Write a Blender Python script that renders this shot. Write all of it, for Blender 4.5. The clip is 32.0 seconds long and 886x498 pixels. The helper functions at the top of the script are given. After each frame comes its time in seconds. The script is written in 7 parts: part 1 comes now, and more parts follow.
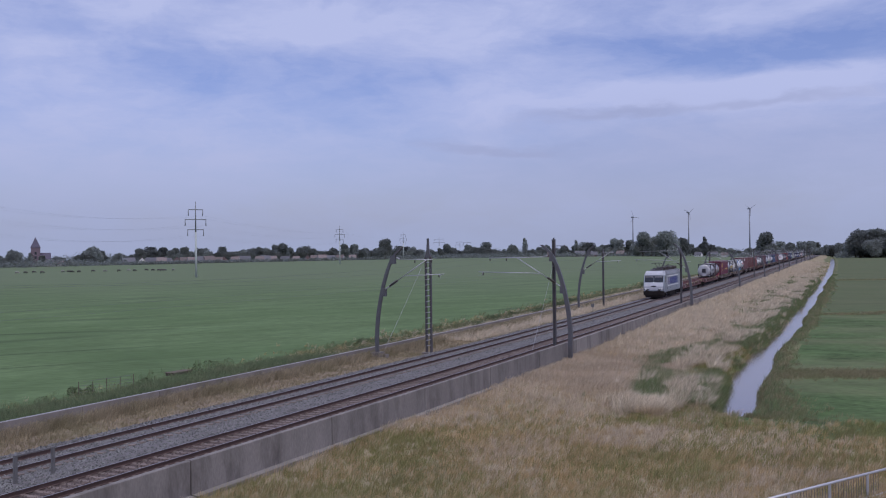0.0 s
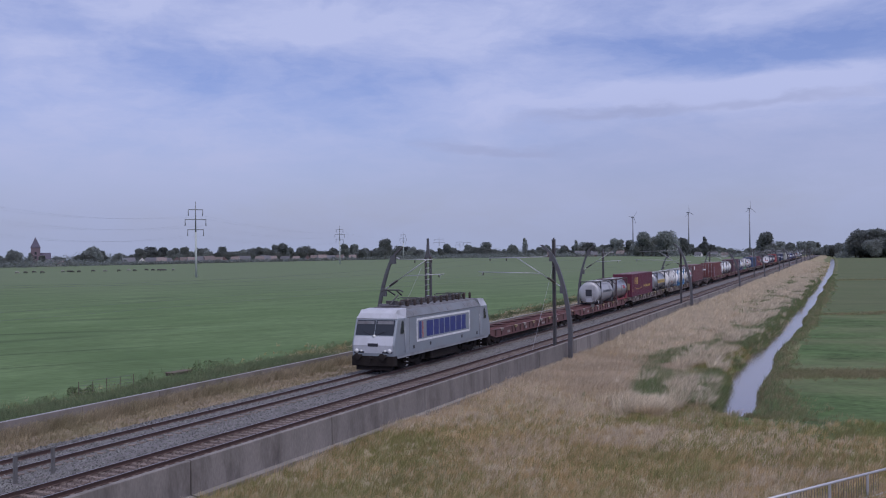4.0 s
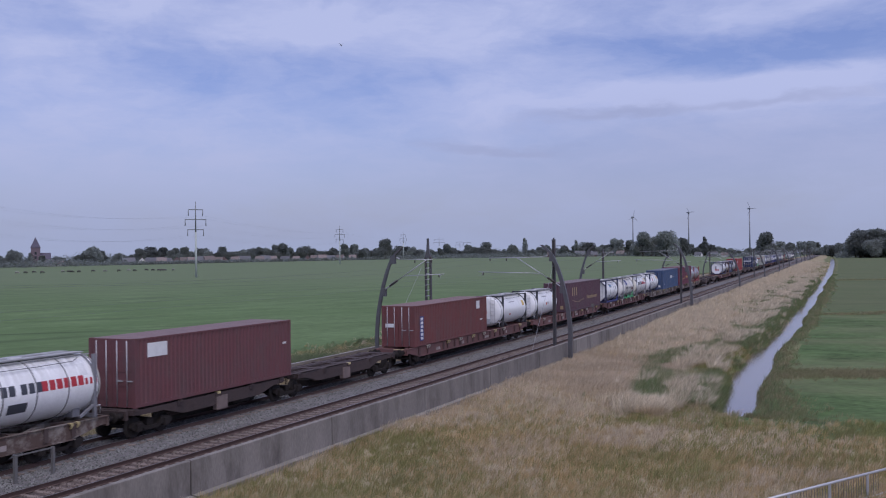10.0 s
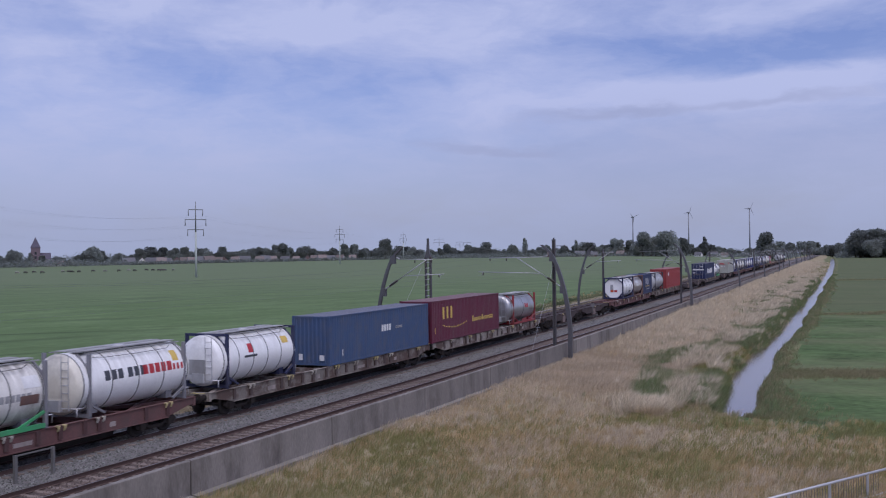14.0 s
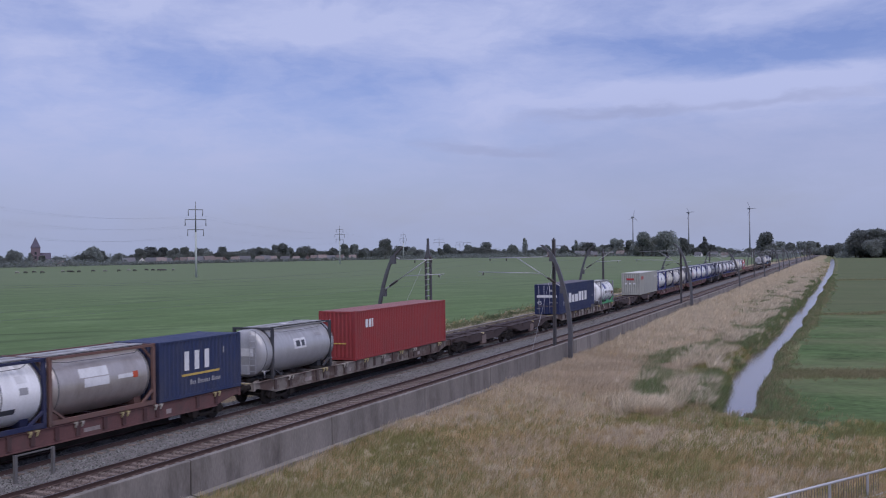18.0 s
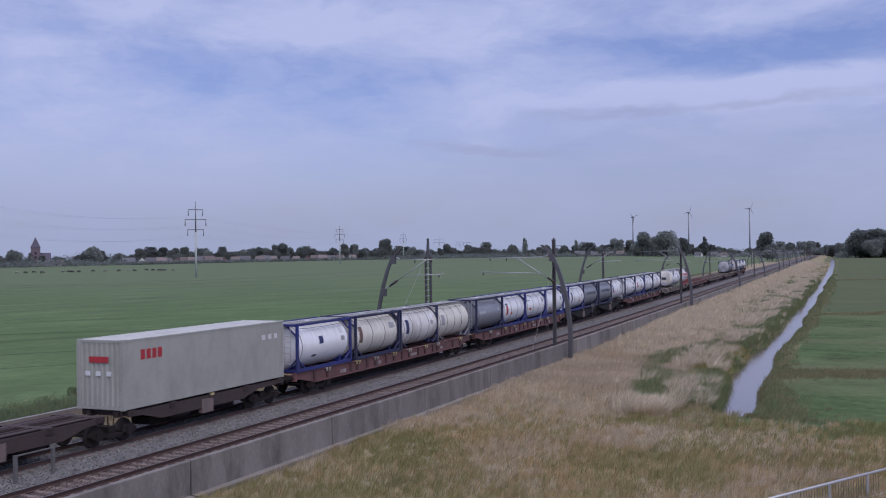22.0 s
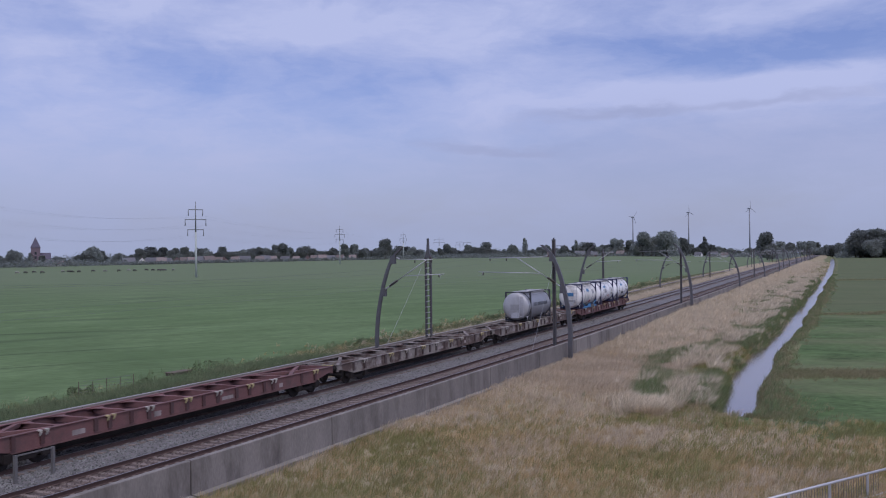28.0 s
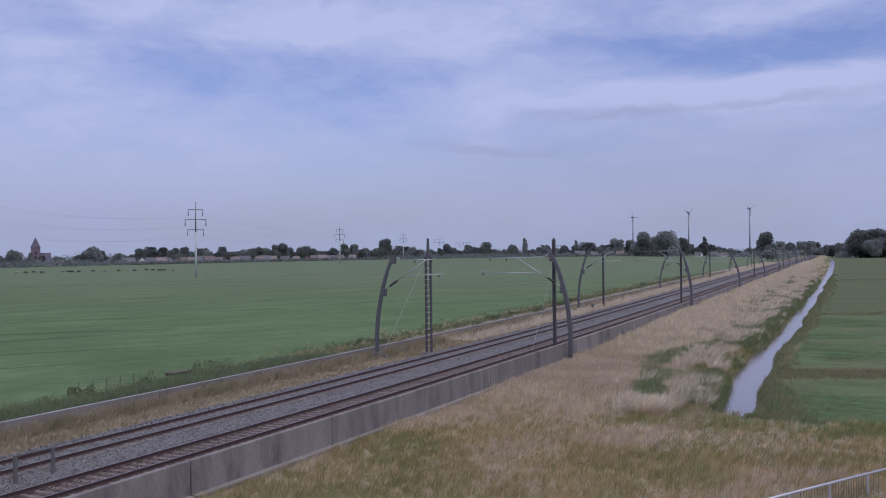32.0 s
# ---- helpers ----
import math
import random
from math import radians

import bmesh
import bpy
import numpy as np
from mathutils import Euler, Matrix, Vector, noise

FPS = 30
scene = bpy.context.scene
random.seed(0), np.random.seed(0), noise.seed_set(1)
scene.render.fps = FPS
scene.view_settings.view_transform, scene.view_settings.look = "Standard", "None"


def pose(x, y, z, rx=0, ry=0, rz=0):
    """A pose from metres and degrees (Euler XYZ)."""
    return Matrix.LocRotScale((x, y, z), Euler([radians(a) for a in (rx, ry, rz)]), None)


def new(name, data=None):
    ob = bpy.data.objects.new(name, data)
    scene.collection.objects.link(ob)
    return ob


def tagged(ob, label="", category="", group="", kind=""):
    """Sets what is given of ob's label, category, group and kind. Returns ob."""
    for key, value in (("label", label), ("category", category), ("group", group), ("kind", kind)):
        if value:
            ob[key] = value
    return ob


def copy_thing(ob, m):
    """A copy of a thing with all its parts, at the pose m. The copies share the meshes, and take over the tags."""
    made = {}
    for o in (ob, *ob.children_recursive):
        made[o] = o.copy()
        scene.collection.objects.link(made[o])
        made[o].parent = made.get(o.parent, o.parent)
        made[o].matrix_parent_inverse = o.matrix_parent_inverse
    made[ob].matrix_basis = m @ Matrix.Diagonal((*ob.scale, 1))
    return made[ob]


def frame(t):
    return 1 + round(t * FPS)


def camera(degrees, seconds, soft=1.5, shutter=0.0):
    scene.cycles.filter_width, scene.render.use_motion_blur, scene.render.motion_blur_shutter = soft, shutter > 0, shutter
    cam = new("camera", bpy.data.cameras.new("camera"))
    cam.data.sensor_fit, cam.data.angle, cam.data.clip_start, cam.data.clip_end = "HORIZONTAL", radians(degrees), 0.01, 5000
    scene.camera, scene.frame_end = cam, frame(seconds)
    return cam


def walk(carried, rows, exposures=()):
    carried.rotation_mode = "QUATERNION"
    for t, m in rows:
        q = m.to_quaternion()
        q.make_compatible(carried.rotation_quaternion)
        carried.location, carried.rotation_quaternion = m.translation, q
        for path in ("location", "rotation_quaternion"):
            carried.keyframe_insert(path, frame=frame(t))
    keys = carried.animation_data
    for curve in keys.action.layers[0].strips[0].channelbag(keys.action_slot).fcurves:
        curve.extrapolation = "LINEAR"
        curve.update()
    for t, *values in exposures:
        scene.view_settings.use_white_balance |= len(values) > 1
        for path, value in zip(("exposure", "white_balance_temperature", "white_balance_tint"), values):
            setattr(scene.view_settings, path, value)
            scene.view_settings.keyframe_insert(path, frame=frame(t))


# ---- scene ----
cam = camera(46.599, 32.0, soft=1.05, shutter=0.1)
EYE = (0.0, 0.0, 7.519)
YAW, PITCH, ROLL = 23.8911, 0.3937, -0.6715
CAM_POSE = pose(*EYE, 90 + PITCH, 0, YAW) @ pose(0, 0, 0, 0, 0, ROLL)
walk(cam, [(0.0, CAM_POSE), (32.0, CAM_POSE)], exposures=[(0.0, 0.51, 6050, 18), (32.0, 0.51, 6050, 18)])

# ---- world, sun ----
SUN_EL, SUN_AZ = 58.0, 132.0
world = bpy.data.worlds.new("world")
scene.world = world
world.use_nodes = True
wt = world.node_tree
wt.nodes.clear()


def wnode(kind, **kw):
    n = wt.nodes.new(kind)
    for k, v in kw.items():
        n.inputs[k].default_value = v
    return n


w_out = wnode("ShaderNodeOutputWorld")
w_bg = wnode("ShaderNodeBackground", Strength=0.1)
sky = wt.nodes.new("ShaderNodeTexSky")
sky.sky_type, sky.sun_disc = "NISHITA", False
sky.sun_elevation, sky.sun_rotation = radians(SUN_EL), radians(SUN_AZ)
sky.air_density, sky.dust_density, sky.ozone_density = 1.0, 1.5, 2.0
w_co = wt.nodes.new("ShaderNodeTexCoord")
wl = wt.links.new


def wmath(op, a, b, clamp=False):
    n = wt.nodes.new("ShaderNodeMath")
    n.operation, n.use_clamp = op, clamp
    for i, v in enumerate((a, b)):
        if isinstance(v, (int, float)):
            n.inputs[i].default_value = v
        else:
            wl(v, n.inputs[i])
    return n.outputs[0]


def wrange(v, lo, hi, out_lo, out_hi):
    n = wt.nodes.new("ShaderNodeMapRange")
    n.interpolation_type = "SMOOTHSTEP"
    for key, value in (("From Min", lo), ("From Max", hi), ("To Min", out_lo), ("To Max", out_hi)):
        n.inputs[key].default_value = value
    wl(v, n.inputs["Value"])
    return n.outputs[0]


def wblend(f, a, b):
    n = wt.nodes.new("ShaderNodeMix")
    n.data_type = "RGBA"
    wl(f, n.inputs[0])
    for i, v in ((6, a), (7, b)):
        if isinstance(v, tuple):
            n.inputs[i].default_value = (*v, 1)
        else:
            wl(v, n.inputs[i])
    return n.outputs[2]


def wnoise(vec, scale, detail, rough, **kw):
    mp = wnode("ShaderNodeMapping", **kw)
    n = wnode("ShaderNodeTexNoise", Scale=scale, Detail=detail, Roughness=rough)
    wl(vec, mp.inputs["Vector"])
    wl(mp.outputs[0], n.inputs["Vector"])
    return n


# a bearing frame: y along the middle of the open fields, x to its right
w_turn = wnode("ShaderNodeMapping", Rotation=(0, 0, radians(-24)))
wl(w_co.outputs["Generated"], w_turn.inputs["Vector"])
w_dir = w_turn.outputs[0]
w_sep = wt.nodes.new("ShaderNodeSeparateXYZ")
wl(w_dir, w_sep.inputs[0])
# the wind has torn the clouds' edges
w_tear = wnoise(w_dir, 5.0, 7.0, 0.55, Scale=(1.0, 1.0, 3.2))
w_off = wt.nodes.new("ShaderNodeVectorMath")
w_off.operation = "MULTIPLY_ADD"
w_off.inputs[1].default_value, w_off.inputs[2].default_value = (0.22, 0.0, 0.075), (-0.11, 0.0, -0.037)
wl(w_tear.outputs["Color"], w_off.inputs[0])
w_sum = wt.nodes.new("ShaderNodeVectorMath")
w_sum.operation = "ADD"
wl(w_dir, w_sum.inputs[0])
wl(w_off.outputs[0], w_sum.inputs[1])


def cloud(x, z, wide, high, tilt, amount, total):
    """One long cloud or gap, by its bearing and height over the horizon as parts of the distance."""
    mp = wnode("ShaderNodeMapping", Location=(x, 0, z), Rotation=(0, radians(-tilt), 0), Scale=(wide, 60.0, high))
    mp.vector_type = "TEXTURE"
    ln = wt.nodes.new("ShaderNodeVectorMath")
    ln.operation = "LENGTH"
    wl(w_sum.outputs[0], mp.inputs["Vector"])
    wl(mp.outputs[0], ln.inputs[0])
    f = wrange(ln.outputs["Value"], 0.15, 1.35, amount, 0.0)
    return f if total is None else wmath("ADD", total, f)


w_n1 = wnoise(w_dir, 2.6, 9.0, 0.55, Rotation=(0, radians(4), 0), Scale=(1.0, 1.0, 3.0))
w_n2 = wnoise(w_dir, 5.0, 8.0, 0.62, Rotation=(0, radians(7), 0), Scale=(1.0, 1.0, 4.5))
w_n3 = wnoise(w_sum.outputs[0], 17.0, 6.0, 0.6, Rotation=(0, radians(10), 0), Scale=(1.0, 1.0, 2.2))
cover = wmath("ADD", wrange(w_n1.outputs["Fac"], 0.25, 0.75, 0.38, 0.92), wmath("ADD", wrange(w_n2.outputs["Fac"], 0.3, 0.7, -0.17, 0.17), wrange(w_n3.outputs["Fac"], 0.3, 0.7, -0.15, 0.15)))
for x, z, wide, high, tilt, amount in ((-0.21, 0.236, 0.20, 0.035, -3, 0.30), (-0.37, 0.17, 0.11, 0.07, 0, 0.15), (0.36, 0.150, 0.15, 0.020, 5, 0.55), (0.16, 0.140, 0.17, 0.020, 4, 0.35),
                                       (0.27, 0.205, 0.06, 0.04, -20, 0.25), (0.04, 0.215, 0.12, 0.03, 0, 0.15), (-0.10, 0.085, 0.36, 0.035, 0, 0.15),
                                       (-0.17, 0.172, 0.17, 0.045, -4, -0.5), (0.37, 0.192, 0.15, 0.034, 8, -0.62), (0.20, 0.198, 0.11, 0.04, 0, -0.4), (0.0, 0.19, 0.1, 0.03, 0, -0.2)):
    cover = cloud(x, z, wide, high, tilt, amount, cover)
shade = None
for x, z, wide, high, tilt, amount in ((0.18, 0.127, 0.09, 0.006, 2, 0.5), (0.05, 0.107, 0.08, 0.006, -3, 0.4), (0.32, 0.137, 0.08, 0.005, 4, 0.4), (0.24, 0.09, 0.30, 0.045, 2, 0.35)):
    shade = cloud(x, z, wide, high, tilt, amount, shade)
w_tint = wnode("ShaderNodeMix")
w_tint.data_type, w_tint.blend_type = "RGBA", "MULTIPLY"
w_tint.inputs[0].default_value = 1.0
w_tint.inputs[7].default_value = (0.66, 0.62, 0.80, 1)
wl(sky.outputs[0], w_tint.inputs[6])
veil = wblend(wrange(w_sep.outputs["Z"], 0.0, 0.16, 0.0, 1.0), (2.60, 2.92, 3.90), (3.25, 3.62, 5.0))
tone = wblend(wmath("ADD", cover, 0.0, True), w_tint.outputs[2], veil)
tone = wblend(wmath("ADD", shade, 0.0, True), tone, (2.25, 2.5, 3.55))
# haze closes the sky towards the horizon
tone = wblend(wrange(w_sep.outputs["Z"], 0.0, 0.075, 0.9, 0.0), tone, (2.45, 2.78, 3.70))
wl(tone, w_bg.inputs["Color"])
wl(w_bg.outputs[0], w_out.inputs["Surface"])

sun = new("sun", bpy.data.lights.new("sun", "SUN"))
sun.data.energy, sun.data.angle, sun.data.color = 1.32, radians(58), (1.0, 0.95, 0.9)
sun.matrix_world = pose(0, 0, 60, 90 - SUN_EL, 0, 180 - SUN_AZ)


# ---- materials ----
def mat(name, base, rough=0.6, metal=0.0, var=0.25, scale=3.0, fine=40.0, bump=0.15, dirt=None, dirt_amt=0.0, dirt_scale=1.2,
        stretch=(1, 1, 1), rand=0.0, spec=0.5, island=0.0, dirt_lo=0.45, dirt_hi=0.7, leaf=0.0, turn=0.0):
    m = bpy.data.materials.new(name)
    m.use_nodes = True
    nt = m.node_tree
    nt.nodes.clear()
    N, Lk = nt.nodes.new, nt.links.new
    out, bs = N("ShaderNodeOutputMaterial"), N("ShaderNodeBsdfPrincipled")
    Lk(bs.outputs[0], out.inputs["Surface"])
    bs.inputs["Roughness"].default_value, bs.inputs["Metallic"].default_value = rough, metal
    bs.inputs["Specular IOR Level"].default_value = spec
    co, mp = N("ShaderNodeTexCoord"), N("ShaderNodeMapping")
    mp.vector_type = "TEXTURE"
    mp.inputs["Scale"].default_value = [1 / k for k in stretch]
    mp.inputs["Rotation"].default_value = (0, 0, radians(turn))
    Lk(co.outputs["Object"], mp.inputs["Vector"])
    n1, n2 = N("ShaderNodeTexNoise"), N("ShaderNodeTexNoise")
    n1.inputs["Scale"].default_value, n1.inputs["Detail"].default_value = scale, 5
    n2.inputs["Scale"].default_value, n2.inputs["Detail"].default_value = fine, 3
    Lk(mp.outputs[0], n1.inputs["Vector"])
    Lk(mp.outputs[0], n2.inputs["Vector"])
    add = N("ShaderNodeMath")
    add.operation = "ADD"
    Lk(n1.outputs["Fac"], add.inputs[0])
    Lk(n2.outputs["Fac"], add.inputs[1])
    mr = N("ShaderNodeMapRange")
    mr.inputs["From Min"].default_value, mr.inputs["From Max"].default_value = 0.55, 1.45
    mr.inputs["To Min"].default_value, mr.inputs["To Max"].default_value = 1 - var, 1 + var
    Lk(add.outputs[0], mr.inputs["Value"])
    fac = mr.outputs[0]
    for amount, kind in ((rand, "ShaderNodeObjectInfo"), (island, "ShaderNodeNewGeometry")):
        if amount:
            info, rr, mul = N(kind), N("ShaderNodeMapRange"), N("ShaderNodeMath")
            rr.inputs["To Min"].default_value, rr.inputs["To Max"].default_value = 1 - amount, 1 + amount
            Lk(info.outputs["Random" if kind == "ShaderNodeObjectInfo" else "Random Per Island"], rr.inputs["Value"])
            mul.operation = "MULTIPLY"
            Lk(fac, mul.inputs[0])
            Lk(rr.outputs[0], mul.inputs[1])
            fac = mul.outputs[0]
    colour = N("ShaderNodeMix")
    colour.data_type, colour.blend_type = "RGBA", "MULTIPLY"
    colour.inputs[0].default_value = 1.0
    colour.inputs[6].default_value = (*base, 1)
    Lk(fac, colour.inputs[7])
    last = colour.outputs[2]
    if dirt:
        n3, rp, mx = N("ShaderNodeTexNoise"), N("ShaderNodeMapRange"), N("ShaderNodeMix")
        n3.inputs["Scale"].default_value, n3.inputs["Detail"].default_value, n3.inputs["Roughness"].default_value = dirt_scale, 7, 0.65
        Lk(mp.outputs[0], n3.inputs["Vector"])
        rp.inputs["From Min"].default_value, rp.inputs["From Max"].default_value = dirt_lo, dirt_hi
        rp.inputs["To Max"].default_value = dirt_amt
        Lk(n3.outputs["Fac"], rp.inputs["Value"])
        mx.data_type = "RGBA"
        Lk(rp.outputs[0], mx.inputs[0])
        Lk(last, mx.inputs[6])
        mx.inputs[7].default_value = (*dirt, 1)
        last = mx.outputs[2]
    Lk(last, bs.inputs["Base Color"])
    if leaf:
        tr, both = N("ShaderNodeBsdfTranslucent"), N("ShaderNodeMixShader")
        both.inputs[0].default_value = leaf
        Lk(last, tr.inputs["Color"])
        Lk(bs.outputs[0], both.inputs[1])
        Lk(tr.outputs[0], both.inputs[2])
        Lk(both.outputs[0], out.inputs["Surface"])
    if bump:
        b = N("ShaderNodeBump")
        b.inputs["Strength"].default_value, b.inputs["Distance"].default_value = bump, 0.05
        Lk(n2.outputs["Fac"], b.inputs["Height"])
        Lk(b.outputs[0], bs.inputs["Normal"])
    return m


RUST = (0.10, 0.055, 0.04)
GRIME = (0.09, 0.08, 0.075)
M_field = mat("field_grass", (0.112, 0.166, 0.072), 0.95, var=0.42, scale=0.16, fine=1.4, bump=0.4, dirt=(0.082, 0.132, 0.052), dirt_amt=0.7, dirt_scale=0.06, stretch=(0.5, 1, 1), dirt_lo=0.42, dirt_hi=0.66, spec=0.1, turn=52)


def drain_lines(m, colour, scale, stretch, turn, width, amount, gate):
    """Thin dark winding lines of sedge in shallow drains, broken where the gate noise is low."""
    nt = m.node_tree
    N, Lk = nt.nodes.new, nt.links.new
    bs = [n for n in nt.nodes if n.type == "BSDF_PRINCIPLED"][0]
    was = bs.inputs["Base Color"].links[0].from_socket
    co, mp, n1, n2, mp2 = N("ShaderNodeTexCoord"), N("ShaderNodeMapping"), N("ShaderNodeTexNoise"), N("ShaderNodeTexNoise"), N("ShaderNodeMapping")
    for k in (mp, mp2):
        k.vector_type = "TEXTURE"
        k.inputs["Rotation"].default_value = (0, 0, radians(turn))
        Lk(co.outputs["Object"], k.inputs["Vector"])
    mp.inputs["Scale"].default_value = (1 / stretch, 1, 1)
    mp2.inputs["Scale"].default_value = (2.5, 1, 1)
    n1.inputs["Scale"].default_value, n1.inputs["Detail"].default_value = scale, 1.5
    n2.inputs["Scale"].default_value, n2.inputs["Detail"].default_value = scale * 1.7, 4
    Lk(mp.outputs[0], n1.inputs["Vector"])
    Lk(mp2.outputs[0], n2.inputs["Vector"])
    sub, ab, line, on, mul, mx = N("ShaderNodeMath"), N("ShaderNodeMath"), N("ShaderNodeMapRange"), N("ShaderNodeMapRange"), N("ShaderNodeMath"), N("ShaderNodeMix")
    sub.operation, ab.operation, mul.operation = "PINGPONG", "ABSOLUTE", "MULTIPLY"
    sub.inputs[1].default_value = 0.06
    Lk(n1.outputs["Fac"], sub.inputs[0])
    Lk(sub.outputs[0], ab.inputs[0])
    line.inputs["From Max"].default_value, line.inputs["To Min"].default_value, line.inputs["To Max"].default_value = width, amount, 0.0
    Lk(ab.outputs[0], line.inputs["Value"])
    on.inputs["From Min"].default_value, on.inputs["From Max"].default_value = gate, gate + 0.12
    Lk(n2.outputs["Fac"], on.inputs["Value"])
    Lk(line.outputs[0], mul.inputs[0])
    Lk(on.outputs[0], mul.inputs[1])
    mx.data_type = "RGBA"
    mx.inputs[7].default_value = (*colour, 1)
    Lk(mul.outputs[0], mx.inputs[0])
    Lk(was, mx.inputs[6])
    Lk(mx.outputs[2], bs.inputs["Base Color"])


drain_lines(M_field, (0.045, 0.07, 0.035), 0.022, 0.12, 52, 0.008, 0.85, 0.42)


def haze_and_sward(m, colour, near, far, amount, ragged):
    """Far grass colour with a ragged broad border: haze painted on the field, browner meadow."""
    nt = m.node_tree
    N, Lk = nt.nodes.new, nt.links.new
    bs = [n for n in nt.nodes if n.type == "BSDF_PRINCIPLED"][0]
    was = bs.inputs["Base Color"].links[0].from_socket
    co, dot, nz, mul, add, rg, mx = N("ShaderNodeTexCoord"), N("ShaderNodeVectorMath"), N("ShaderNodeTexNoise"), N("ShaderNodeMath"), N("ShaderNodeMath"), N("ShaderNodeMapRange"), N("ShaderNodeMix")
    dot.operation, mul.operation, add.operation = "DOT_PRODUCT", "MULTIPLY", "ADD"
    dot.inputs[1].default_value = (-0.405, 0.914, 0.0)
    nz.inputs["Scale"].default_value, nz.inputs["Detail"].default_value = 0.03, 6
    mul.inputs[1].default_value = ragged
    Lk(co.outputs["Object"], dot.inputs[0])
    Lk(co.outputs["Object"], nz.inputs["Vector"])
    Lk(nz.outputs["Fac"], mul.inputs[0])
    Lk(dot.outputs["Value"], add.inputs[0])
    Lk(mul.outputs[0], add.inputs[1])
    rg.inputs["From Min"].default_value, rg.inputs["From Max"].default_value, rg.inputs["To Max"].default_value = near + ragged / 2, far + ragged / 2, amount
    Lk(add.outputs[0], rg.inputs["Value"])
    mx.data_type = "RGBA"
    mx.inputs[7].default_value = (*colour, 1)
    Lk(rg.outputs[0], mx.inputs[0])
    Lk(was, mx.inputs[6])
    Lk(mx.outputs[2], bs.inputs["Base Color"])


# greyer green blended in along the viewing direction: distance haze painted into the grass
haze_and_sward(M_field, (0.138, 0.170, 0.100), 150, 380, 0.75, 120)
M_meadow = mat("meadow_grass", (0.080, 0.124, 0.048), 0.95, var=0.65, scale=0.5, fine=3.0, bump=0.5, dirt=(0.17, 0.17, 0.095), dirt_amt=0.65, dirt_scale=0.09, stretch=(0.5, 1, 1), dirt_lo=0.40, dirt_hi=0.66, spec=0.1)
haze_and_sward(M_meadow, (0.108, 0.122, 0.064), 118, 150, 0.75, 30)
drain_lines(M_meadow, (0.075, 0.075, 0.045), 0.05, 0.1, 24, 0.006, 0.8, 0.46)
M_verge = mat("dry_verge", (0.30, 0.25, 0.16), 0.95, var=0.3, scale=0.35, fine=6.0, bump=0.6, dirt=(0.17, 0.16, 0.08), dirt_amt=0.7, dirt_scale=0.12, spec=0.1)
M_strip = mat("track_verge", (0.25, 0.20, 0.145), 0.95, var=0.35, scale=0.5, fine=8.0, bump=0.6, dirt=(0.16, 0.15, 0.075), dirt_amt=0.7, dirt_scale=0.3, spec=0.1)
M_bank = mat("ditch_bank", (0.14, 0.155, 0.075), 0.95, var=0.35, scale=0.5, fine=7.0, bump=0.6, dirt=(0.24, 0.21, 0.125), dirt_amt=0.6, dirt_scale=0.25, spec=0.1)
M_blade_dry = mat("dry_grass_blades", (0.57, 0.475, 0.35), 0.8, leaf=0.2, var=0.3, scale=0.25, fine=3.0, bump=0, island=0.2, dirt=(0.40, 0.30, 0.20), dirt_amt=0.7, dirt_scale=0.14, spec=0.2)
M_blade_green = mat("green_grass_blades", (0.245, 0.245, 0.095), 0.8, leaf=0.2, var=0.3, scale=0.4, fine=3.0, bump=0, island=0.25, dirt=(0.24, 0.21, 0.11), dirt_amt=0.7, dirt_scale=0.3, spec=0.2)
M_blade_mix = mat("half_dry_blades", (0.47, 0.345, 0.185), 0.8, var=0.3, scale=0.25, fine=3.0, bump=0, island=0.2, dirt=(0.23, 0.21, 0.10), dirt_amt=0.8, dirt_scale=0.2, spec=0.2)
M_blade_strip = mat("strip_blades", (0.34, 0.285, 0.19), 0.8, var=0.3, scale=0.3, fine=3.0, bump=0, island=0.35, dirt=(0.17, 0.16, 0.075), dirt_amt=0.8, dirt_scale=0.2, spec=0.2)
M_weed = mat("weed_leaves", (0.14, 0.17, 0.09), 0.8, leaf=0.35, var=0.3, scale=0.6, fine=4.0, bump=0, island=0.4, spec=0.2)
# far foliage, greyed and lightened: distance haze is put into the leaf colour
M_leaf = mat("hazed_tree_leaves", (0.245, 0.265, 0.245), 0.85, leaf=0.68, var=0.25, scale=0.15, fine=1.0, bump=0, island=0.3, rand=0.38, spec=0.2)
M_bark = mat("bark", (0.12, 0.09, 0.07), 0.95)
M_concrete = mat("concrete_wall", (0.205, 0.185, 0.168), 0.9, var=0.26, scale=0.8, fine=14, bump=0.2, dirt=(0.078, 0.066, 0.060), dirt_amt=0.8, dirt_scale=0.55, stretch=(1, 1, 0.4), rand=0.12, dirt_lo=0.47, dirt_hi=0.68)
M_ballast = mat("ballast", (0.150, 0.141, 0.138), 0.95, var=0.55, scale=2.0, fine=22, bump=1.0, dirt=(0.11, 0.095, 0.09), dirt_amt=0.6, dirt_scale=0.6)
M_stone = mat("ballast_stone", (0.143, 0.142, 0.134), 0.95, var=0.2, island=0.62, bump=0)
M_stone_rust = mat("rusty_ballast_stone", (0.115, 0.088, 0.078), 0.95, var=0.2, island=0.5, bump=0)
M_sleeper = mat("sleeper_concrete", (0.19, 0.152, 0.13), 0.9, var=0.25, fine=25, dirt=(0.15, 0.11, 0.09), dirt_amt=0.6, dirt_scale=2, rand=0.2)
M_rail = mat("rusty_rail", (0.075, 0.045, 0.038), 0.75, var=0.3, scale=2, fine=30)
M_railtop = mat("rail_head_steel", (0.30, 0.29, 0.29), 0.35, metal=0.9, var=0.1)
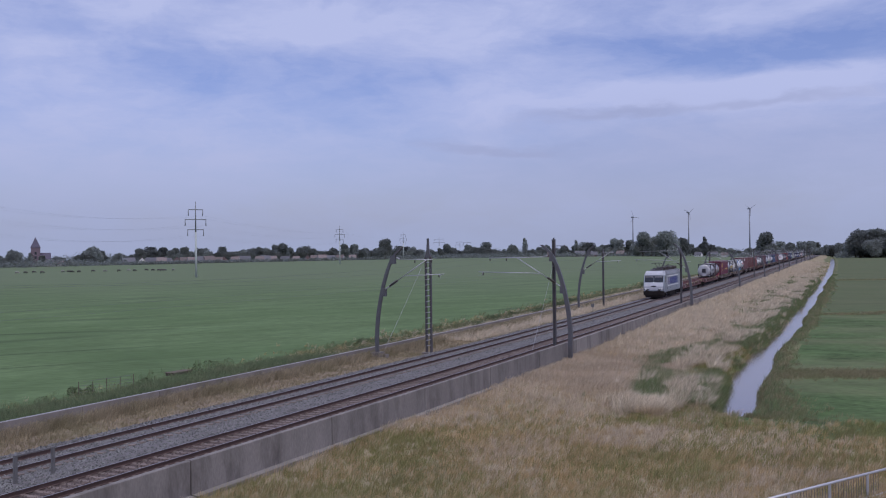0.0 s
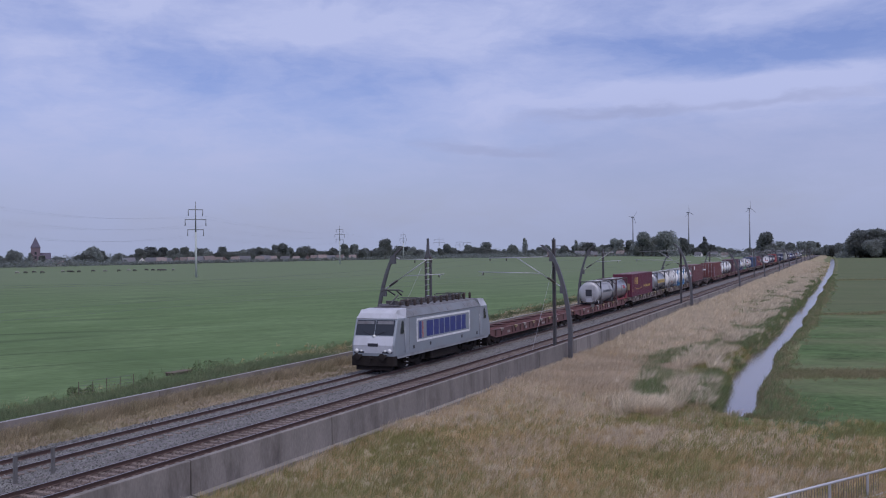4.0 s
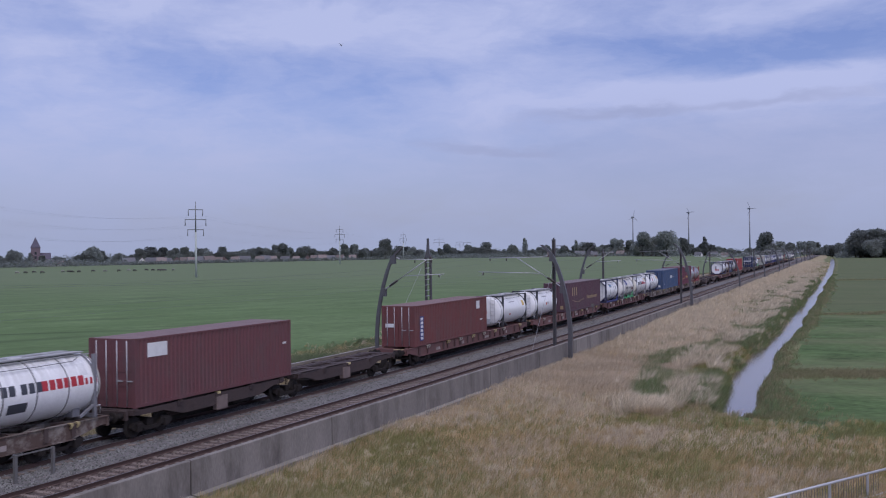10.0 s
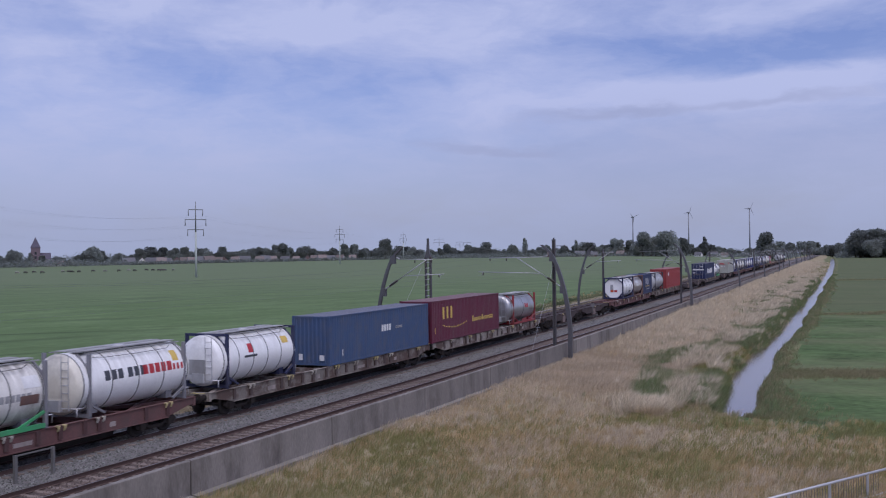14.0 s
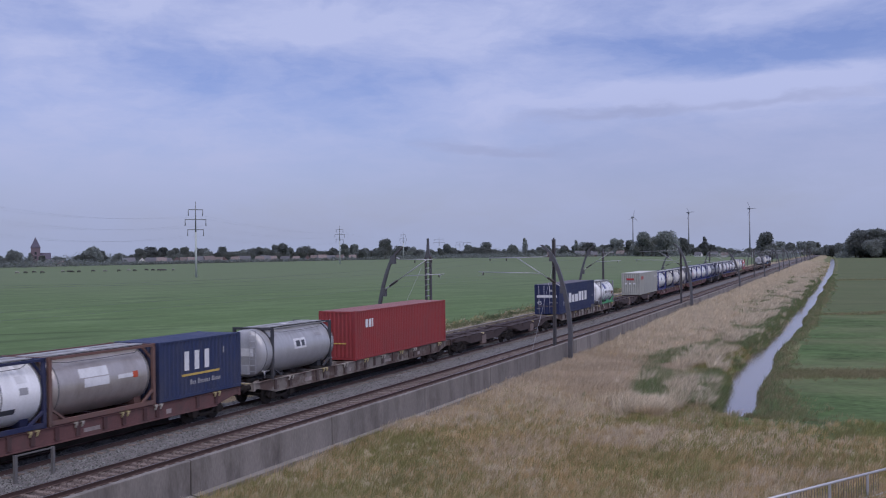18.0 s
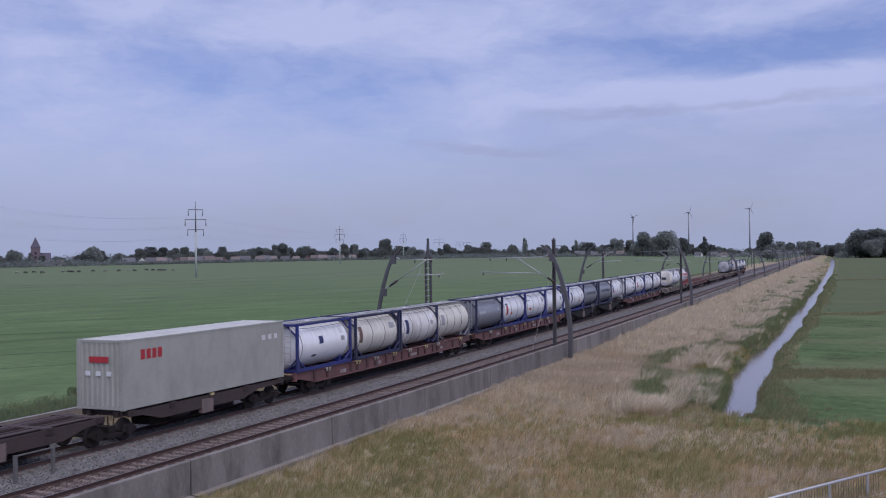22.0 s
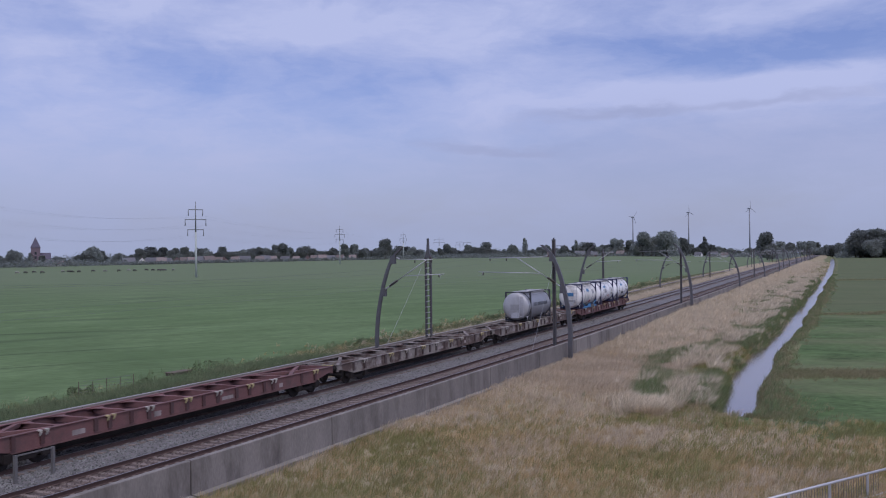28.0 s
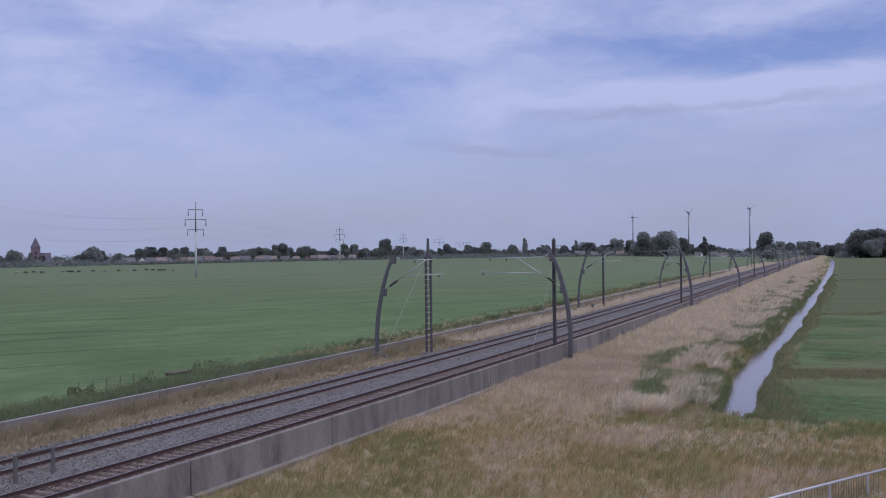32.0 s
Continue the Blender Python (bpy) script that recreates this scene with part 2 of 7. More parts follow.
M_mast = mat("mast_steel", (0.125, 0.125, 0.132), 0.5, metal=0.4, var=0.2, dirt=RUST, dirt_amt=0.3)
M_galv = mat("galvanised_steel", (0.48, 0.48, 0.50), 0.5, metal=0.5, var=0.15)
M_insul = mat("brown_insulator", (0.05, 0.035, 0.03), 0.3)
M_wire = mat("copper_wire", (0.12, 0.15, 0.12), 0.7)
M_water = mat("ditch_water", (0.15, 0.125, 0.12), 0.10, var=0.1, bump=0.02, spec=0.6)
M_ballast_rust = mat("rusty_ballast", (0.095, 0.068, 0.06), 0.95, var=0.4, scale=2.0, fine=22, bump=1.0, dirt=(0.09, 0.07, 0.065), dirt_amt=0.6, dirt_scale=0.8)
M_low_wall = mat("low_wall_concrete", (0.21, 0.185, 0.165), 0.9, var=0.15, scale=0.8, fine=20, bump=0.2, dirt=(0.14, 0.12, 0.08), dirt_amt=0.8, dirt_scale=0.7, rand=0.12)
M_blade_weed = mat("weed_blades", (0.15, 0.175, 0.09), 0.8, var=0.3, scale=0.4, fine=3.0, bump=0, island=0.4, dirt=(0.22, 0.19, 0.10), dirt_amt=0.6, dirt_scale=0.35, spec=0.2)
M_blade_straw = mat("straw_tussock", (0.675, 0.578, 0.43), 0.8, var=0.25, scale=0.5, fine=3.0, bump=0, island=0.2, leaf=0.25, dirt=(0.42, 0.36, 0.24), dirt_amt=0.6, dirt_scale=0.4, spec=0.2)
M_nettle = mat("nettle_leaves", (0.15, 0.195, 0.10), 0.8, var=0.35, scale=0.6, fine=3.0, bump=0, island=0.3, leaf=0.3, dirt=(0.23, 0.22, 0.13), dirt_amt=0.6, dirt_scale=0.4, spec=0.2)
M_blade_sedge = mat("sedge_blades", (0.27, 0.245, 0.14), 0.8, var=0.3, scale=0.4, fine=3.0, bump=0, island=0.25, leaf=0.2, dirt=(0.23, 0.245, 0.12), dirt_amt=0.8, dirt_scale=0.25, spec=0.2)
M_blade_bank = mat("bank_blades", (0.185, 0.235, 0.11), 0.8, var=0.3, scale=0.4, fine=3.0, bump=0, island=0.3, leaf=0.25, dirt=(0.24, 0.21, 0.12), dirt_amt=0.5, dirt_scale=0.3, spec=0.2)


# ---- plan: u is metres to the side of the far track's centre, y metres along it, h metres over its rails ----
TRACK_X, SPACING, SPEED = -29.988, 4.468, 25.343
WALL_U, DECK = 6.75, 1.28


def bend(y):
    y = max(y, 0.0)
    return -198.07e-6 * y * y / (1 + y / 300)


def rise(y):
    y = max(y, 0.0)
    return 56.985e-6 * y * y / (1 + (y / 250) ** 2)


def at(u, y, h):
    return (TRACK_X + bend(y) + u, y, h + rise(y))


def track_pose(u, y, h):
    dx, dz = (bend(y + 1) - bend(y - 1)) / 2, (rise(y + 1) - rise(y - 1)) / 2
    return pose(*at(u, y, h), math.degrees(math.atan(dz)), 0, -math.degrees(math.atan(dx)))


class Shape:
    """Vertices and faces of one mesh."""

    def __init__(self):
        self.v, self.f, self.s = [], [], []

    def add(self, vs, fs, smooth=False):
        o = len(self.v)
        self.v += [tuple(p) for p in vs]
        self.f += [[i + o for i in f] for f in fs]
        self.s += [smooth] * len(fs)
        return self

    def box(self, x0, x1, y0, y1, z0, z1, c=0.0):
        if not c:
            return self.add([(x, y, z) for z in (z0, z1) for y in (y0, y1) for x in (x0, x1)],
                            [(0, 2, 3, 1), (4, 5, 7, 6), (0, 1, 5, 4), (2, 6, 7, 3), (0, 4, 6, 2), (1, 3, 7, 5)])
        ring = [(x0 + c, y0), (x1 - c, y0), (x1, y0 + c), (x1, y1 - c), (x1 - c, y1), (x0 + c, y1), (x0, y1 - c), (x0, y0 + c)]
        return self.prism([(x, y, z0) for x, y in ring], (0, 0, z1 - z0))

    def prism(self, ring, d):
        n = len(ring)
        top = [(x + d[0], y + d[1], z + d[2]) for x, y, z in ring]
        return self.add(list(ring) + top, [tuple(range(n))[::-1], tuple(range(n, 2 * n))] + [(i, (i + 1) % n, n + (i + 1) % n, n + i) for i in range(n)])

    def tube(self, pts, r, n=6, caps=True):
        """A round bar along pts; r one radius or one a point."""
        pts = [Vector(p) for p in pts]
        rs = r if isinstance(r, (list, tuple)) else [r] * len(pts)
        vs, fs = [], []
        for i, p in enumerate(pts):
            d = (pts[min(i + 1, len(pts) - 1)] - pts[max(i - 1, 0)]).normalized()
            a = d.orthogonal().normalized() if abs(d.z) > 0.99 else d.cross(Vector((0, 0, 1))).normalized()
            b = d.cross(a)
            vs += [p + rs[i] * (math.cos(k * math.tau / n) * a + math.sin(k * math.tau / n) * b) for k in range(n)]
        for i in range(len(pts) - 1):
            fs += [(i * n + k, i * n + (k + 1) % n, (i + 1) * n + (k + 1) % n, (i + 1) * n + k) for k in range(n)]
        self.add(vs, fs, n > 5)
        if caps:
            o = len(self.v) - len(vs)
            self.f += [[o + k for k in range(n)][::-1], [o + (len(pts) - 1) * n + k for k in range(n)]]
            self.s += [False, False]
        return self

    def bar(self, p, q, w, h):
        """A square bar from p to q, w wide and h high."""
        p, q = Vector(p), Vector(q)
        d = (q - p).normalized()
        a = d.cross(Vector((0, 0, 1)))
        a = Vector((1, 0, 0)) if a.length < 1e-4 else a.normalized()
        b = a.cross(d).normalized()
        a, b = a * w / 2, b * h / 2
        return self.prism([p - a - b, p + a - b, p + a + b, p - a + b], q - p)

    def lathe(self, prof, n=32, axis="y"):
        """prof: (along, radius) pairs, turned round an axis through the origin."""
        vs, fs = [], []
        for t, r in prof:
            for k in range(n):
                c, s = math.cos(k * math.tau / n) * r, math.sin(k * math.tau / n) * r
                vs.append((c, t, s) if axis == "y" else (t, c, s) if axis == "x" else (c, s, t))
        for i in range(len(prof) - 1):
            for k in range(n):
                fs.append((i * n + k, (i + 1) * n + k, (i + 1) * n + (k + 1) % n, i * n + (k + 1) % n))
        return self.add(vs, fs, True)

    def shift(self, x, y, z):
        self.v = [(a + x, b + y, c + z) for a, b, c in self.v]
        return self

    def mesh(self, name, m):
        me = bpy.data.meshes.new(name)
        me.from_pydata(self.v, [], self.f)
        me.polygons.foreach_set("use_smooth", self.s)
        me.materials.append(m)
        bm = bmesh.new()
        bm.from_mesh(me)
        bmesh.ops.recalc_face_normals(bm, faces=bm.faces)
        bm.to_mesh(me)
        bm.free()
        return me


def part(name, shape, m, parent, label=""):
    ob = new(name, shape.mesh(name, m) if isinstance(shape, Shape) else shape)
    ob.parent = parent
    return tagged(ob, label)


def thing(name, label, category, group="", kind="", shape=None, m=None):
    ob = new(name, shape.mesh(name, m) if shape else None)
    return tagged(ob, label, category, group, kind)


def sweep(sec, ys, shape=None, wobble=None):
    """A strip: the section's (u, h) points carried along the track."""
    sh = shape or Shape()
    n, vs, fs = len(sec), [], []
    for y in ys:
        vs += [at(u, y, h + (wobble(u, y) if wobble else 0)) for u, h in sec]
    for i in range(len(ys) - 1):
        fs += [(i * n + k, i * n + k + 1, (i + 1) * n + k + 1, (i + 1) * n + k) for k in range(n - 1)]
    return sh.add(vs, fs)


def steps(a, b, first, grow=1.06, most=150.0):
    out, d = [a], first
    while out[-1] < b:
        out.append(out[-1] + d)
        d = min(d * grow, most)
    out[-1] = b
    return out


# ---- ground ----
def ditch_edges(y):
    w = 0.35 * math.sin(y * 0.11 + 1) + 0.22 * math.sin(y * 0.37)
    v = 0.4 * math.sin(y * 0.13 + 4) + 0.3 * math.sin(y * 0.29 + 2)
    k = max(0.0, min(1.25, (90 - y) / 28))
    return 19.5 + 1.5 * k * k + w * 0.5, 21.2 + 1.2 * k * k + v * 0.6


def ground_h(u, y):
    """Height of the land over the rails' level."""
    bump = 0.12 * noise.noise(Vector((u * 0.15, y * 0.1, 3))) + 0.05 * noise.noise(Vector((u * 0.6, y * 0.5, 7)))
    if u < -8.2:
        k = max(0.0, min(1.0, (-8.2 - u) / 20))
        return -0.6 - 0.95 * k * (2 - k) + bump * 0.8
    if u < -7.3:
        return -0.75
    if u < -3.2:
        return -0.62 + bump * 0.5
    if u < WALL_U:
        return -0.9
    lo, hi = ditch_edges(y)
    end = max(0.0, min(1.0, (y - 57.5) / 2.2)) if y > 0 else 0.0
    base = -1.12 - 0.42 * max(0.0, min(1.0, (u - 7) / 9)) + bump
    # the verge is heaped higher against the wall away from the bridge
    base += 0.42 * max(0.0, min(1.0, (y - 70) / 60)) * max(0.0, min(1.0, (14 - u) / 5))
    if 16 < u < 24:
        d = max(lo - u, u - hi)
        dip = max(0.0, min(1.0, 1 - d / 1.1))
        base -= 1.25 * dip * end
    return base


def swell(u, y):
    """The fields beyond the railway rise very gently towards the village."""
    def ease(t):
        t = max(0.0, min(1.0, t))
        return t * t * (3 - 2 * t)
    return 3.2 * ease((y - 420) / 650) * ease((-u - 40) / 160)


def build_ground():
    us = [-2600, -1800, -1200, -800, -500, -320, -200, -130, -90, -60, -42, -30, -22, -19.5, -18, -16.8, -15.6, -14.4, -13.2, -12, -10.8, -9.6, -8.25, -8.15, -7.35, -7.25, -6.5, -5.6, -4.8, -4, -3.25, -3.1, 0, 4,
          6.6, 6.8, 7.5, 8.5, 9.5, 10.5, 11.5, 12.5, 13.5, 14.5, 15.5, 16.2, 16.9, 17.5, 18, 18.5, 18.9, 19.2, 19.6, 20.2, 20.8, 21.2, 21.6, 22, 22.5, 23.2, 24, 25, 26.5, 28.5, 31, 35, 42, 55, 75,
          110, 170, 260, 400, 650, 1000, 1600, 2600]
    ys = [-900, -600, -350, -200, -100, -50, -20, 0] + steps(10, 120, 1.4, 1.0) + steps(122, 4600, 2.2, 1.05)
    vs, fs, ms = [], [], []
    for y in ys:
        for u in us:
            vs.append(at(u, y, ground_h(u, y) + swell(u, y)))
    n = len(us)
    for j in range(len(ys) - 1):
        for i in range(n - 1):
            u, y = (us[i] + us[i + 1]) / 2, (ys[j] + ys[j + 1]) / 2
            fs.append((j * n + i, j * n + i + 1, (j + 1) * n + i + 1, (j + 1) * n + i))
            edge = 3.0 * noise.noise(Vector((u * 0.3, y * 0.12, 1)))
            if u < -15.5 + edge * 1.2:
                k = 0
            elif u < -8.2:
                k = 4
            elif u < 6.8:
                k = 3
            elif y < 55 + edge + (u - 20) * -0.2 and u < 40:
                k = 2
            elif u < 15.5 + edge * 0.4:
                k = 2
            elif u < 23.0 + edge * 0.3:
                k = 4
            else:
                k = 1
            ms.append(k)
    me = bpy.data.meshes.new("ground")
    me.from_pydata(vs, [], fs)
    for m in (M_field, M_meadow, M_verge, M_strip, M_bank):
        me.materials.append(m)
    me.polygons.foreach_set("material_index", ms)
    me.polygons.foreach_set("use_smooth", [True] * len(fs))
    tagged(new("ground", me), "flat green farmland with dry grass verge beside a railway", "ground", kind="structure")
    sh = Shape()
    ys2 = steps(58.2, 900, 1.2, 1.02, 12)
    vs = []
    for y in ys2:
        lo, hi = ditch_edges(y)
        vs += [at(lo - 0.7, y, -2.28), at((lo + hi) / 2, y, -2.28), at(hi + 0.7, y, -2.28)]
    sh.add(vs, [(i * 3 + k, i * 3 + k + 1, i * 3 + k + 4, i * 3 + k + 3) for i in range(len(ys2) - 1) for k in (0, 1)], True)
    tagged(new("water", sh.mesh("water", M_water)), "narrow straight ditch with still water reflecting the sky", "water", kind="structure")


build_ground()
TRACK_YS = [-900, -400, -150, -60] + steps(-20, 1500, 4.0, 1.03, 40)


def build_bed():
    """Ballast bed under both tracks."""
    sec = [(-3.3, -0.75), (-2.35, -0.24), (-1.45, -0.215), (1.45, -0.215), (2.2, -0.2), (SPACING - 1.45, -0.215), (SPACING + 1.45, -0.215), (SPACING + 2.1, -0.24), (WALL_U - 0.02, -0.24)]
    ob = new("track_bed", sweep(sec, TRACK_YS).mesh("track_bed", M_ballast))
    tagged(ob, "grey crushed-stone ballast bed under two railway tracks", "ballast", kind="structure")
    for u0 in (0.0, SPACING):
        # the far track's sleepers lie almost buried
        top = -0.196 if u0 else -0.168
        part("track_ballast", sweep([(u0 - 1.12, -0.23), (u0 - 1.0, top), (u0 + 1.0, top), (u0 + 1.12, -0.23)], TRACK_YS), M_ballast_rust if u0 else M_ballast, ob, "rust-stained ballast between and beside the rails")
    rnd = random.Random(5)
    sh = Shape()
    rusty = Shape()
    for _ in range(42000):
        y = 20 + 120 * rnd.random() ** 2.0
        u = rnd.uniform(-2.3, WALL_U - 0.1)
        near = min(abs(u), abs(u - SPACING))
        if 0.66 < near < 0.86 or near < 1.0 and abs(u) > 1.0 and rnd.random() < 0.45:
            continue
        r = rnd.uniform(0.03, 0.07)
        x, yy, z = at(u, y, -0.2 if near > 1.0 else -0.16 if abs(u) < 1.0 else -0.178)
        a = rnd.random() * 6.28
        c, s = math.cos(a) * r, math.sin(a) * r
        (rusty if near < 1.0 and abs(u) > 1.0 else sh).add([(x + c, yy + s, z - r * .3), (x - s, yy + c, z - r * .3), (x - c, yy - s, z - r * .3), (x + s, yy - c, z - r * .3), (x + c * .3, yy + s * .2, z + r * rnd.uniform(.5, 1.0))],
               [(0, 1, 4), (1, 2, 4), (2, 3, 4), (3, 0, 4)])
    tagged(new("ballast_stones", sh.mesh("ballast_stones", M_stone)), "loose grey ballast stones between the tracks", "stones", kind="stuff")
    tagged(new("rusty_stones", rusty.mesh("rusty_stones", M_stone_rust)), "loose rust-brown ballast stones between the rails", "stones", kind="stuff")


def build_tracks():
    rail_sec = [(-0.075, -0.172), (-0.075, -0.155), (-0.012, -0.135), (-0.012, -0.045), (-0.036, -0.03), (-0.036, -0.004)]
    foot = rail_sec + [(-u, h) for u, h in rail_sec[::-1]]
    for name, u0 in (("far", 0.0), ("near", SPACING)):
        track = thing("railway_track", "rusty steel rails on concrete sleepers, %s line" % ("busy" if u0 == 0 else "empty"), "railway track", "tracks", "structure")
        for du in (-0.753, 0.753):
            r = part("rail", sweep([(u + u0 + du, h) for u, h in foot], TRACK_YS), M_rail, track, "rusty steel rail")
            part("rail_head", sweep([(u0 + du - 0.03, -0.002), (u0 + du - 0.02, 0.0), (u0 + du + 0.02, 0.0), (u0 + du + 0.03, -0.002)], TRACK_YS), M_railtop, r, "worn shiny running surface")
        s = Shape().prism([(-1.27, -0.13, -0.33), (1.27, -0.13, -0.33), (1.27, -0.1, -0.165), (0.5, -0.1, -0.175), (-0.5, -0.1, -0.175), (-1.27, -0.1, -0.165)], (0, 0.24, 0))
        for e in (-0.753, 0.753):
            s.box(e - 0.14, e + 0.14, -0.06, 0.1, -0.2, -0.15)
        sm = s.mesh("sleeper", M_sleeper)
        y = 18.0
        while y < 18 + 0.6 * 230:
            ob = new("sleeper", sm)
            ob.parent = track
            ob.matrix_basis = track_pose(u0, y, 0)
            y += 0.6
        rest = Shape()
        while y < 420:
            x, yy, z = at(u0, y, 0)
            rest.box(x - 1.27, x + 1.27, y - 0.12, y + 0.12, z - 0.33, z - 0.17)
            y += 0.6
        tagged(part("far_sleepers", rest, M_sleeper, track), kind="stuff")


M_foot = mat("footing_concrete", (0.215, 0.195, 0.175), 0.9, var=0.2, dirt=(0.15, 0.14, 0.10), dirt_amt=0.7, dirt_scale=0.8)


def build_walls():
    """The near retaining wall in cast panels, and the low wall along the field."""
    near = thing("retaining_wall", "stained grey concrete retaining wall beside the near track", "wall", kind="structure")
    y = -0.7
    L = 10.2
    while y < 330:
        ys = [y + 0.04 + (L - 0.08) * k / 3 for k in range(4)]
        sh = sweep([(WALL_U + 0.22, -1.6), (WALL_U + 0.22, 0.26), (WALL_U + 0.19, 0.29), (WALL_U + 0.03, 0.29), (WALL_U, 0.26), (WALL_U, -1.6)], ys)
        a, n = len(sh.v) - 6, 6
        sh.f += [[0, 1, 2, 3, 4, 5], [a, a + 1, a + 2, a + 3, a + 4, a + 5][::-1]]
        sh.s += [False, False]
        part("panel", sh, M_concrete, near)
        part("footing", sweep([(WALL_U + 0.22, -1.7), (WALL_U + 0.52, -1.7), (WALL_U + 0.52, -0.98), (WALL_U + 0.224, -0.95)], ys), M_foot, near, "pale concrete footing strip")
        y += L
    low = thing("low_wall", "low weathered concrete wall between track verge and field", "wall", kind="structure")
    y = -20.0
    while y < 330:
        ys = [y + 0.025 + 5.95 * k / 2 for k in range(3)]
        sh = sweep([(-7.4, -1.2), (-7.4, 0.06), (-7.6, 0.06), (-7.6, -1.8)], ys)
        sh.f += [[0, 1, 2, 3], [8, 9, 10, 11][::-1]]
        sh.s += [False, False]
        part("panel", sh, M_low_wall, low)
        y += 6.0
    part("top_rail", sweep([(-7.52, 0.065), (-7.52, 0.10), (-7.48, 0.10), (-7.48, 0.065)], steps(-20, 330, 6, 1, 6)), mat("zinc_white_rail", (0.52, 0.52, 0.53), 0.45, metal=0.2, var=0.1), low, "thin pale steel capping rail")


build_bed()
build_tracks()
build_walls()


# ---- overhead line ----
M_post = mat("weathered_post_steel", (0.15, 0.145, 0.14), 0.7, metal=0.2, var=0.2, dirt=RUST, dirt_amt=0.3)
def bow(side):
    """A curved steel mast beside the track; it leans over the track at its top. Local x points away from the track."""
    pts = [(0.0, -0.9), (0.0, 0.2), (0.02, 1.1), (-0.04, 2.0), (-0.14, 2.9), (-0.3, 3.8), (-0.5, 4.7), (-0.76, 5.6), (-1.08, 6.5), (-1.5, 7.3), (-2.25, 8.0)]
    ob = thing("bow_mast", "dark curved steel catenary mast on a concrete foot", "catenary mast", "masts along the railway")
    sx = 1 if side > 0 else -1
    w = [k * (1.28 if side > 0 else 1.05) for k in (0.14, 0.14, 0.14, 0.14, 0.14, 0.138, 0.135, 0.13, 0.125, 0.12, 0.1)]
    # rounded between the bends
    fine, thick = [], []
    for i in range(len(pts) - 1):
        p0, p1, p2, p3 = (Vector(pts[max(0, min(len(pts) - 1, i + k))]) for k in (-1, 0, 1, 2))
        for j in range(3):
            f = j / 3
            fine.append(tuple(0.5 * (2 * p1 + (p2 - p0) * f + (2 * p0 - 5 * p1 + 4 * p2 - p3) * f * f + (3 * p1 - p0 - 3 * p2 + p3) * f ** 3)))
            thick.append(w[i] * (1 - f) + w[i + 1] * f)
    pts, w = fine + [pts[-1]], thick + [w[-1]]
    sh = Shape()
    n = len(pts)
    vs = []
    for (x, z), r in zip(pts, w):
        vs += [(sx * (x - r * .9), -r * .7, z), (sx * (x + r * .9), -r * .7, z), (sx * (x + r * .9), r * .7, z), (sx * (x - r * .9), r * .7, z)]
    sh.add(vs, [(i * 4 + k, i * 4 + (k + 1) % 4, i * 4 + 4 + (k + 1) % 4, i * 4 + 4 + k) for i in range(n - 1) for k in range(4)] + [(0, 1, 2, 3), (n * 4 - 4, n * 4 - 3, n * 4 - 2, n * 4 - 1)])
    part("bow", sh, M_mast, ob)
    part("footing", Shape().box(-0.42, 0.42, -0.42, 0.42, -1.6 if side > 0 else -0.9, -0.95 if side > 0 else -0.1, 0.04), M_concrete, ob, "square concrete footing")
    for z, x in ((4.5, -0.46), (7.0, -1.3)):
        part("bracket", Shape().box(sx * (x - 0.32), sx * (x + 0.02), -0.14, 0.14, z - 0.3, z + 0.28, 0.03), M_mast, ob)
    # cantilever
    reach = -7.6 if side > 0 else -5.7
    k = 1.0
    a, b = Vector((sx * -0.5, 0, 4.6)), Vector((sx * -4.3 * k, 0, 7.0))
    m1, m2 = a.lerp(b, 0.16), a.lerp(b, 0.34)
    arm = part("cantilever", Shape().tube([a, m1], 0.045).tube([m2, b], 0.035), M_galv, ob, "grey tubular cantilever arm")
    sh = Shape().tube([m1, m2], 0.05, 8)
    for i in range(7):
        c = m1.lerp(m2, (i + 0.5) / 7)
        d = (m2 - m1).normalized() * 0.025
        sh.tube([c - d, c + d], 0.11, 8)
    part("insulator", sh, M_insul, arm, "ribbed brown insulator")
    c0 = m2.lerp(b, 0.22)
    part("registration_arm", Shape().tube([c0, (sx * reach, 0, 5.9)], 0.033).tube([(sx * (reach + .35), 0, 5.9), (sx * (reach + .3), 0, 5.6)], 0.02), M_galv, ob, "pale horizontal steel tube")
    part("top_tube", Shape().tube([(sx * -2.0, 0, 7.05), (sx * (reach + 0.9), 0, 7.0)], 0.033).tube([(sx * -1.75, 0, 7.2), (sx * -2.0, 0, 7.05)], 0.06), M_galv, ob, "pale steel support tube")
    for x, z in ((reach + 1.0, 6.9), (reach + 2.4, 6.9), (reach + 0.4, 5.8)):
        part("clamp", Shape().box(sx * x - 0.035, sx * x + 0.035, -0.04, 0.04, z - 0.14, z + 0.05), M_insul, ob, "dark wire clamp")
    return ob


M_dark_mast = mat("dark_mast_steel", (0.075, 0.073, 0.076), 0.7, var=0.2, dirt=RUST, dirt_amt=0.4)


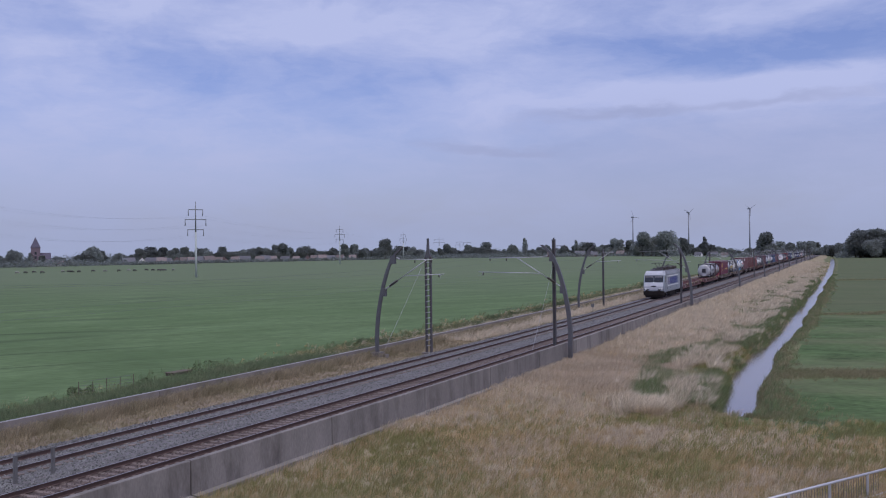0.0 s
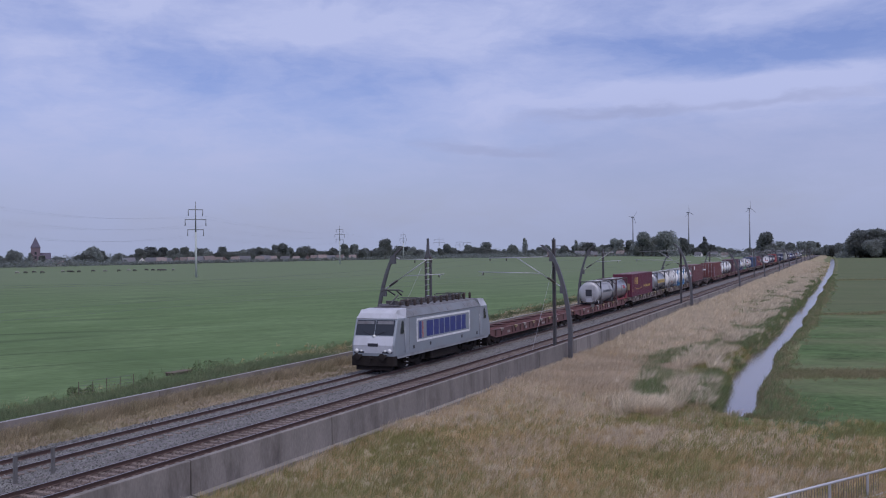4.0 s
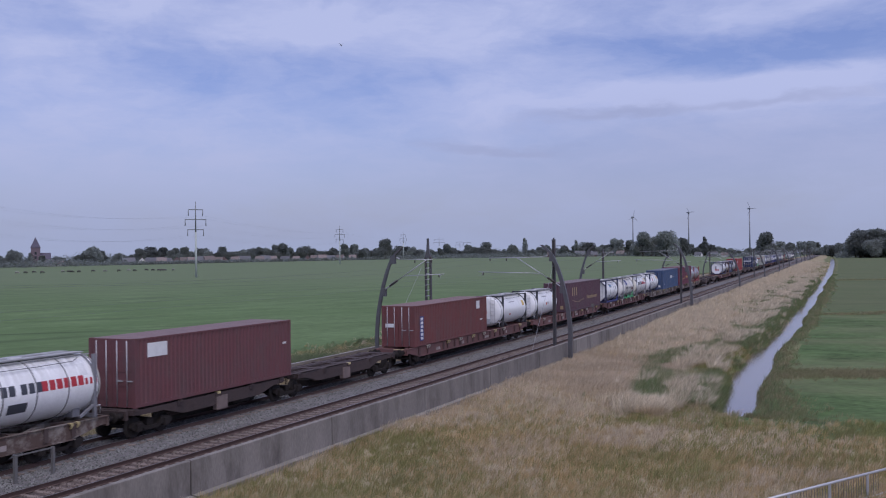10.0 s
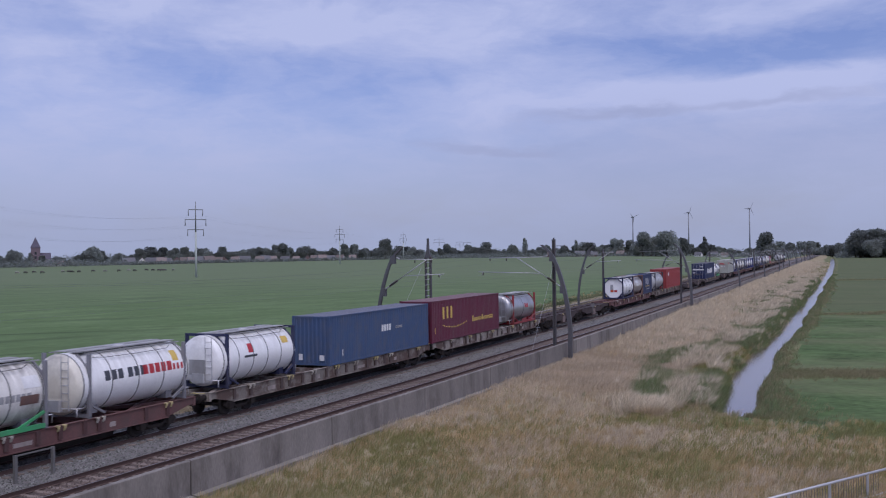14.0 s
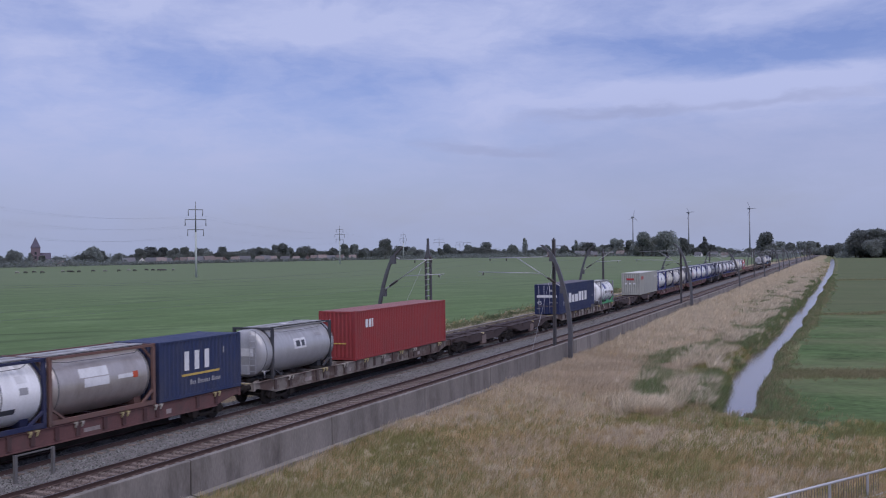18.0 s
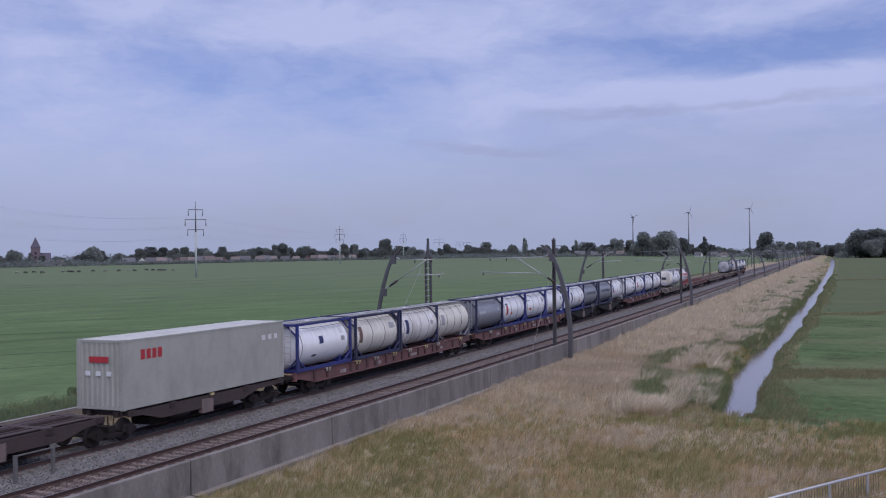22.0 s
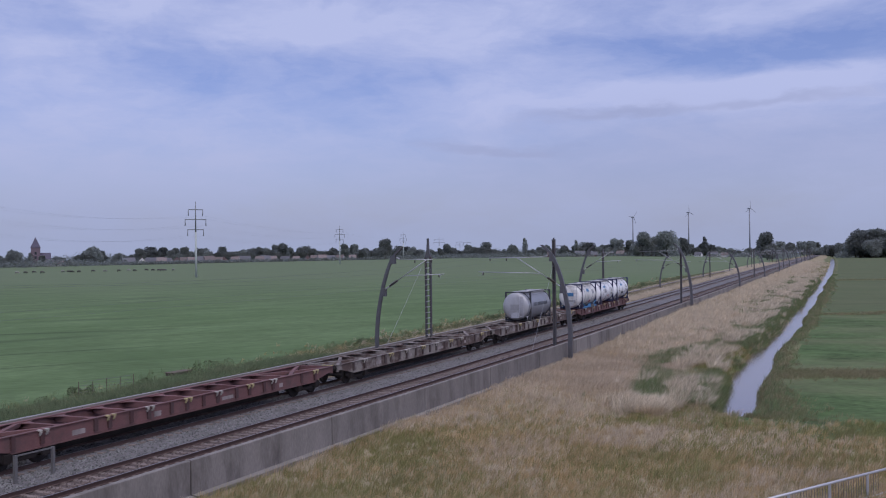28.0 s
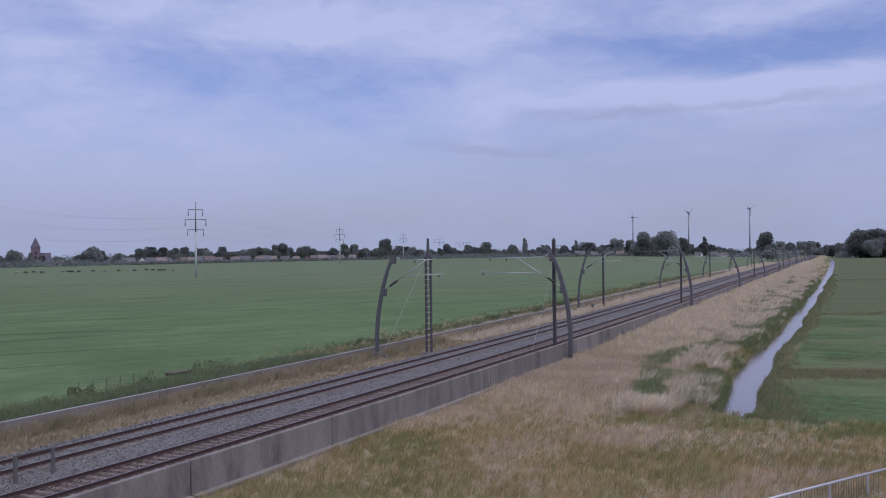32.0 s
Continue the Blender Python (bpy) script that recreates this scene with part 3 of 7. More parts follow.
def lattice_mast(legs):
    ob = thing("lattice_mast", "dark riveted steel mast of two channels with lacing" if legs == 2 else "dark slender steel post", "catenary mast", "masts along the railway")
    top = 8.45
    if legs == 2:
        for x in (-0.2, 0.2):
            part("channel", Shape().box(x - 0.07, x + 0.07, -0.1, 0.1, -0.6, 7.2), M_dark_mast, ob)
        for i in range(16):
            z = 0.1 + i * 0.44
            part("lacing", Shape().bar((-0.2, -0.08, z), (0.2, -0.08, z + 0.06), 0.04, 0.07), M_galv, ob)
        part("head", Shape().prism([(-0.25, -0.09, 7.1), (0.25, -0.09, 7.1), (0.1, -0.09, 7.7), (0.06, -0.09, top + 0.2), (-0.06, -0.09, top + 0.2), (-0.1, -0.09, 7.7)], (0, 0.18, 0)), M_mast, ob)
        part("footing", Shape().box(-0.5, 0.5, -0.4, 0.4, -0.95, -0.42, 0.04), M_concrete, ob, "square concrete footing")
    else:
        part("channel", Shape().box(-0.12, -0.04, -0.11, 0.11, -0.6, 8.3).box(0.04, 0.12, -0.11, 0.11, -0.6, 8.3).box(-0.05, 0.05, -0.04, 0.04, -0.6, 8.55), M_dark_mast, ob)
        part("cap", Shape().box(-0.13, 0.13, -0.12, 0.12, 8.3, 8.42), M_mast, ob)
        part("side_arm", Shape().tube([(0.1, 0, 7.9), (0.9, 0, 7.9), (1.1, 0, 7.75)], 0.03), M_mast, ob)
    return ob


def build_overhead():
    b_r, b_l = bow(1), bow(-1)
    m_l, m_r = lattice_mast(2), lattice_mast(1)
    for k in range(12):
        for ob, u, y in ((b_r, WALL_U + 0.75, 77.1), (b_l, -6.2, 70.75), (m_l, -3.4, 74.4), (m_r, WALL_U - 0.68, 77.7)):
            yy = y + 60.14 * k
            high = 0.87
            # the paired post stands at the first masts alone; farther on every second bow has a single post
            if k and ob in (m_l, m_r) and k % 2 == 0:
                continue
            if k and ob is m_l:
                u, yy, ob = -4.2 if k == 1 else -4.8, yy + (2.0 if k == 1 else -2.0), m_r
                high = 0.87 if k == 1 else 0.72
            elif k > 1 and ob is m_r:
                yy, high = yy - 12.5, 0.78
            p = pose(*at(u, yy, 0.0))
            if k == 0:
                ob.matrix_basis = p
            else:
                c = copy_thing(ob, p)
                if ob is m_r:
                    c.scale = (1.0, 1.0, high)
                elif k > 1 and ob in (b_l, b_r):
                    c.scale = (1.0, 1.0, 0.79)
    # wires, sagging from mast to mast
    for name, u, h, sag in (("contact_wire", 0.25, 5.62, 0.02), ("messenger_wire", 0.25, 6.95, 0.55), ("contact_wire", SPACING - 0.2, 5.62, 0.02), ("messenger_wire", SPACING - 0.2, 6.95, 0.55)):
        pts = []
        for k in range(-3, 13):
            for j in range(6):
                f = j / 6
                pts.append(at(u, 74 + 60.14 * (k + f), h - sag * 4 * f * (1 - f)))
        thing(name, "thin dark overhead wire above the track", "wire", "overhead wires", shape=Shape().tube(pts, 0.0045, 4), m=M_wire)
    g = Shape().tube([at(-5.9, 71.2, -0.2), at(-3.9, 74.2, 6.3)], 0.010, 5)
    thing("guy_wire", "thin pale steel stay wire anchored beside the track", "wire", shape=g, m=M_galv)
    g = Shape().tube([at(4.85, 75.6, -0.2), at(WALL_U - 0.7, 77.6, 6.4)], 0.010, 5)
    thing("guy_wire", "thin pale steel stay wire anchored in the ballast", "wire", shape=g, m=M_galv)
    sign = thing("track_sign", "small pale sign plate on a thin post between the tracks", "sign")
    p = at(1.95, 106.0, 0.0)
    part("post", Shape().tube([(p[0], p[1], p[2] - 0.3), (p[0], p[1], p[2] + 1.75)], 0.035, 6), M_post, sign)
    part("plate", Shape().box(p[0] - 0.17, p[0] + 0.17, p[1] - 0.06, p[1] - 0.045, p[2] + 1.4, p[2] + 1.75), M_post, sign)
    a = at(-5.9, 71.2, -0.6)
    thing("anchor_block", "small weathered concrete anchor block in dry grass", "block", shape=Shape().box(a[0] - 0.35, a[0] + 0.35, a[1] - 0.3, a[1] + 0.3, a[2] - 0.2, a[2] + 0.3, 0.05), m=M_concrete)


build_overhead()


# ---- small fixed things by the track ----


def build_trackside():
    fr = thing("low_frame", "low grey steel frame between the two tracks", "barrier")
    for y in (26.48, 28.23):
        part("post", Shape().box(-0.05, 0.05, -0.06, 0.06, -0.25, 0.77).shift(*at(2.15, y, 0)), M_post, fr)
    p, q = at(2.15, 26.48, 0.74), at(2.15, 28.23, 0.74)
    part("crossbar", Shape().bar(p, q, 0.04, 0.05), M_post, fr)
    fence = thing("bar_railing", "grey galvanised steel bar railing in dry grass", "railing")
    a, b = Vector(at(24.4, 31.8, -0.6)), Vector(at(31.5, 44.3, -0.6))
    d = (b - a).normalized()
    n = 7
    part("handrail", Shape().tube([a, b], 0.05, 8), M_galv, fence)
    part("lower_rail", Shape().tube([a - Vector((0, 0, 0.85)), b - Vector((0, 0, 0.85))], 0.03, 6), M_galv, fence)
    for i in range(n):
        p = a.lerp(b, i / (n - 1))
        part("post", Shape().bar(p - Vector((0, 0, 1.5)), p + Vector((0, 0, 0.02)), 0.09, 0.09), M_galv, fence)
    L = (b - a).length
    for i in range(int(L / 0.16)):
        if L * 0.72 < i * 0.16:
            break
        p = a + d * (i * 0.16)
        part("bar", Shape().tube([p - Vector((0, 0, 0.85)), p], 0.012, 4), M_post, fence)


build_trackside()


# ---- the distance ----
M_brick = mat("red_brick_far", (0.15, 0.105, 0.10), 0.9, var=0.2, rand=0.2)
M_render = mat("white_render", (0.50, 0.49, 0.48), 0.8, var=0.1, rand=0.15)
M_tile = mat("roof_tile_red", (0.165, 0.135, 0.125), 0.85, var=0.25, rand=0.3)
M_slate = mat("roof_slate", (0.11, 0.11, 0.12), 0.8, var=0.2, rand=0.2)
M_pane = mat("window_dark", (0.03, 0.035, 0.04), 0.15, bump=0)
M_pylon = mat("pylon_pale_steel", (0.40, 0.44, 0.41), 0.9, metal=0.0, var=0.1)
M_pylon_arm = mat("pylon_arm_steel", (0.19, 0.20, 0.205), 0.6, metal=0.2, var=0.1)
M_turbine = mat("turbine_white", (0.22, 0.23, 0.255), 0.5, var=0.05)
M_cow_black = mat("cow_black", (0.07, 0.065, 0.06), 0.9, rand=0.3)
M_cow_white = mat("cow_white", (0.22, 0.22, 0.19), 0.9, rand=0.2)


def land(az, d):
    """A spot on the land by its bearing (degrees left of the track's line) and distance from the viewer."""
    x, y = -d * math.sin(radians(az)), d * math.cos(radians(az))
    u = x - TRACK_X - bend(y)
    return x, y, ground_h(u, y) + rise(y) + swell(u, y)


def fast_mesh(name, verts, tris, m, smooth=False):
    me = bpy.data.meshes.new(name)
    n, k = len(verts), len(tris)
    me.vertices.add(n)
    me.vertices.foreach_set("co", np.asarray(verts, np.float32).ravel())
    me.loops.add(3 * k)
    me.polygons.add(k)
    me.loops.foreach_set("vertex_index", np.asarray(tris, np.int32).ravel())
    me.polygons.foreach_set("loop_start", np.arange(0, 3 * k, 3, dtype=np.int32))
    me.polygons.foreach_set("loop_total", np.full(k, 3, np.int32))
    me.update(calc_edges=True)
    me.materials.append(m)
    return me


def leaf_cloud(rng, centres, radii, per, size):
    """Many small leaf triangles round the centres, thicker at the outside."""
    vs = []
    for c, r in zip(centres, radii):
        d = rng.normal(size=(per, 3))
        d /= np.linalg.norm(d, axis=1)[:, None]
        p = np.asarray(c) + d * (np.asarray(r) * (0.55 + 0.5 * rng.random((per, 1)) ** 0.5))
        a, b = rng.normal(size=(per, 3)), rng.normal(size=(per, 3))
        a *= size / np.linalg.norm(a, axis=1)[:, None]
        b *= size / np.linalg.norm(b, axis=1)[:, None]
        vs.append(np.stack([p - a * 0.5, p + a * 0.5, p + b], 1).reshape(-1, 3))
    v = np.concatenate(vs)
    return v, np.arange(len(v)).reshape(-1, 3)


def tree(seed, h, w, kind="round"):
    rng = np.random.default_rng(seed)
    ob = thing("tree", "dark green broadleaf tree standing at the field's far edge" if kind == "round" else "tall slender dark poplar", "tree", "trees on the horizon")
    trunk = Shape().tube([(0, 0, -0.6), (0.1, 0, h * 0.25), (0, 0.1, h * 0.55)], [h * 0.028, h * 0.022, h * 0.01], 6)
    for k in range(5):
        a = k * 1.3 + seed
        z = h * (0.22 + 0.07 * k)
        trunk.tube([(0, 0, z), (math.cos(a) * w * 0.3, math.sin(a) * w * 0.3, z + h * 0.18)], [h * 0.012, h * 0.004], 4)
    part("trunk", trunk, M_bark, ob)
    cs, rs = [], []
    n = 16 if kind == "round" else 9
    for k in range(n):
        if kind == "round":
            a, rr, f = rng.random() * 6.28, w * 0.34 * rng.random() ** 0.5, rng.random()
            z = h * (0.22 + 0.6 * f)
            s = w * (0.2 + 0.12 * rng.random()) * (1.1 - 0.5 * abs(f - 0.35))
            cs.append((math.cos(a) * rr * (1.15 - 0.6 * f), math.sin(a) * rr * (1.15 - 0.6 * f), z))
            rs.append((s, s, s * 0.85))
        else:
            f = (k + 0.5) / n
            s = w * 0.5 * (0.35 + 0.65 * math.sin(math.pi * min(1, f * 0.9 + 0.1)))
            cs.append((rng.normal() * 0.08 * w, rng.normal() * 0.08 * w, h * (0.1 + 0.82 * f)))
            rs.append((s, s, h * 0.09))
    v, t = leaf_cloud(rng, cs, rs, 230 if kind == "round" else 420, max(0.6, w * 0.085))
    part("crown", fast_mesh("crown", v, t, M_leaf), M_leaf, ob)
    return ob


def house(wall, roof, label, L=11.0, W=8.0, H=3.2, R=4.2):
    ob = thing("house", label, "house", "village houses on the horizon")
    body = part("house_body", Shape().box(-L / 2, L / 2, -W / 2, W / 2, -1.0, H).prism([(-L / 2, -W / 2, H), (-L / 2, W / 2, H), (-L / 2, 0, H + R)], (L, 0, 0)), wall, ob)
    for s in (-1, 1):
        part("roof_slope", Shape().prism([(-L / 2 - 0.3, s * (W / 2 + 0.4), H - 0.35), (-L / 2 - 0.3, 0, H + R + 0.12), (-L / 2 - 0.3, 0, H + R + 0.35), (-L / 2 - 0.3, s * (W / 2 + 0.4), H - 0.1)], (L + 0.6, 0, 0)), roof, ob)
    part("chimney", Shape().box(L * 0.25, L * 0.25 + 0.7, -0.35, 0.35, H + R - 0.6, H + R + 1.0), M_brick, ob)
    for x in (-L * 0.3, 0, L * 0.3):
        for s in (-1, 1):
            part("window", Shape().box(x - 0.6, x + 0.6, min(s * W / 2, s * (W / 2 + 0.04)), max(s * W / 2, s * (W / 2 + 0.04)), 1.0, 2.3), M_pane, body)
    return ob


def church():
    ob = thing("church", "brick village church with pointed slate spire", "church")
    stone, lead = mat("church_brick", (0.155, 0.115, 0.13), 0.9, var=0.2), mat("church_slate", (0.085, 0.075, 0.105), 0.8, var=0.2)
    part("tower", Shape().box(-3.2, 3.2, -3.2, 3.2, -1, 16.0), stone, ob)
    part("spire", Shape().add([(-3.5, -3.5, 16), (3.5, -3.5, 16), (3.5, 3.5, 16), (-3.5, 3.5, 16), (-1.7, -1.7, 20.5), (1.7, -1.7, 20.5), (1.7, 1.7, 20.5), (-1.7, 1.7, 20.5), (0, 0, 25)],
                             [(0, 1, 5, 4), (1, 2, 6, 5), (2, 3, 7, 6), (3, 0, 4, 7), (4, 5, 8), (5, 6, 8), (6, 7, 8), (7, 4, 8), (0, 3, 2, 1)]), lead, ob)
    part("nave", Shape().box(3.2, 10, -4.5, 4.5, -1, 5.0), stone, ob)
    part("nave_roof", Shape().prism([(3.2, -5.0, 4.8), (3.2, 5.0, 4.8), (3.2, 0, 11.5)], (7.2, 0, 0)), lead, ob)
    for s in (-1, 1):
        for z in (6.5, 10):
            part("belfry_window", Shape().box(-0.7, 0.7, min(s * 3.2, s * 3.25), max(s * 3.2, s * 3.25), z, z + 2.2), M_pane, ob)
    return ob


def pylon(h, arms, label="pale steel pole pylon with dark cross-arms"):
    ob = thing("power_pylon", label, "pylon", "power pylons across the fields")
    part("pole", Shape().tube([(0, 0, -1), (0, 0, h * 0.6)], [0.46, 0.33], 10), M_pylon, ob)
    part("upper_pole", Shape().tube([(0, 0, h * 0.6), (0, 0, h)], [0.33, 0.14], 8), M_pylon_arm, ob)
    for z, w in arms:
        arm = part("cross_arm", Shape().bar((-w, 0, h * z + 0.25), (w, 0, h * z + 0.25), 0.28, 0.3), M_pylon_arm, ob)
        for s in (-1, 1):
            part("insulator_string", Shape().tube([(s * w * 0.97, 0, h * z), (s * w * 0.97, 0, h * z - 2.1)], 0.16, 6), M_pylon_arm, arm)
    return ob


def cow(body, label):
    ob = thing("cow", label, "cow", "cattle grazing in the field")
    part("body", Shape().lathe([(-1.05, 0.0), (-1.0, 0.3), (-0.6, 0.42), (0.5, 0.46), (0.9, 0.38), (1.0, 0.0)], 10).shift(0, 0, 1.05), body, ob)
    for x in (-0.22, 0.22):
        for y in (-0.75, 0.75):
            part("leg", Shape().tube([(x, y, 0.9), (x, y, -0.05)], [0.12, 0.07], 6), body, ob)
    part("head", Shape().tube([(0, -0.95, 1.15), (0, -1.35, 0.75), (0, -1.6, 0.4)], [0.22, 0.2, 0.1], 7), body, ob)
    part("tail", Shape().tube([(0, 1.0, 1.2), (0, 1.08, 0.5)], 0.03, 4), body, ob)
    return ob


ROTORS = []


def turbine(az, d, hub, left_at):
    ob = thing("wind_turbine", "pale slender three-bladed wind turbine on the horizon", "wind turbine", "wind turbines")
    x, y, z = land(az, d)
    ob.matrix_basis = pose(x, y, z, 0, 0, az + 40)
    part("tower", Shape().tube([(0, 0, -2), (0, 0, hub)], [1.15, 0.7], 10), M_turbine, ob)
    part("nacelle", Shape().box(-0.9, 0.9, -1.6, 3.2, hub - 0.9, hub + 1.0, 0.3), M_turbine, ob)
    rotor = part("rotor", Shape().lathe([(-2.9, 0.0), (-2.7, 0.6), (-1.8, 0.9), (-1.6, 0.9)], 12), M_turbine, ob, "turning rotor hub")
    for k in range(3):
        a = k * math.tau / 3 + math.pi
        c, s = math.cos(a), math.sin(a)
        pts = [(0.6, 0.4), (3, 0.6), (6, 0.45), (10.5, 0.15)]
        vs = []
        for r, w in pts:
            vs += [(c * r - s * w, -2.2, s * r + c * w), (c * r + s * w * 0.4, -2.2, s * r - c * w * 0.4), (c * r, -1.9, s * r)]
        part("blade", Shape().add(vs, [(i * 3 + k2, i * 3 + (k2 + 1) % 3, i * 3 + 3 + (k2 + 1) % 3, i * 3 + 3 + k2) for i in range(3) for k2 in range(3)] + [(9, 10, 11)]), M_turbine, rotor)
    ROTORS.append((rotor, hub, left_at))


def build_distance():
    rnd = random.Random(11)
    kinds = [tree(1, 14, 13), tree(2, 16, 15), tree(3, 12, 13), tree(4, 18, 14), tree(5, 11, 9), tree(6, 20, 17)]
    poplars = [tree(7, 22, 6.5, "poplar"), tree(8, 16, 5.5, "poplar")]
    used = set()

    def put(ob, az, d, s=1.0, spin=0.0):
        x, y, z = land(az, d)
        m = pose(x, y, z, 0, 0, spin)
        if ob in used:
            ob = copy_thing(ob, m)
        else:
            used.add(ob)
            ob.matrix_basis = m
        ob.scale = (s, s, s)

    def edge(az):
        """Distance of the wooded field edge by bearing."""
        if az > 40:
            return 1010 - (az - 40) * 8
        return 1010 + (40 - az) * 8.5

    # the wooded edge from the far left round to the railway
    az = 48.5
    while az > 7.2:
        d = edge(az) + rnd.uniform(-25, 70)
        s = rnd.uniform(0.62, 0.98)
        if 10.6 < az < 15.0:
            s *= 1.38
        if 43.5 < az < 47:
            s *= 0.75
        if 27.5 < az < 39:
            s *= 1.05
        put(rnd.choice(kinds), az, d, s, rnd.uniform(0, 360))
        az -= rnd.uniform(0.15, 0.34)
    for az, d, s in ((19.33, 1170, 1.05), (16.5, 1190, 0.9), (23.2, 1150, 0.75), (17.2, 1190, 0.8), (9.6, 1230, 1.1)):
        put(poplars[0 if s > 0.85 else 1], az, d, s)
    for az, d, s, k in ((27.1, 1060, 1.25, 3), (27.45, 1060, 1.0, 4), (34.9, 1030, 1.2, 4), (12.9, 1150, 1.45, 5), (11.6, 1140, 1.5, 5), (12.2, 1165, 1.5, 1), (42.7, 985, 1.1, 1), (39.6, 990, 1.05, 0), (46.6, 950, 0.95, 1), (6.4, 780, 1.2, 3), (6.2, 775, 1.0, 4), (6.3, 770, 1.05, 4),
                         (4.45, 1190, 1.5, 4), (4.6, 1200, 1.3, 0)):
        put(kinds[k], az, d, s, az * 50)
    # wood on the other side of the ditch
    for k in range(44):
        az = rnd.uniform(-1.0, 2.05)
        put(rnd.choice(kinds[:4]), az if k > 3 else 1.6 - 0.15 * k, 930 + rnd.uniform(0, 90), rnd.uniform(1.25, 1.62), rnd.uniform(0, 360))
    for k in range(26):
        put(rnd.choice(kinds), rnd.uniform(2.2, 7.0), rnd.uniform(1250, 1500), rnd.uniform(0.7, 1.1), rnd.uniform(0, 360))
    for k in range(70):
        put(rnd.choice(kinds), rnd.uniform(-42, -1.5), rnd.uniform(1000, 1150), rnd.uniform(0.8, 1.2), rnd.uniform(0, 360))
    # low hedges before the wood
    rng = np.random.default_rng(3)
    cs, rs = [], []
    az = 49.0
    while az > 7.0:
        d = edge(az) - (rnd.choice((62, 30)) if not 28 < az < 41 else 66) + rnd.uniform(-10, 10)
        x, y, z = land(az, d)
        s = rnd.uniform(1.6, 4.2) * (1.3 if az > 43.8 else 0.62 if 28 < az < 41 else 1.0)
        if not 9.4 < az < 10.6:
            cs.append((x, y, z + s * 0.45))
            rs.append((s * 1.4, s * 1.4, s))
        az -= rnd.uniform(0.05, 0.14)
    az = 49.0
    while az > 7.0:
        x, y, z = land(az, edge(az) + 85)
        s = rnd.uniform(3.4, 5.8)
        cs.append((x, y, z + s * 0.6))
        rs.append((s * 1.5, s * 1.5, s * 1.1))
        az -= rnd.uniform(0.1, 0.2)
    az = 49.0
    while az > 7.0:
        x, y, z = land(az, edge(az) + 125)
        s = rnd.uniform(4.5, 7.0)
        cs.append((x, y, z + s * 0.7))
        rs.append((s * 1.3, s * 1.3, s))
        az -= rnd.uniform(0.2, 0.36)
    for k in range(120):
        x, y, z = land(rnd.uniform(-1.2, 7.0), rnd.uniform(900, 1300))
        s = rnd.uniform(2.0, 4.0)
        if x - TRACK_X - bend(y) < -12 or x - TRACK_X - bend(y) > 26:
            cs.append((x, y, z + s * 0.4))
            rs.append((s * 1.4, s * 1.4, s))
    v, t = leaf_cloud(rng, cs, rs, 70, 1.3)
    tagged(new("hedges", fast_mesh("hedges", v, t, M_leaf)), "dark hedges and bushes along the far field edge", "hedge", kind="stuff")
    # village
    hs = [house(M_brick, M_tile, "brick house with red tiled roof among trees"), house(M_render, M_tile, "white rendered house with red tiled roof"), house(M_brick, M_slate, "brick house with grey roof", 14, 9, 3.0, 4.5), house(M_render, M_slate, "white farmhouse with dark roof", 13, 9, 3.4, 4.6)]
    hu = set()
    spots = [(9.95, 3), (9.2, 2), (8.6, 1), (12.2, 2), (15.0, 0), (15.6, 2), (16.3, 2), (14.1, 0), (17.9, 0), (28.9, 0), (30.6, 1), (31.4, 2), (32.0, 0), (32.6, 2), (33.3, 0), (34.0, 1), (34.8, 2), (35.9, 2), (36.7, 0), (37.6, 1), (38.4, 2), (30.1, 3), (31.0, 0), (33.7, 3), (35.3, 1), (36.2, 0), (37.1, 3), (38.0, 0), (38.9, 3), (39.7, 2), (29.6, 1), (39.2, 0), (40.2, 1), (40.9, 2), (44.3, 1), (44.8, 3)]
    for az, k in spots:
        x, y, z = land(az, edge(az) - 48 + rnd.uniform(-8, 8))
        m = pose(x, y, z, 0, 0, az + rnd.choice((0, 90, 15, -20)))
        ob = hs[k]
        if k in hu:
            ob = copy_thing(hs[k], m)
        else:
            hs[k].matrix_basis = m
            hu.add(k)
        ob.scale = [rnd.uniform(0.62, 0.85)] * 3
    x, y, z = land(45.5, 960)
    ch = church()
    ch.matrix_basis = pose(x, y, z, 0, 0, 45.5)
    ch.scale = (1.2, 1.2, 1.02)
    # power line
    p1 = pylon(28.5, ((0.885, 3.0), (0.754, 4.3), (0.62, 3.3)))
    ends = []
    for k, (az, d, s) in enumerate(((37.4, 399, 1.0), (29.62, 765, 1.0), (26.1, 1070, 0.98), (48.9, 300, 1.0))):
        x, y, z = land(az, d)
        m = pose(x, y, z, 0, 0, 62)
        o = p1 if k == 0 else copy_thing(p1, m)
        o.matrix_basis = m
        ends.append(Vector((x, y, z)))
    p2 = pylon(26.0, ((0.9, 6.0), (0.74, 7.2)), "far pale pylon with two broad cross-arms")
    for k, (az, d, s) in enumerate(((24.1, 1290, 0.95), (22.95, 1600, 1), (22.55, 1650, 1.0))):
        x, y, z = land(az, d)
        m = pose(x, y, z, 0, 0, 20)
        o = p2 if k == 0 else copy_thing(p2, m)
        o.matrix_basis = m
    side = Vector((math.cos(radians(62)), math.sin(radians(62)), 0))
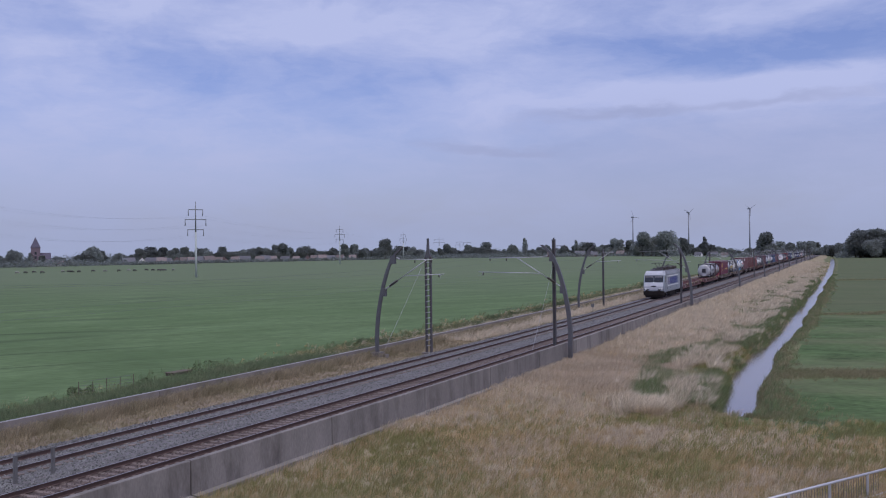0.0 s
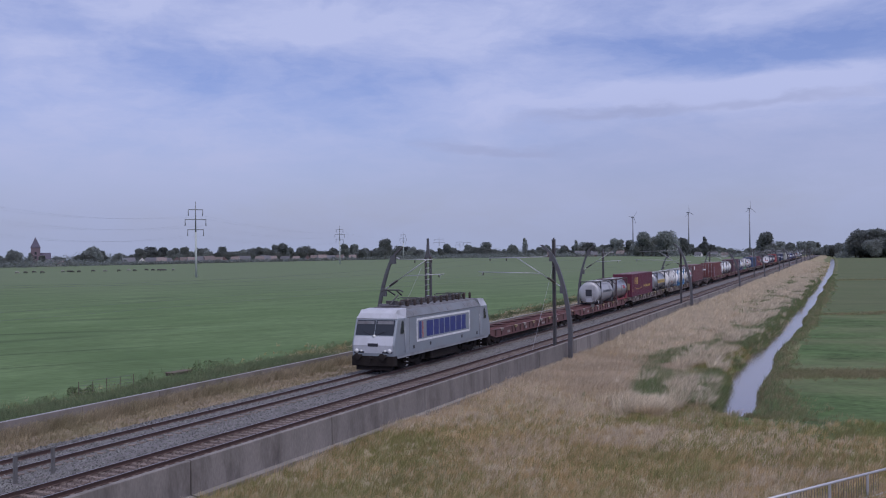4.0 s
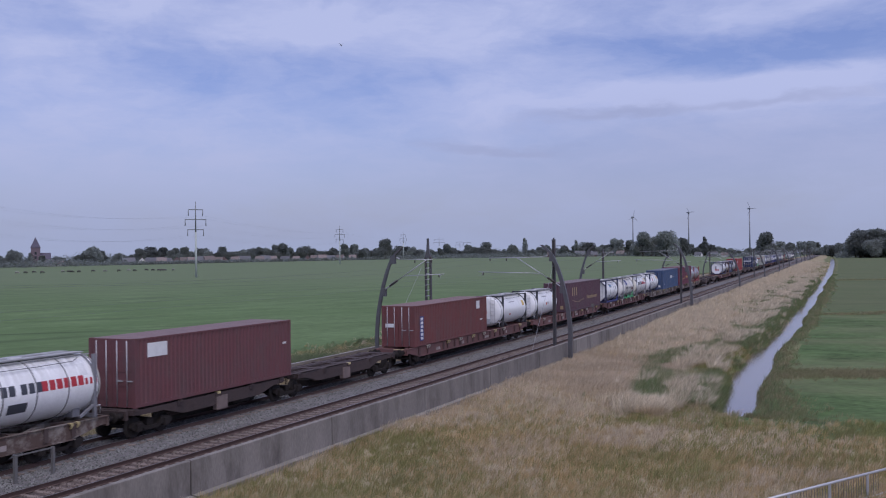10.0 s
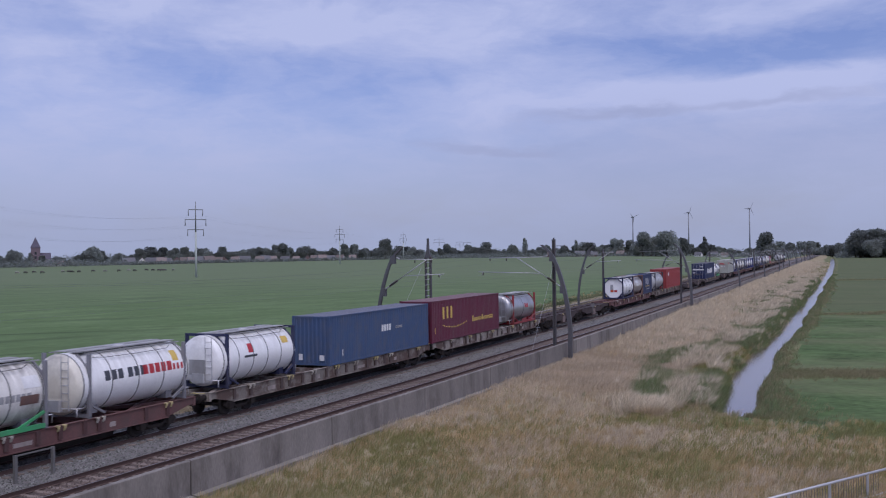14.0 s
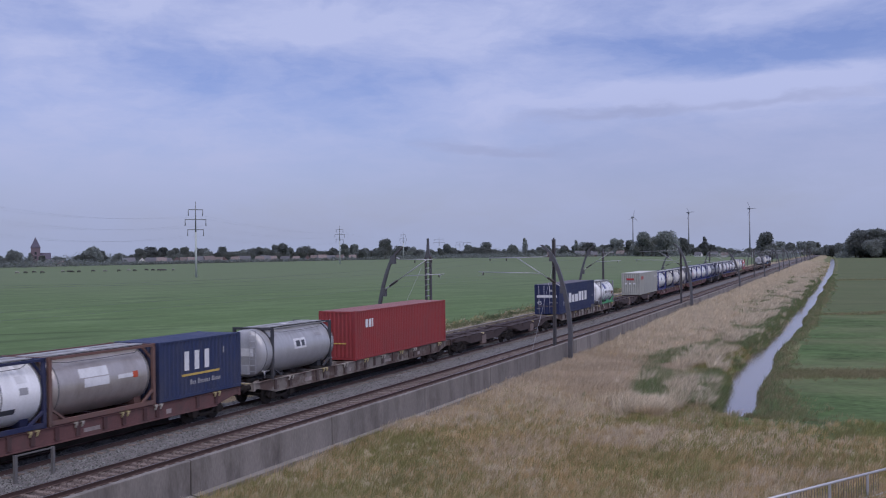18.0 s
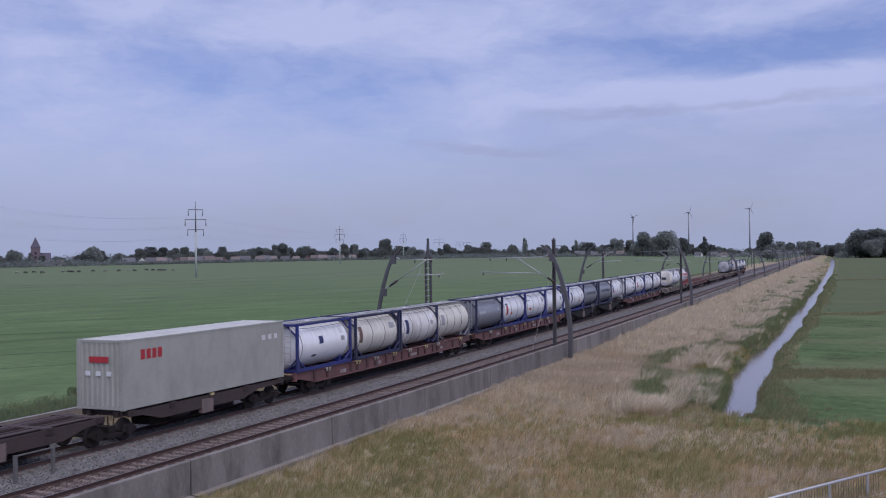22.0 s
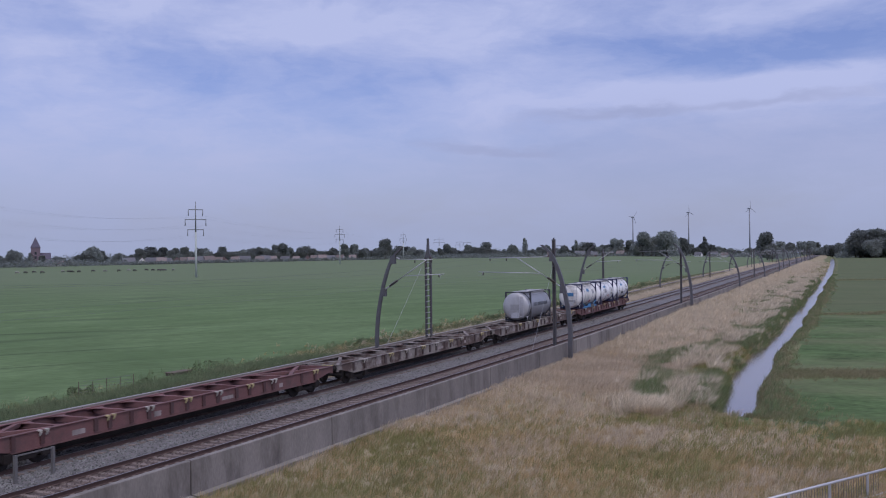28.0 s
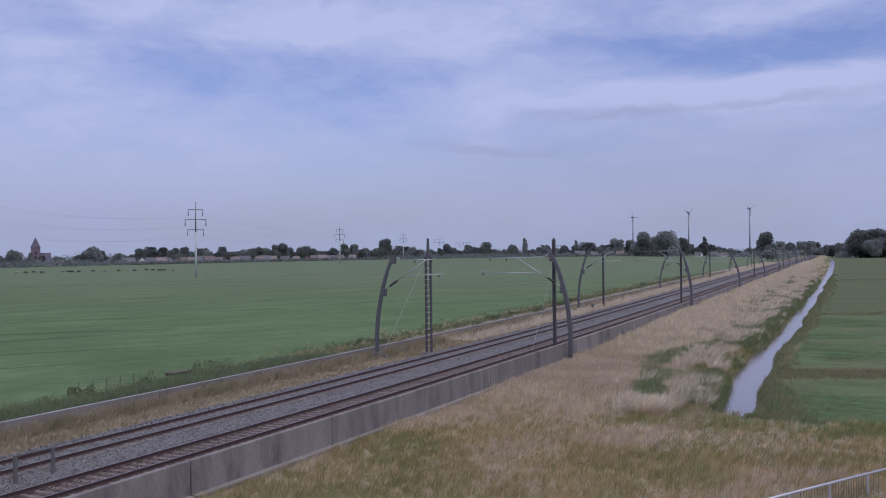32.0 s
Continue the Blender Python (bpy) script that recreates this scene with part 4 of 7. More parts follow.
    for a, b in ((ends[3], ends[0]), (ends[0], ends[1]), (ends[1], ends[2])):
        for z, w in ((0.885, 3.0), (0.754, 4.3), (0.62, 3.3)):
            for s in (-1, 1):
                p, q = a + side * s * w + Vector((0, 0, 28.5 * z - 2)), b + side * s * w + Vector((0, 0, 28.5 * z - 2))
                pts = [p.lerp(q, i / 10) - Vector((0, 0, 11 * (i / 10) * (1 - i / 10) * 0.9)) for i in range(11)]
                thing("power_cable", "thin sagging power cable between pylons", "cable", "power cables", shape=Shape().tube(pts, 0.013, 3), m=M_pylon_arm)
    # turbines
    turbine(13.42, 1560, 57, 19.9)
    turbine(10.45, 1520, 61, 20.5)
    turbine(7.28, 1480, 65.5, 20.4)
    # cattle
    c1, c2 = cow(M_cow_black, "black cow grazing in green pasture"), cow(M_cow_white, "pale cow grazing in green pasture")
    first = set()
    for az, d, k in ((46.4, 560, 1), (46.0, 575, 0), (45.6, 570, 0), (45.2, 565, 0), (44.2, 580, 1), (43.9, 575, 0), (43.75, 570, 0), (43.4, 570, 0), (42.7, 580, 0), (42.1, 575, 1), (41.4, 585, 0), (40.9, 580, 1), (40.6, 575, 0), (40.0, 590, 0), (39.65, 575, 0), (39.35, 570, 0), (39.2, 572, 0), (39.05, 568, 0), (38.6, 575, 1)):
        ob = (c1, c2)[k]
        x, y, z = land(az, d)
        m = pose(x, y, z, 0, 0, az + rnd.uniform(50, 130))
        if ob in first:
            ob = copy_thing(ob, m)
        else:
            ob.matrix_basis = m
            first.add(ob)
        ob.scale = (0.85, 0.85, 0.85)


build_distance()


# ---- grass and weeds ----
def tufts(name, label, spots, m, seed, h=(0.35, 0.75), w=0.016, blades=7, lean=0.3, spread=0.16, wind=0.3, splay=0.0):
    """Grass tufts: thin leaning blades, wider with distance so that far ones do not vanish."""
    rng = np.random.default_rng(seed)
    p = np.asarray(spots, np.float64)
    n = len(p) * blades
    base = np.repeat(p, blades, 0)
    far = np.clip(base[:, 1] / 45.0, 0.7, 8.0)
    ang, rad = rng.random(n) * math.tau, rng.random(n) ** 0.5 * spread * np.sqrt(far)
    root = base.copy()
    root[:, 0] += np.cos(ang) * rad
    root[:, 1] += np.sin(ang) * rad
    root[:, 2] -= 0.04
    hh = rng.uniform(h[0], h[1], n)
    tip = root.copy()
    tip[:, 0] += rng.normal(0, lean, n) * hh + wind * hh
    tip[:, 1] += rng.normal(0, lean, n) * hh
    tip[:, 0] += np.cos(ang) * splay * hh
    tip[:, 1] += np.sin(ang) * splay * hh
    tip[:, 2] += hh
    a = rng.random(n) * math.pi
    ww = w * far * rng.uniform(0.7, 1.4, n)
    dx = np.stack([np.cos(a) * ww, np.sin(a) * ww, np.zeros(n)], 1)
    mid = root * 0.5 + tip * 0.5
    mid[:, 2] += hh * 0.13
    v = np.stack([root - dx * 0.5, root + dx * 0.5, mid + dx * 0.75, tip, mid - dx * 0.75], 1).reshape(-1, 3)
    i = np.arange(n) * 5
    t = np.stack([np.stack([i, i + 1, i + 2], 1), np.stack([i, i + 2, i + 4], 1), np.stack([i + 4, i + 2, i + 3], 1)], 1).reshape(-1, 3)
    tagged(new(name, fast_mesh(name, v, t, m)), label, "grass", kind="stuff")


def spot(u, y, dz=0.0):
    x, yy, z = at(u, y, ground_h(u, y) + swell(u, y) + dz)
    return (x, yy, z)


def build_vegetation():
    rnd = random.Random(21)
    dry, mixed, green, weeds, strip, bank, tall, sedge, straw, rank, nettle, pale = [[] for _ in range(12)]

    def patchy(u, y, s, k):
        return noise.noise(Vector((u * s, y * s * 0.7, k)))

    bands = ((24, 48, 17000), (48, 80, 12000), (80, 140, 7500), (140, 260, 5000), (260, 600, 3500))
    for y0, y1, n in bands:
        for _ in range(n):
            y = rnd.uniform(y0, y1)
            u = rnd.uniform(WALL_U + (0.6 if y < 44 else 0.36), 34 if y < 64 else 19.6)
            lo, hi = ditch_edges(y)
            if y > 57.6 and u > lo + 0.1 and u < hi + 0.4 or y > 61 and u > lo + 0.1:
                continue
            e = 2.5 * noise.noise(Vector((u * 0.3, y * 0.12, 1)))
            if y > 56 + e and u > 22.5:
                continue
            far = max(0.0, min(1.0, (y - 55) / 40))
            g = noise.noise(Vector((u * 0.22, y * (0.13 - 0.1 * far), 5.0))) + 0.5 * noise.noise(Vector((u * 0.7, y * (0.5 - 0.4 * far), 9.0)))
            # the ditch side stays green, the foreground is half dry, the far verge is straw
            wet = max(0.0, min(1.0, (u - 15.2 + 1.5 * g) / 2.6)) * (1 - 0.6 * max(0.0, min(1.0, (y - 110) / 160))) if y > 52 else 0.0
            near = max(0.0, min(1.0, (62 - y) / 22))
            p_green = wet * max(0.25, min(0.9, 0.62 + 0.7 * g)) + near * max(0.0, 0.18 + 0.55 * g) + 0.5 * max(0.0, min(1.0, (50 - y) / 16)) * max(0.3, min(1.0, (19 - u) / 7))
            p_mixed = near * (0.55 + 0.5 * g) + 0.10 + 0.12 * wet
            if u > 20 and y > 44:
                p_green = max(p_green, 0.45)
            r = rnd.random()
            if y > 80 and r > p_green + p_mixed and rnd.random() < 0.75 * min(1.0, (y - 80) / 40):
                if u < 13.2 + 3.0 * g or rnd.random() < 0.3:
                    pale.append(spot(u, y))
                continue
            (green if r < p_green else mixed if r < p_green + p_mixed else dry).append(spot(u, y))
    # far bank of the ditch and meadow tussocks
    for _ in range(3000):
        y = rnd.uniform(60, 330)
        lo, hi = ditch_edges(y)
        bank.append(spot(hi + 0.2 + abs(rnd.gauss(0, 0.8)), y))
    # sedgy lines across the meadow, and a fringe of rough grass by the water
    for n, y0, u1, wide in ((3600, 76.0, 42, 1.3), (1300, 141.8, 75, 1.3), (900, 271.0, 130, 2.2)):
        for _ in range(n):
            u = rnd.uniform(22.2, u1)
            sedge.append(spot(u, y0 + 0.45 * (u - 22) + rnd.gauss(0, wide)))
    # pale arching tussocks and dark growth between them on the ditch side
    for _ in range(1100):
        y = 56 + 260 * rnd.random() ** 1.6
        lo, hi = ditch_edges(y)
        u = lo - 3.3 + rnd.gauss(0, 1.35) - 0.6 * max(0.0, min(1.0, (75 - y) / 15))
        if u > lo - 0.8 or noise.noise(Vector((u * 0.4, y * 0.1, 11))) < -0.05:
            continue
        straw.append(spot(u, y))
    for _ in range(19000):
        y = 60 + 230 * rnd.random() ** 1.7
        lo, hi = ditch_edges(y)
        u = lo - 1.2 + rnd.gauss(0, 0.9) if rnd.random() < 0.55 else lo - 5.2 + rnd.gauss(0, 1.0)
        if u > lo - 0.1 or noise.noise(Vector((u * 0.25, y * 0.08, 5))) < (-0.25 if u > lo - 3 else 0.0):
            continue
        rank.append(spot(u, y))
    for _ in range(5200):
        y = 57 + 200 * rnd.random() ** 1.6
        lo, hi = ditch_edges(y)
        u = hi + 0.3 + abs(rnd.gauss(0, 0.7)) * (1.0 + 1.6 * max(0.0, min(1.0, (72 - y) / 14)))
        (sedge if rnd.random() < 0.9 else rank).append(spot(u, y))
    # strip between low wall and far track
    for _ in range(15000):
        y = 26 + 300 * rnd.random() ** 1.8
        strip.append(spot(-7.3 + 3.7 * rnd.random() ** 1.7, y))
    # tall dry grass at the foot of the low wall, sparse near the bridge
    for _ in range(9000):
        y = 27 + 270 * rnd.random() ** 1.6
        if rnd.random() < 0.45 + 0.55 * min(1.0, y / 90):
            tall.append(spot(-7.3 + abs(rnd.gauss(0, 0.55)), y))
        if y > 50 and rnd.random() < 0.8:
            tall.append(spot(-7.7 - abs(rnd.gauss(0, 0.8)), y))
    # the strip and the field edge go over into straw farther along
    for _ in range(9000):
        y = 85 + 420 * rnd.random() ** 1.7
        if rnd.random() < (y - 70) / 60:
            pale.append(spot(rnd.uniform(-10.6, -3.5), y))
    # field side of the low wall
    for _ in range(21000):
        y = 28 + 280 * rnd.random() ** 1.6
        u = -7.9 - abs(rnd.gauss(0, 4.0))
        if y > 100 and u > -10.6:
            u -= 2.7
        (weeds if rnd.random() < (0.85 if y < 70 else 0.5) else mixed if rnd.random() < 0.7 else dry).append(spot(u, y))
    # nettles round the old fence
    for _ in range(3800):
        y = rnd.uniform(33, 68)
        u = -8.0 - (5.5 + 2.5 * noise.noise(Vector((y * 0.12, 2, 2)))) * rnd.random() ** 1.3
        nettle.append(spot(u, y))
    tufts("nettles", "grey-green nettles and rank weeds behind the low wall", nettle, M_nettle, 13, (0.35, 0.95), w=0.012, blades=13, spread=0.3, lean=0.4, wind=0.1)
    tufts("dry_grass", "tall pale dry grass on the railway verge", dry, M_blade_dry, 1, (0.22, 0.52), w=0.007, blades=13)
    tufts("verge_straw", "bleached tall straw along the railway embankment", pale, M_blade_straw, 15, (0.3, 0.75), w=0.008, blades=13)
    tufts("mixed_grass", "brownish half-dry grass", mixed, M_blade_mix, 2, (0.18, 0.42), w=0.007, blades=14)
    tufts("green_grass", "rank green grass and reeds by the ditch", green, M_blade_green, 3, (0.18, 0.45), w=0.007, blades=14)
    tufts("bank_grass", "short green grass on the ditch bank", bank, M_blade_bank, 6, (0.05, 0.17), w=0.011, blades=9)
    tufts("strip_grass", "short dry grass beside the ballast", strip, M_blade_strip, 4, (0.08, 0.26), w=0.012, blades=9)
    tufts("field_edge_grass", "green weeds behind the low wall", weeds, M_blade_weed, 5, (0.2, 0.6), w=0.008, blades=14, spread=0.35)
    tufts("wall_grass", "dry grass against the low concrete wall", tall, M_blade_strip, 7, (0.3, 0.75), w=0.009, blades=10)
    tufts("tussock_grass", "pale straw tussocks on the ditch bank", straw, M_blade_straw, 11, (0.45, 1.0), w=0.009, blades=75, wind=0.35, splay=0.5, spread=0.2, lean=0.2)
    tufts("rank_grass", "dark rank grass between pale tussocks", rank, M_blade_bank, 12, (0.25, 0.6), w=0.008, blades=11)
    tufts("sedge", "brown sedge along a shallow drain in the meadow", sedge, M_blade_sedge, 9, (0.12, 0.34), w=0.008, blades=11)
    # bushes and nettles along the field edge
    rng = np.random.default_rng(8)
    for k in range(48):
        y = 36 + 260 * (k / 48) ** 1.35 + rnd.uniform(-3, 3)
        u = -8.8 - rnd.uniform(0, 9.5) * (1.0 if y < 110 else 0.6)
        s = rnd.uniform(0.35, 0.85)
        if y > 125 and k % 3:
            continue
        cs = [(rnd.gauss(0, 0.6) * s, rnd.gauss(0, 1.0) * s, s * rnd.uniform(0.3, 0.9)) for _ in range(6)]
        rs = [(s * 0.6, s * 0.7, s * 0.5)] * 6
        v, t = leaf_cloud(rng, cs, rs, 170, 0.085 if y < 110 else 0.2)
        ob = thing("bush", "low green bush with nettles behind the concrete wall", "bush", "bushes along the field edge")
        x, yy, z = spot(u, y, -0.1)
        ob.matrix_basis = pose(x, yy, z)
        part("leaves", fast_mesh("leaves", v, t, M_weed), M_weed, ob)
        stem = Shape()
        for c in cs:
            stem.tube([(c[0] * 0.2, c[1] * 0.2, -0.1), c], [0.025, 0.01], 4)
        part("stems", stem, M_bark, ob)
    # old field gate and wire fence behind the wall
    gate = thing("wire_fence", "sagging thin wire fence with old posts", "fence")
    for k in range(5):
        p = spot(-16.6 + 0.24 * k, 49.6 + k)
        part("post", Shape().tube([(p[0], p[1], p[2] - 0.3), (p[0], p[1], p[2] + 1.0 - 0.1 * (k % 2))], 0.025, 5), M_bark, gate)
    for z in (0.3, 0.5, 0.7, 0.95):
        a, b = Vector(spot(-16.6, 49.6, z)), Vector(spot(-15.64, 53.6, z))
        part("wire", Shape().tube([a, b], 0.01, 4), M_mast, gate)
    w = thing("water_trough", "dark weathered timber trough at the field edge", "trough")
    x, y, z = spot(-18.9, 62.6, -0.42)
    part("tank", Shape().box(-0.4, 0.4, -1.1, 1.1, -0.1, 0.6, 0.05), mat("dark_timber", (0.08, 0.06, 0.05), 0.9), w)
    part("rim", Shape().box(-0.45, 0.45, -1.15, 1.15, 0.6, 0.66), M_bark, w)
    w.matrix_basis = pose(x, y, z)


build_vegetation()


# ---- the freight train ----
M_wagon_red = mat("wagon_red_oxide", (0.162, 0.075, 0.07), 0.8, var=0.25, scale=1.5, fine=14, dirt=(0.09, 0.06, 0.055), dirt_amt=0.75, dirt_scale=1.3, rand=0.2)
M_wagon_grey = mat("wagon_weathered", (0.225, 0.197, 0.172), 0.85, var=0.25, scale=1.5, fine=14, dirt=(0.085, 0.052, 0.042), dirt_amt=0.95, dirt_scale=1.2, dirt_lo=0.44, dirt_hi=0.56, rand=0.2)
M_wagon_dark = mat("wagon_dark", (0.06, 0.040, 0.037), 0.85, var=0.35, scale=1.5, fine=14, dirt=(0.035, 0.026, 0.026), dirt_amt=0.8, dirt_scale=1.5)
M_wagon_black = mat("wagon_black", (0.024, 0.023, 0.026), 0.9, var=0.3, dirt=(0.045, 0.038, 0.033), dirt_amt=0.5, spec=0.2)
M_bogie = mat("bogie_steel", (0.028, 0.024, 0.023), 0.95, var=0.3, dirt=(0.024, 0.018, 0.016), dirt_amt=0.5, spec=0.1)
M_wheel = mat("wheel_steel", (0.036, 0.031, 0.029), 0.85, var=0.2, spec=0.2)
M_yellow = mat("yellow_paint", (0.50, 0.41, 0.20), 0.6, var=0.2, dirt=GRIME, dirt_amt=0.5, dirt_scale=4)
M_white = mat("white_paint", (0.75, 0.75, 0.75), 0.5, var=0.08, dirt=GRIME, dirt_amt=0.2)
M_dark = mat("dark_paint", (0.03, 0.03, 0.04), 0.5)
M_navy = mat("navy_paint", (0.02, 0.025, 0.10), 0.5)
M_logo_blue = mat("blue_paint", (0.03, 0.042, 0.19), 0.5, dirt=GRIME, dirt_amt=0.3)
M_logo_red = mat("red_paint", (0.42, 0.03, 0.04), 0.5)
M_orange = mat("orange_red_placard", (0.5, 0.08, 0.03), 0.5)
M_steel = mat("stainless_tank", (0.50, 0.50, 0.51), 0.32, metal=0.75, var=0.12, scale=1.2, fine=30, bump=0.03, dirt=(0.22, 0.20, 0.19), dirt_amt=0.5, dirt_scale=0.8)
M_aluminium = mat("walkway_aluminium", (0.36, 0.36, 0.36), 0.75, metal=0.3, var=0.2, dirt=GRIME, dirt_amt=0.5)
M_glass = mat("cab_glass", (0.035, 0.04, 0.048), 0.12, var=0.05, bump=0, spec=0.3)
M_loco = mat("loco_silver_grey", (0.258, 0.288, 0.315), 0.45, metal=0.15, var=0.08, scale=1.2, fine=20, bump=0.03, dirt=(0.25, 0.24, 0.24), dirt_amt=0.35, dirt_scale=1.0)
M_roof = mat("loco_roof_grey", (0.16, 0.16, 0.17), 0.7, var=0.25, dirt=(0.07, 0.06, 0.055), dirt_amt=0.7)
M_lamp = mat("lamp_glass", (0.75, 0.75, 0.72), 0.15, var=0.05, bump=0)
M_band = mat("dark_strap", (0.16, 0.16, 0.165), 0.6, metal=0.3, var=0.2)
PAINT = {}


def paint(name, base, rough=0.55, amount=0.45, dirt=GRIME, metal=0.0, dscale=0.9):
    if name not in PAINT:
        PAINT[name] = mat(name, base, rough, metal, var=0.12, scale=0.7, fine=18, bump=0.05, dirt=dirt, dirt_amt=amount, dirt_scale=dscale, stretch=(1, 1, 0.55))
    return PAINT[name]


def grubby(m, colour, amount, lo=1.5, hi=2.5):
    """Soot and rain streaks that run down a tank from its walkway."""
    nt = m.node_tree
    N, Lk = nt.nodes.new, nt.links.new
    bs = [n for n in nt.nodes if n.type == "BSDF_PRINCIPLED"][0]
    was = bs.inputs["Base Color"].links[0].from_socket
    co, mp, nz, sep, top, st, mul, mx = N("ShaderNodeTexCoord"), N("ShaderNodeMapping"), N("ShaderNodeTexNoise"), N("ShaderNodeSeparateXYZ"), N("ShaderNodeMapRange"), N("ShaderNodeMapRange"), N("ShaderNodeMath"), N("ShaderNodeMix")
    mp.inputs["Scale"].default_value = (0.5, 2.6, 0.35)
    Lk(co.outputs["Object"], mp.inputs["Vector"])
    Lk(co.outputs["Object"], sep.inputs[0])
    nz.inputs["Scale"].default_value, nz.inputs["Detail"].default_value, nz.inputs["Roughness"].default_value = 1.6, 7, 0.62
    Lk(mp.outputs[0], nz.inputs["Vector"])
    top.inputs["From Min"].default_value, top.inputs["From Max"].default_value, top.inputs["To Min"].default_value = lo, hi, 0.04
    Lk(sep.outputs["Z"], top.inputs["Value"])
    st.inputs["From Min"].default_value, st.inputs["From Max"].default_value, st.inputs["To Max"].default_value = 0.36, 0.6, amount
    Lk(nz.outputs["Fac"], st.inputs["Value"])
    mul.operation = "MULTIPLY"
    Lk(top.outputs[0], mul.inputs[0])
    Lk(st.outputs[0], mul.inputs[1])
    mx.data_type = "RGBA"
    mx.inputs[7].default_value = (*colour, 1)
    Lk(mul.outputs[0], mx.inputs[0])
    Lk(was, mx.inputs[6])
    Lk(mx.outputs[2], bs.inputs["Base Color"])


MOVERS = []


def wheelset():
    sh = Shape()
    for s in (-1, 1):
        prof = [(0.0, 0.05), (0.0, 0.30), (0.025, 0.36), (0.0, 0.40), (0.0, 0.455), (0.1, 0.46), (0.105, 0.485), (0.135, 0.48), (0.135, 0.4), (0.11, 0.36), (0.12, 0.30), (0.12, 0.05)]
        a = Shape().lathe([(s * 0.82 - s * t, r) for t, r in prof], 20, "x")
        sh.add(a.v, a.f, True)
    sh.tube([(-0.82, 0, 0), (0.82, 0, 0)], 0.08, 8)
    return sh.shift(0, 0, 0.46)


def bogie_into(parent, y):
    b = part("bogie", Shape(), M_bogie, parent)
    sh = Shape()
    for s in (-1, 1):
        x0, x1 = (0.9, 1.08) if s > 0 else (-1.08, -0.9)
        ring = [(x0, -1.35, 0.5), (x0, -1.15, 0.68), (x0, -0.75, 0.7), (x0, -0.4, 0.42), (x0, 0.4, 0.42), (x0, 0.75, 0.7), (x0, 1.15, 0.68), (x0, 1.35, 0.5), (x0, 1.2, 0.36), (x0, 0.6, 0.4), (x0, 0.4, 0.28), (x0, -0.4, 0.28), (x0, -0.6, 0.4), (x0, -1.2, 0.36)]
        sh.prism(ring, (x1 - x0, 0, 0))
        for e in (-0.9, 0.9):
            sh.box(x0 - .02 * s, x1 + .1 * s if s > 0 else x1, e - 0.17, e + 0.17, 0.3, 0.62, 0.03)
            for k in (-.24, .24):
                sh.tube([(s * 1.0, e + k, 0.36), (s * 1.0, e + k, 0.66)], 0.075, 8)
    sh.box(-0.95, 0.95, -0.2, 0.2, 0.4, 0.72)
    b.data = sh.mesh("bogie", M_bogie)
    b.location = (0, y, 0)
    for e in (-0.9, 0.9):
        w = part("wheelset", wheel_mesh, M_wheel, b)
        w.location = (0, e, 0)
    return b


wheel_mesh = wheelset().mesh("wheelset", M_wheel)


def buffers_into(ob, y, s):
    for x in (-0.875, 0.875):
        b = part("buffer", Shape().lathe([(0.0, 0.0), (0.0, 0.13), (0.3, 0.13), (0.3, 0.09), (0.48, 0.09), (0.5, 0.2), (0.56, 0.24), (0.58, 0.2), (0.58, 0.0)], 14, "y").shift(0, 0, 0), M_bogie, ob)
        b.location = (x, y, 1.04)
        b.rotation_euler = (0, 0, 0 if s > 0 else math.pi)
    part("coupler", Shape().box(-0.06, 0.06, -0.5 * (s < 0), 0.5 * (s > 0), 0.9, 1.02).tube([(0, 0.35 * s, 0.95), (0, 0.55 * s, 0.7)], 0.04), M_bogie, ob).location = (0, y, 0)


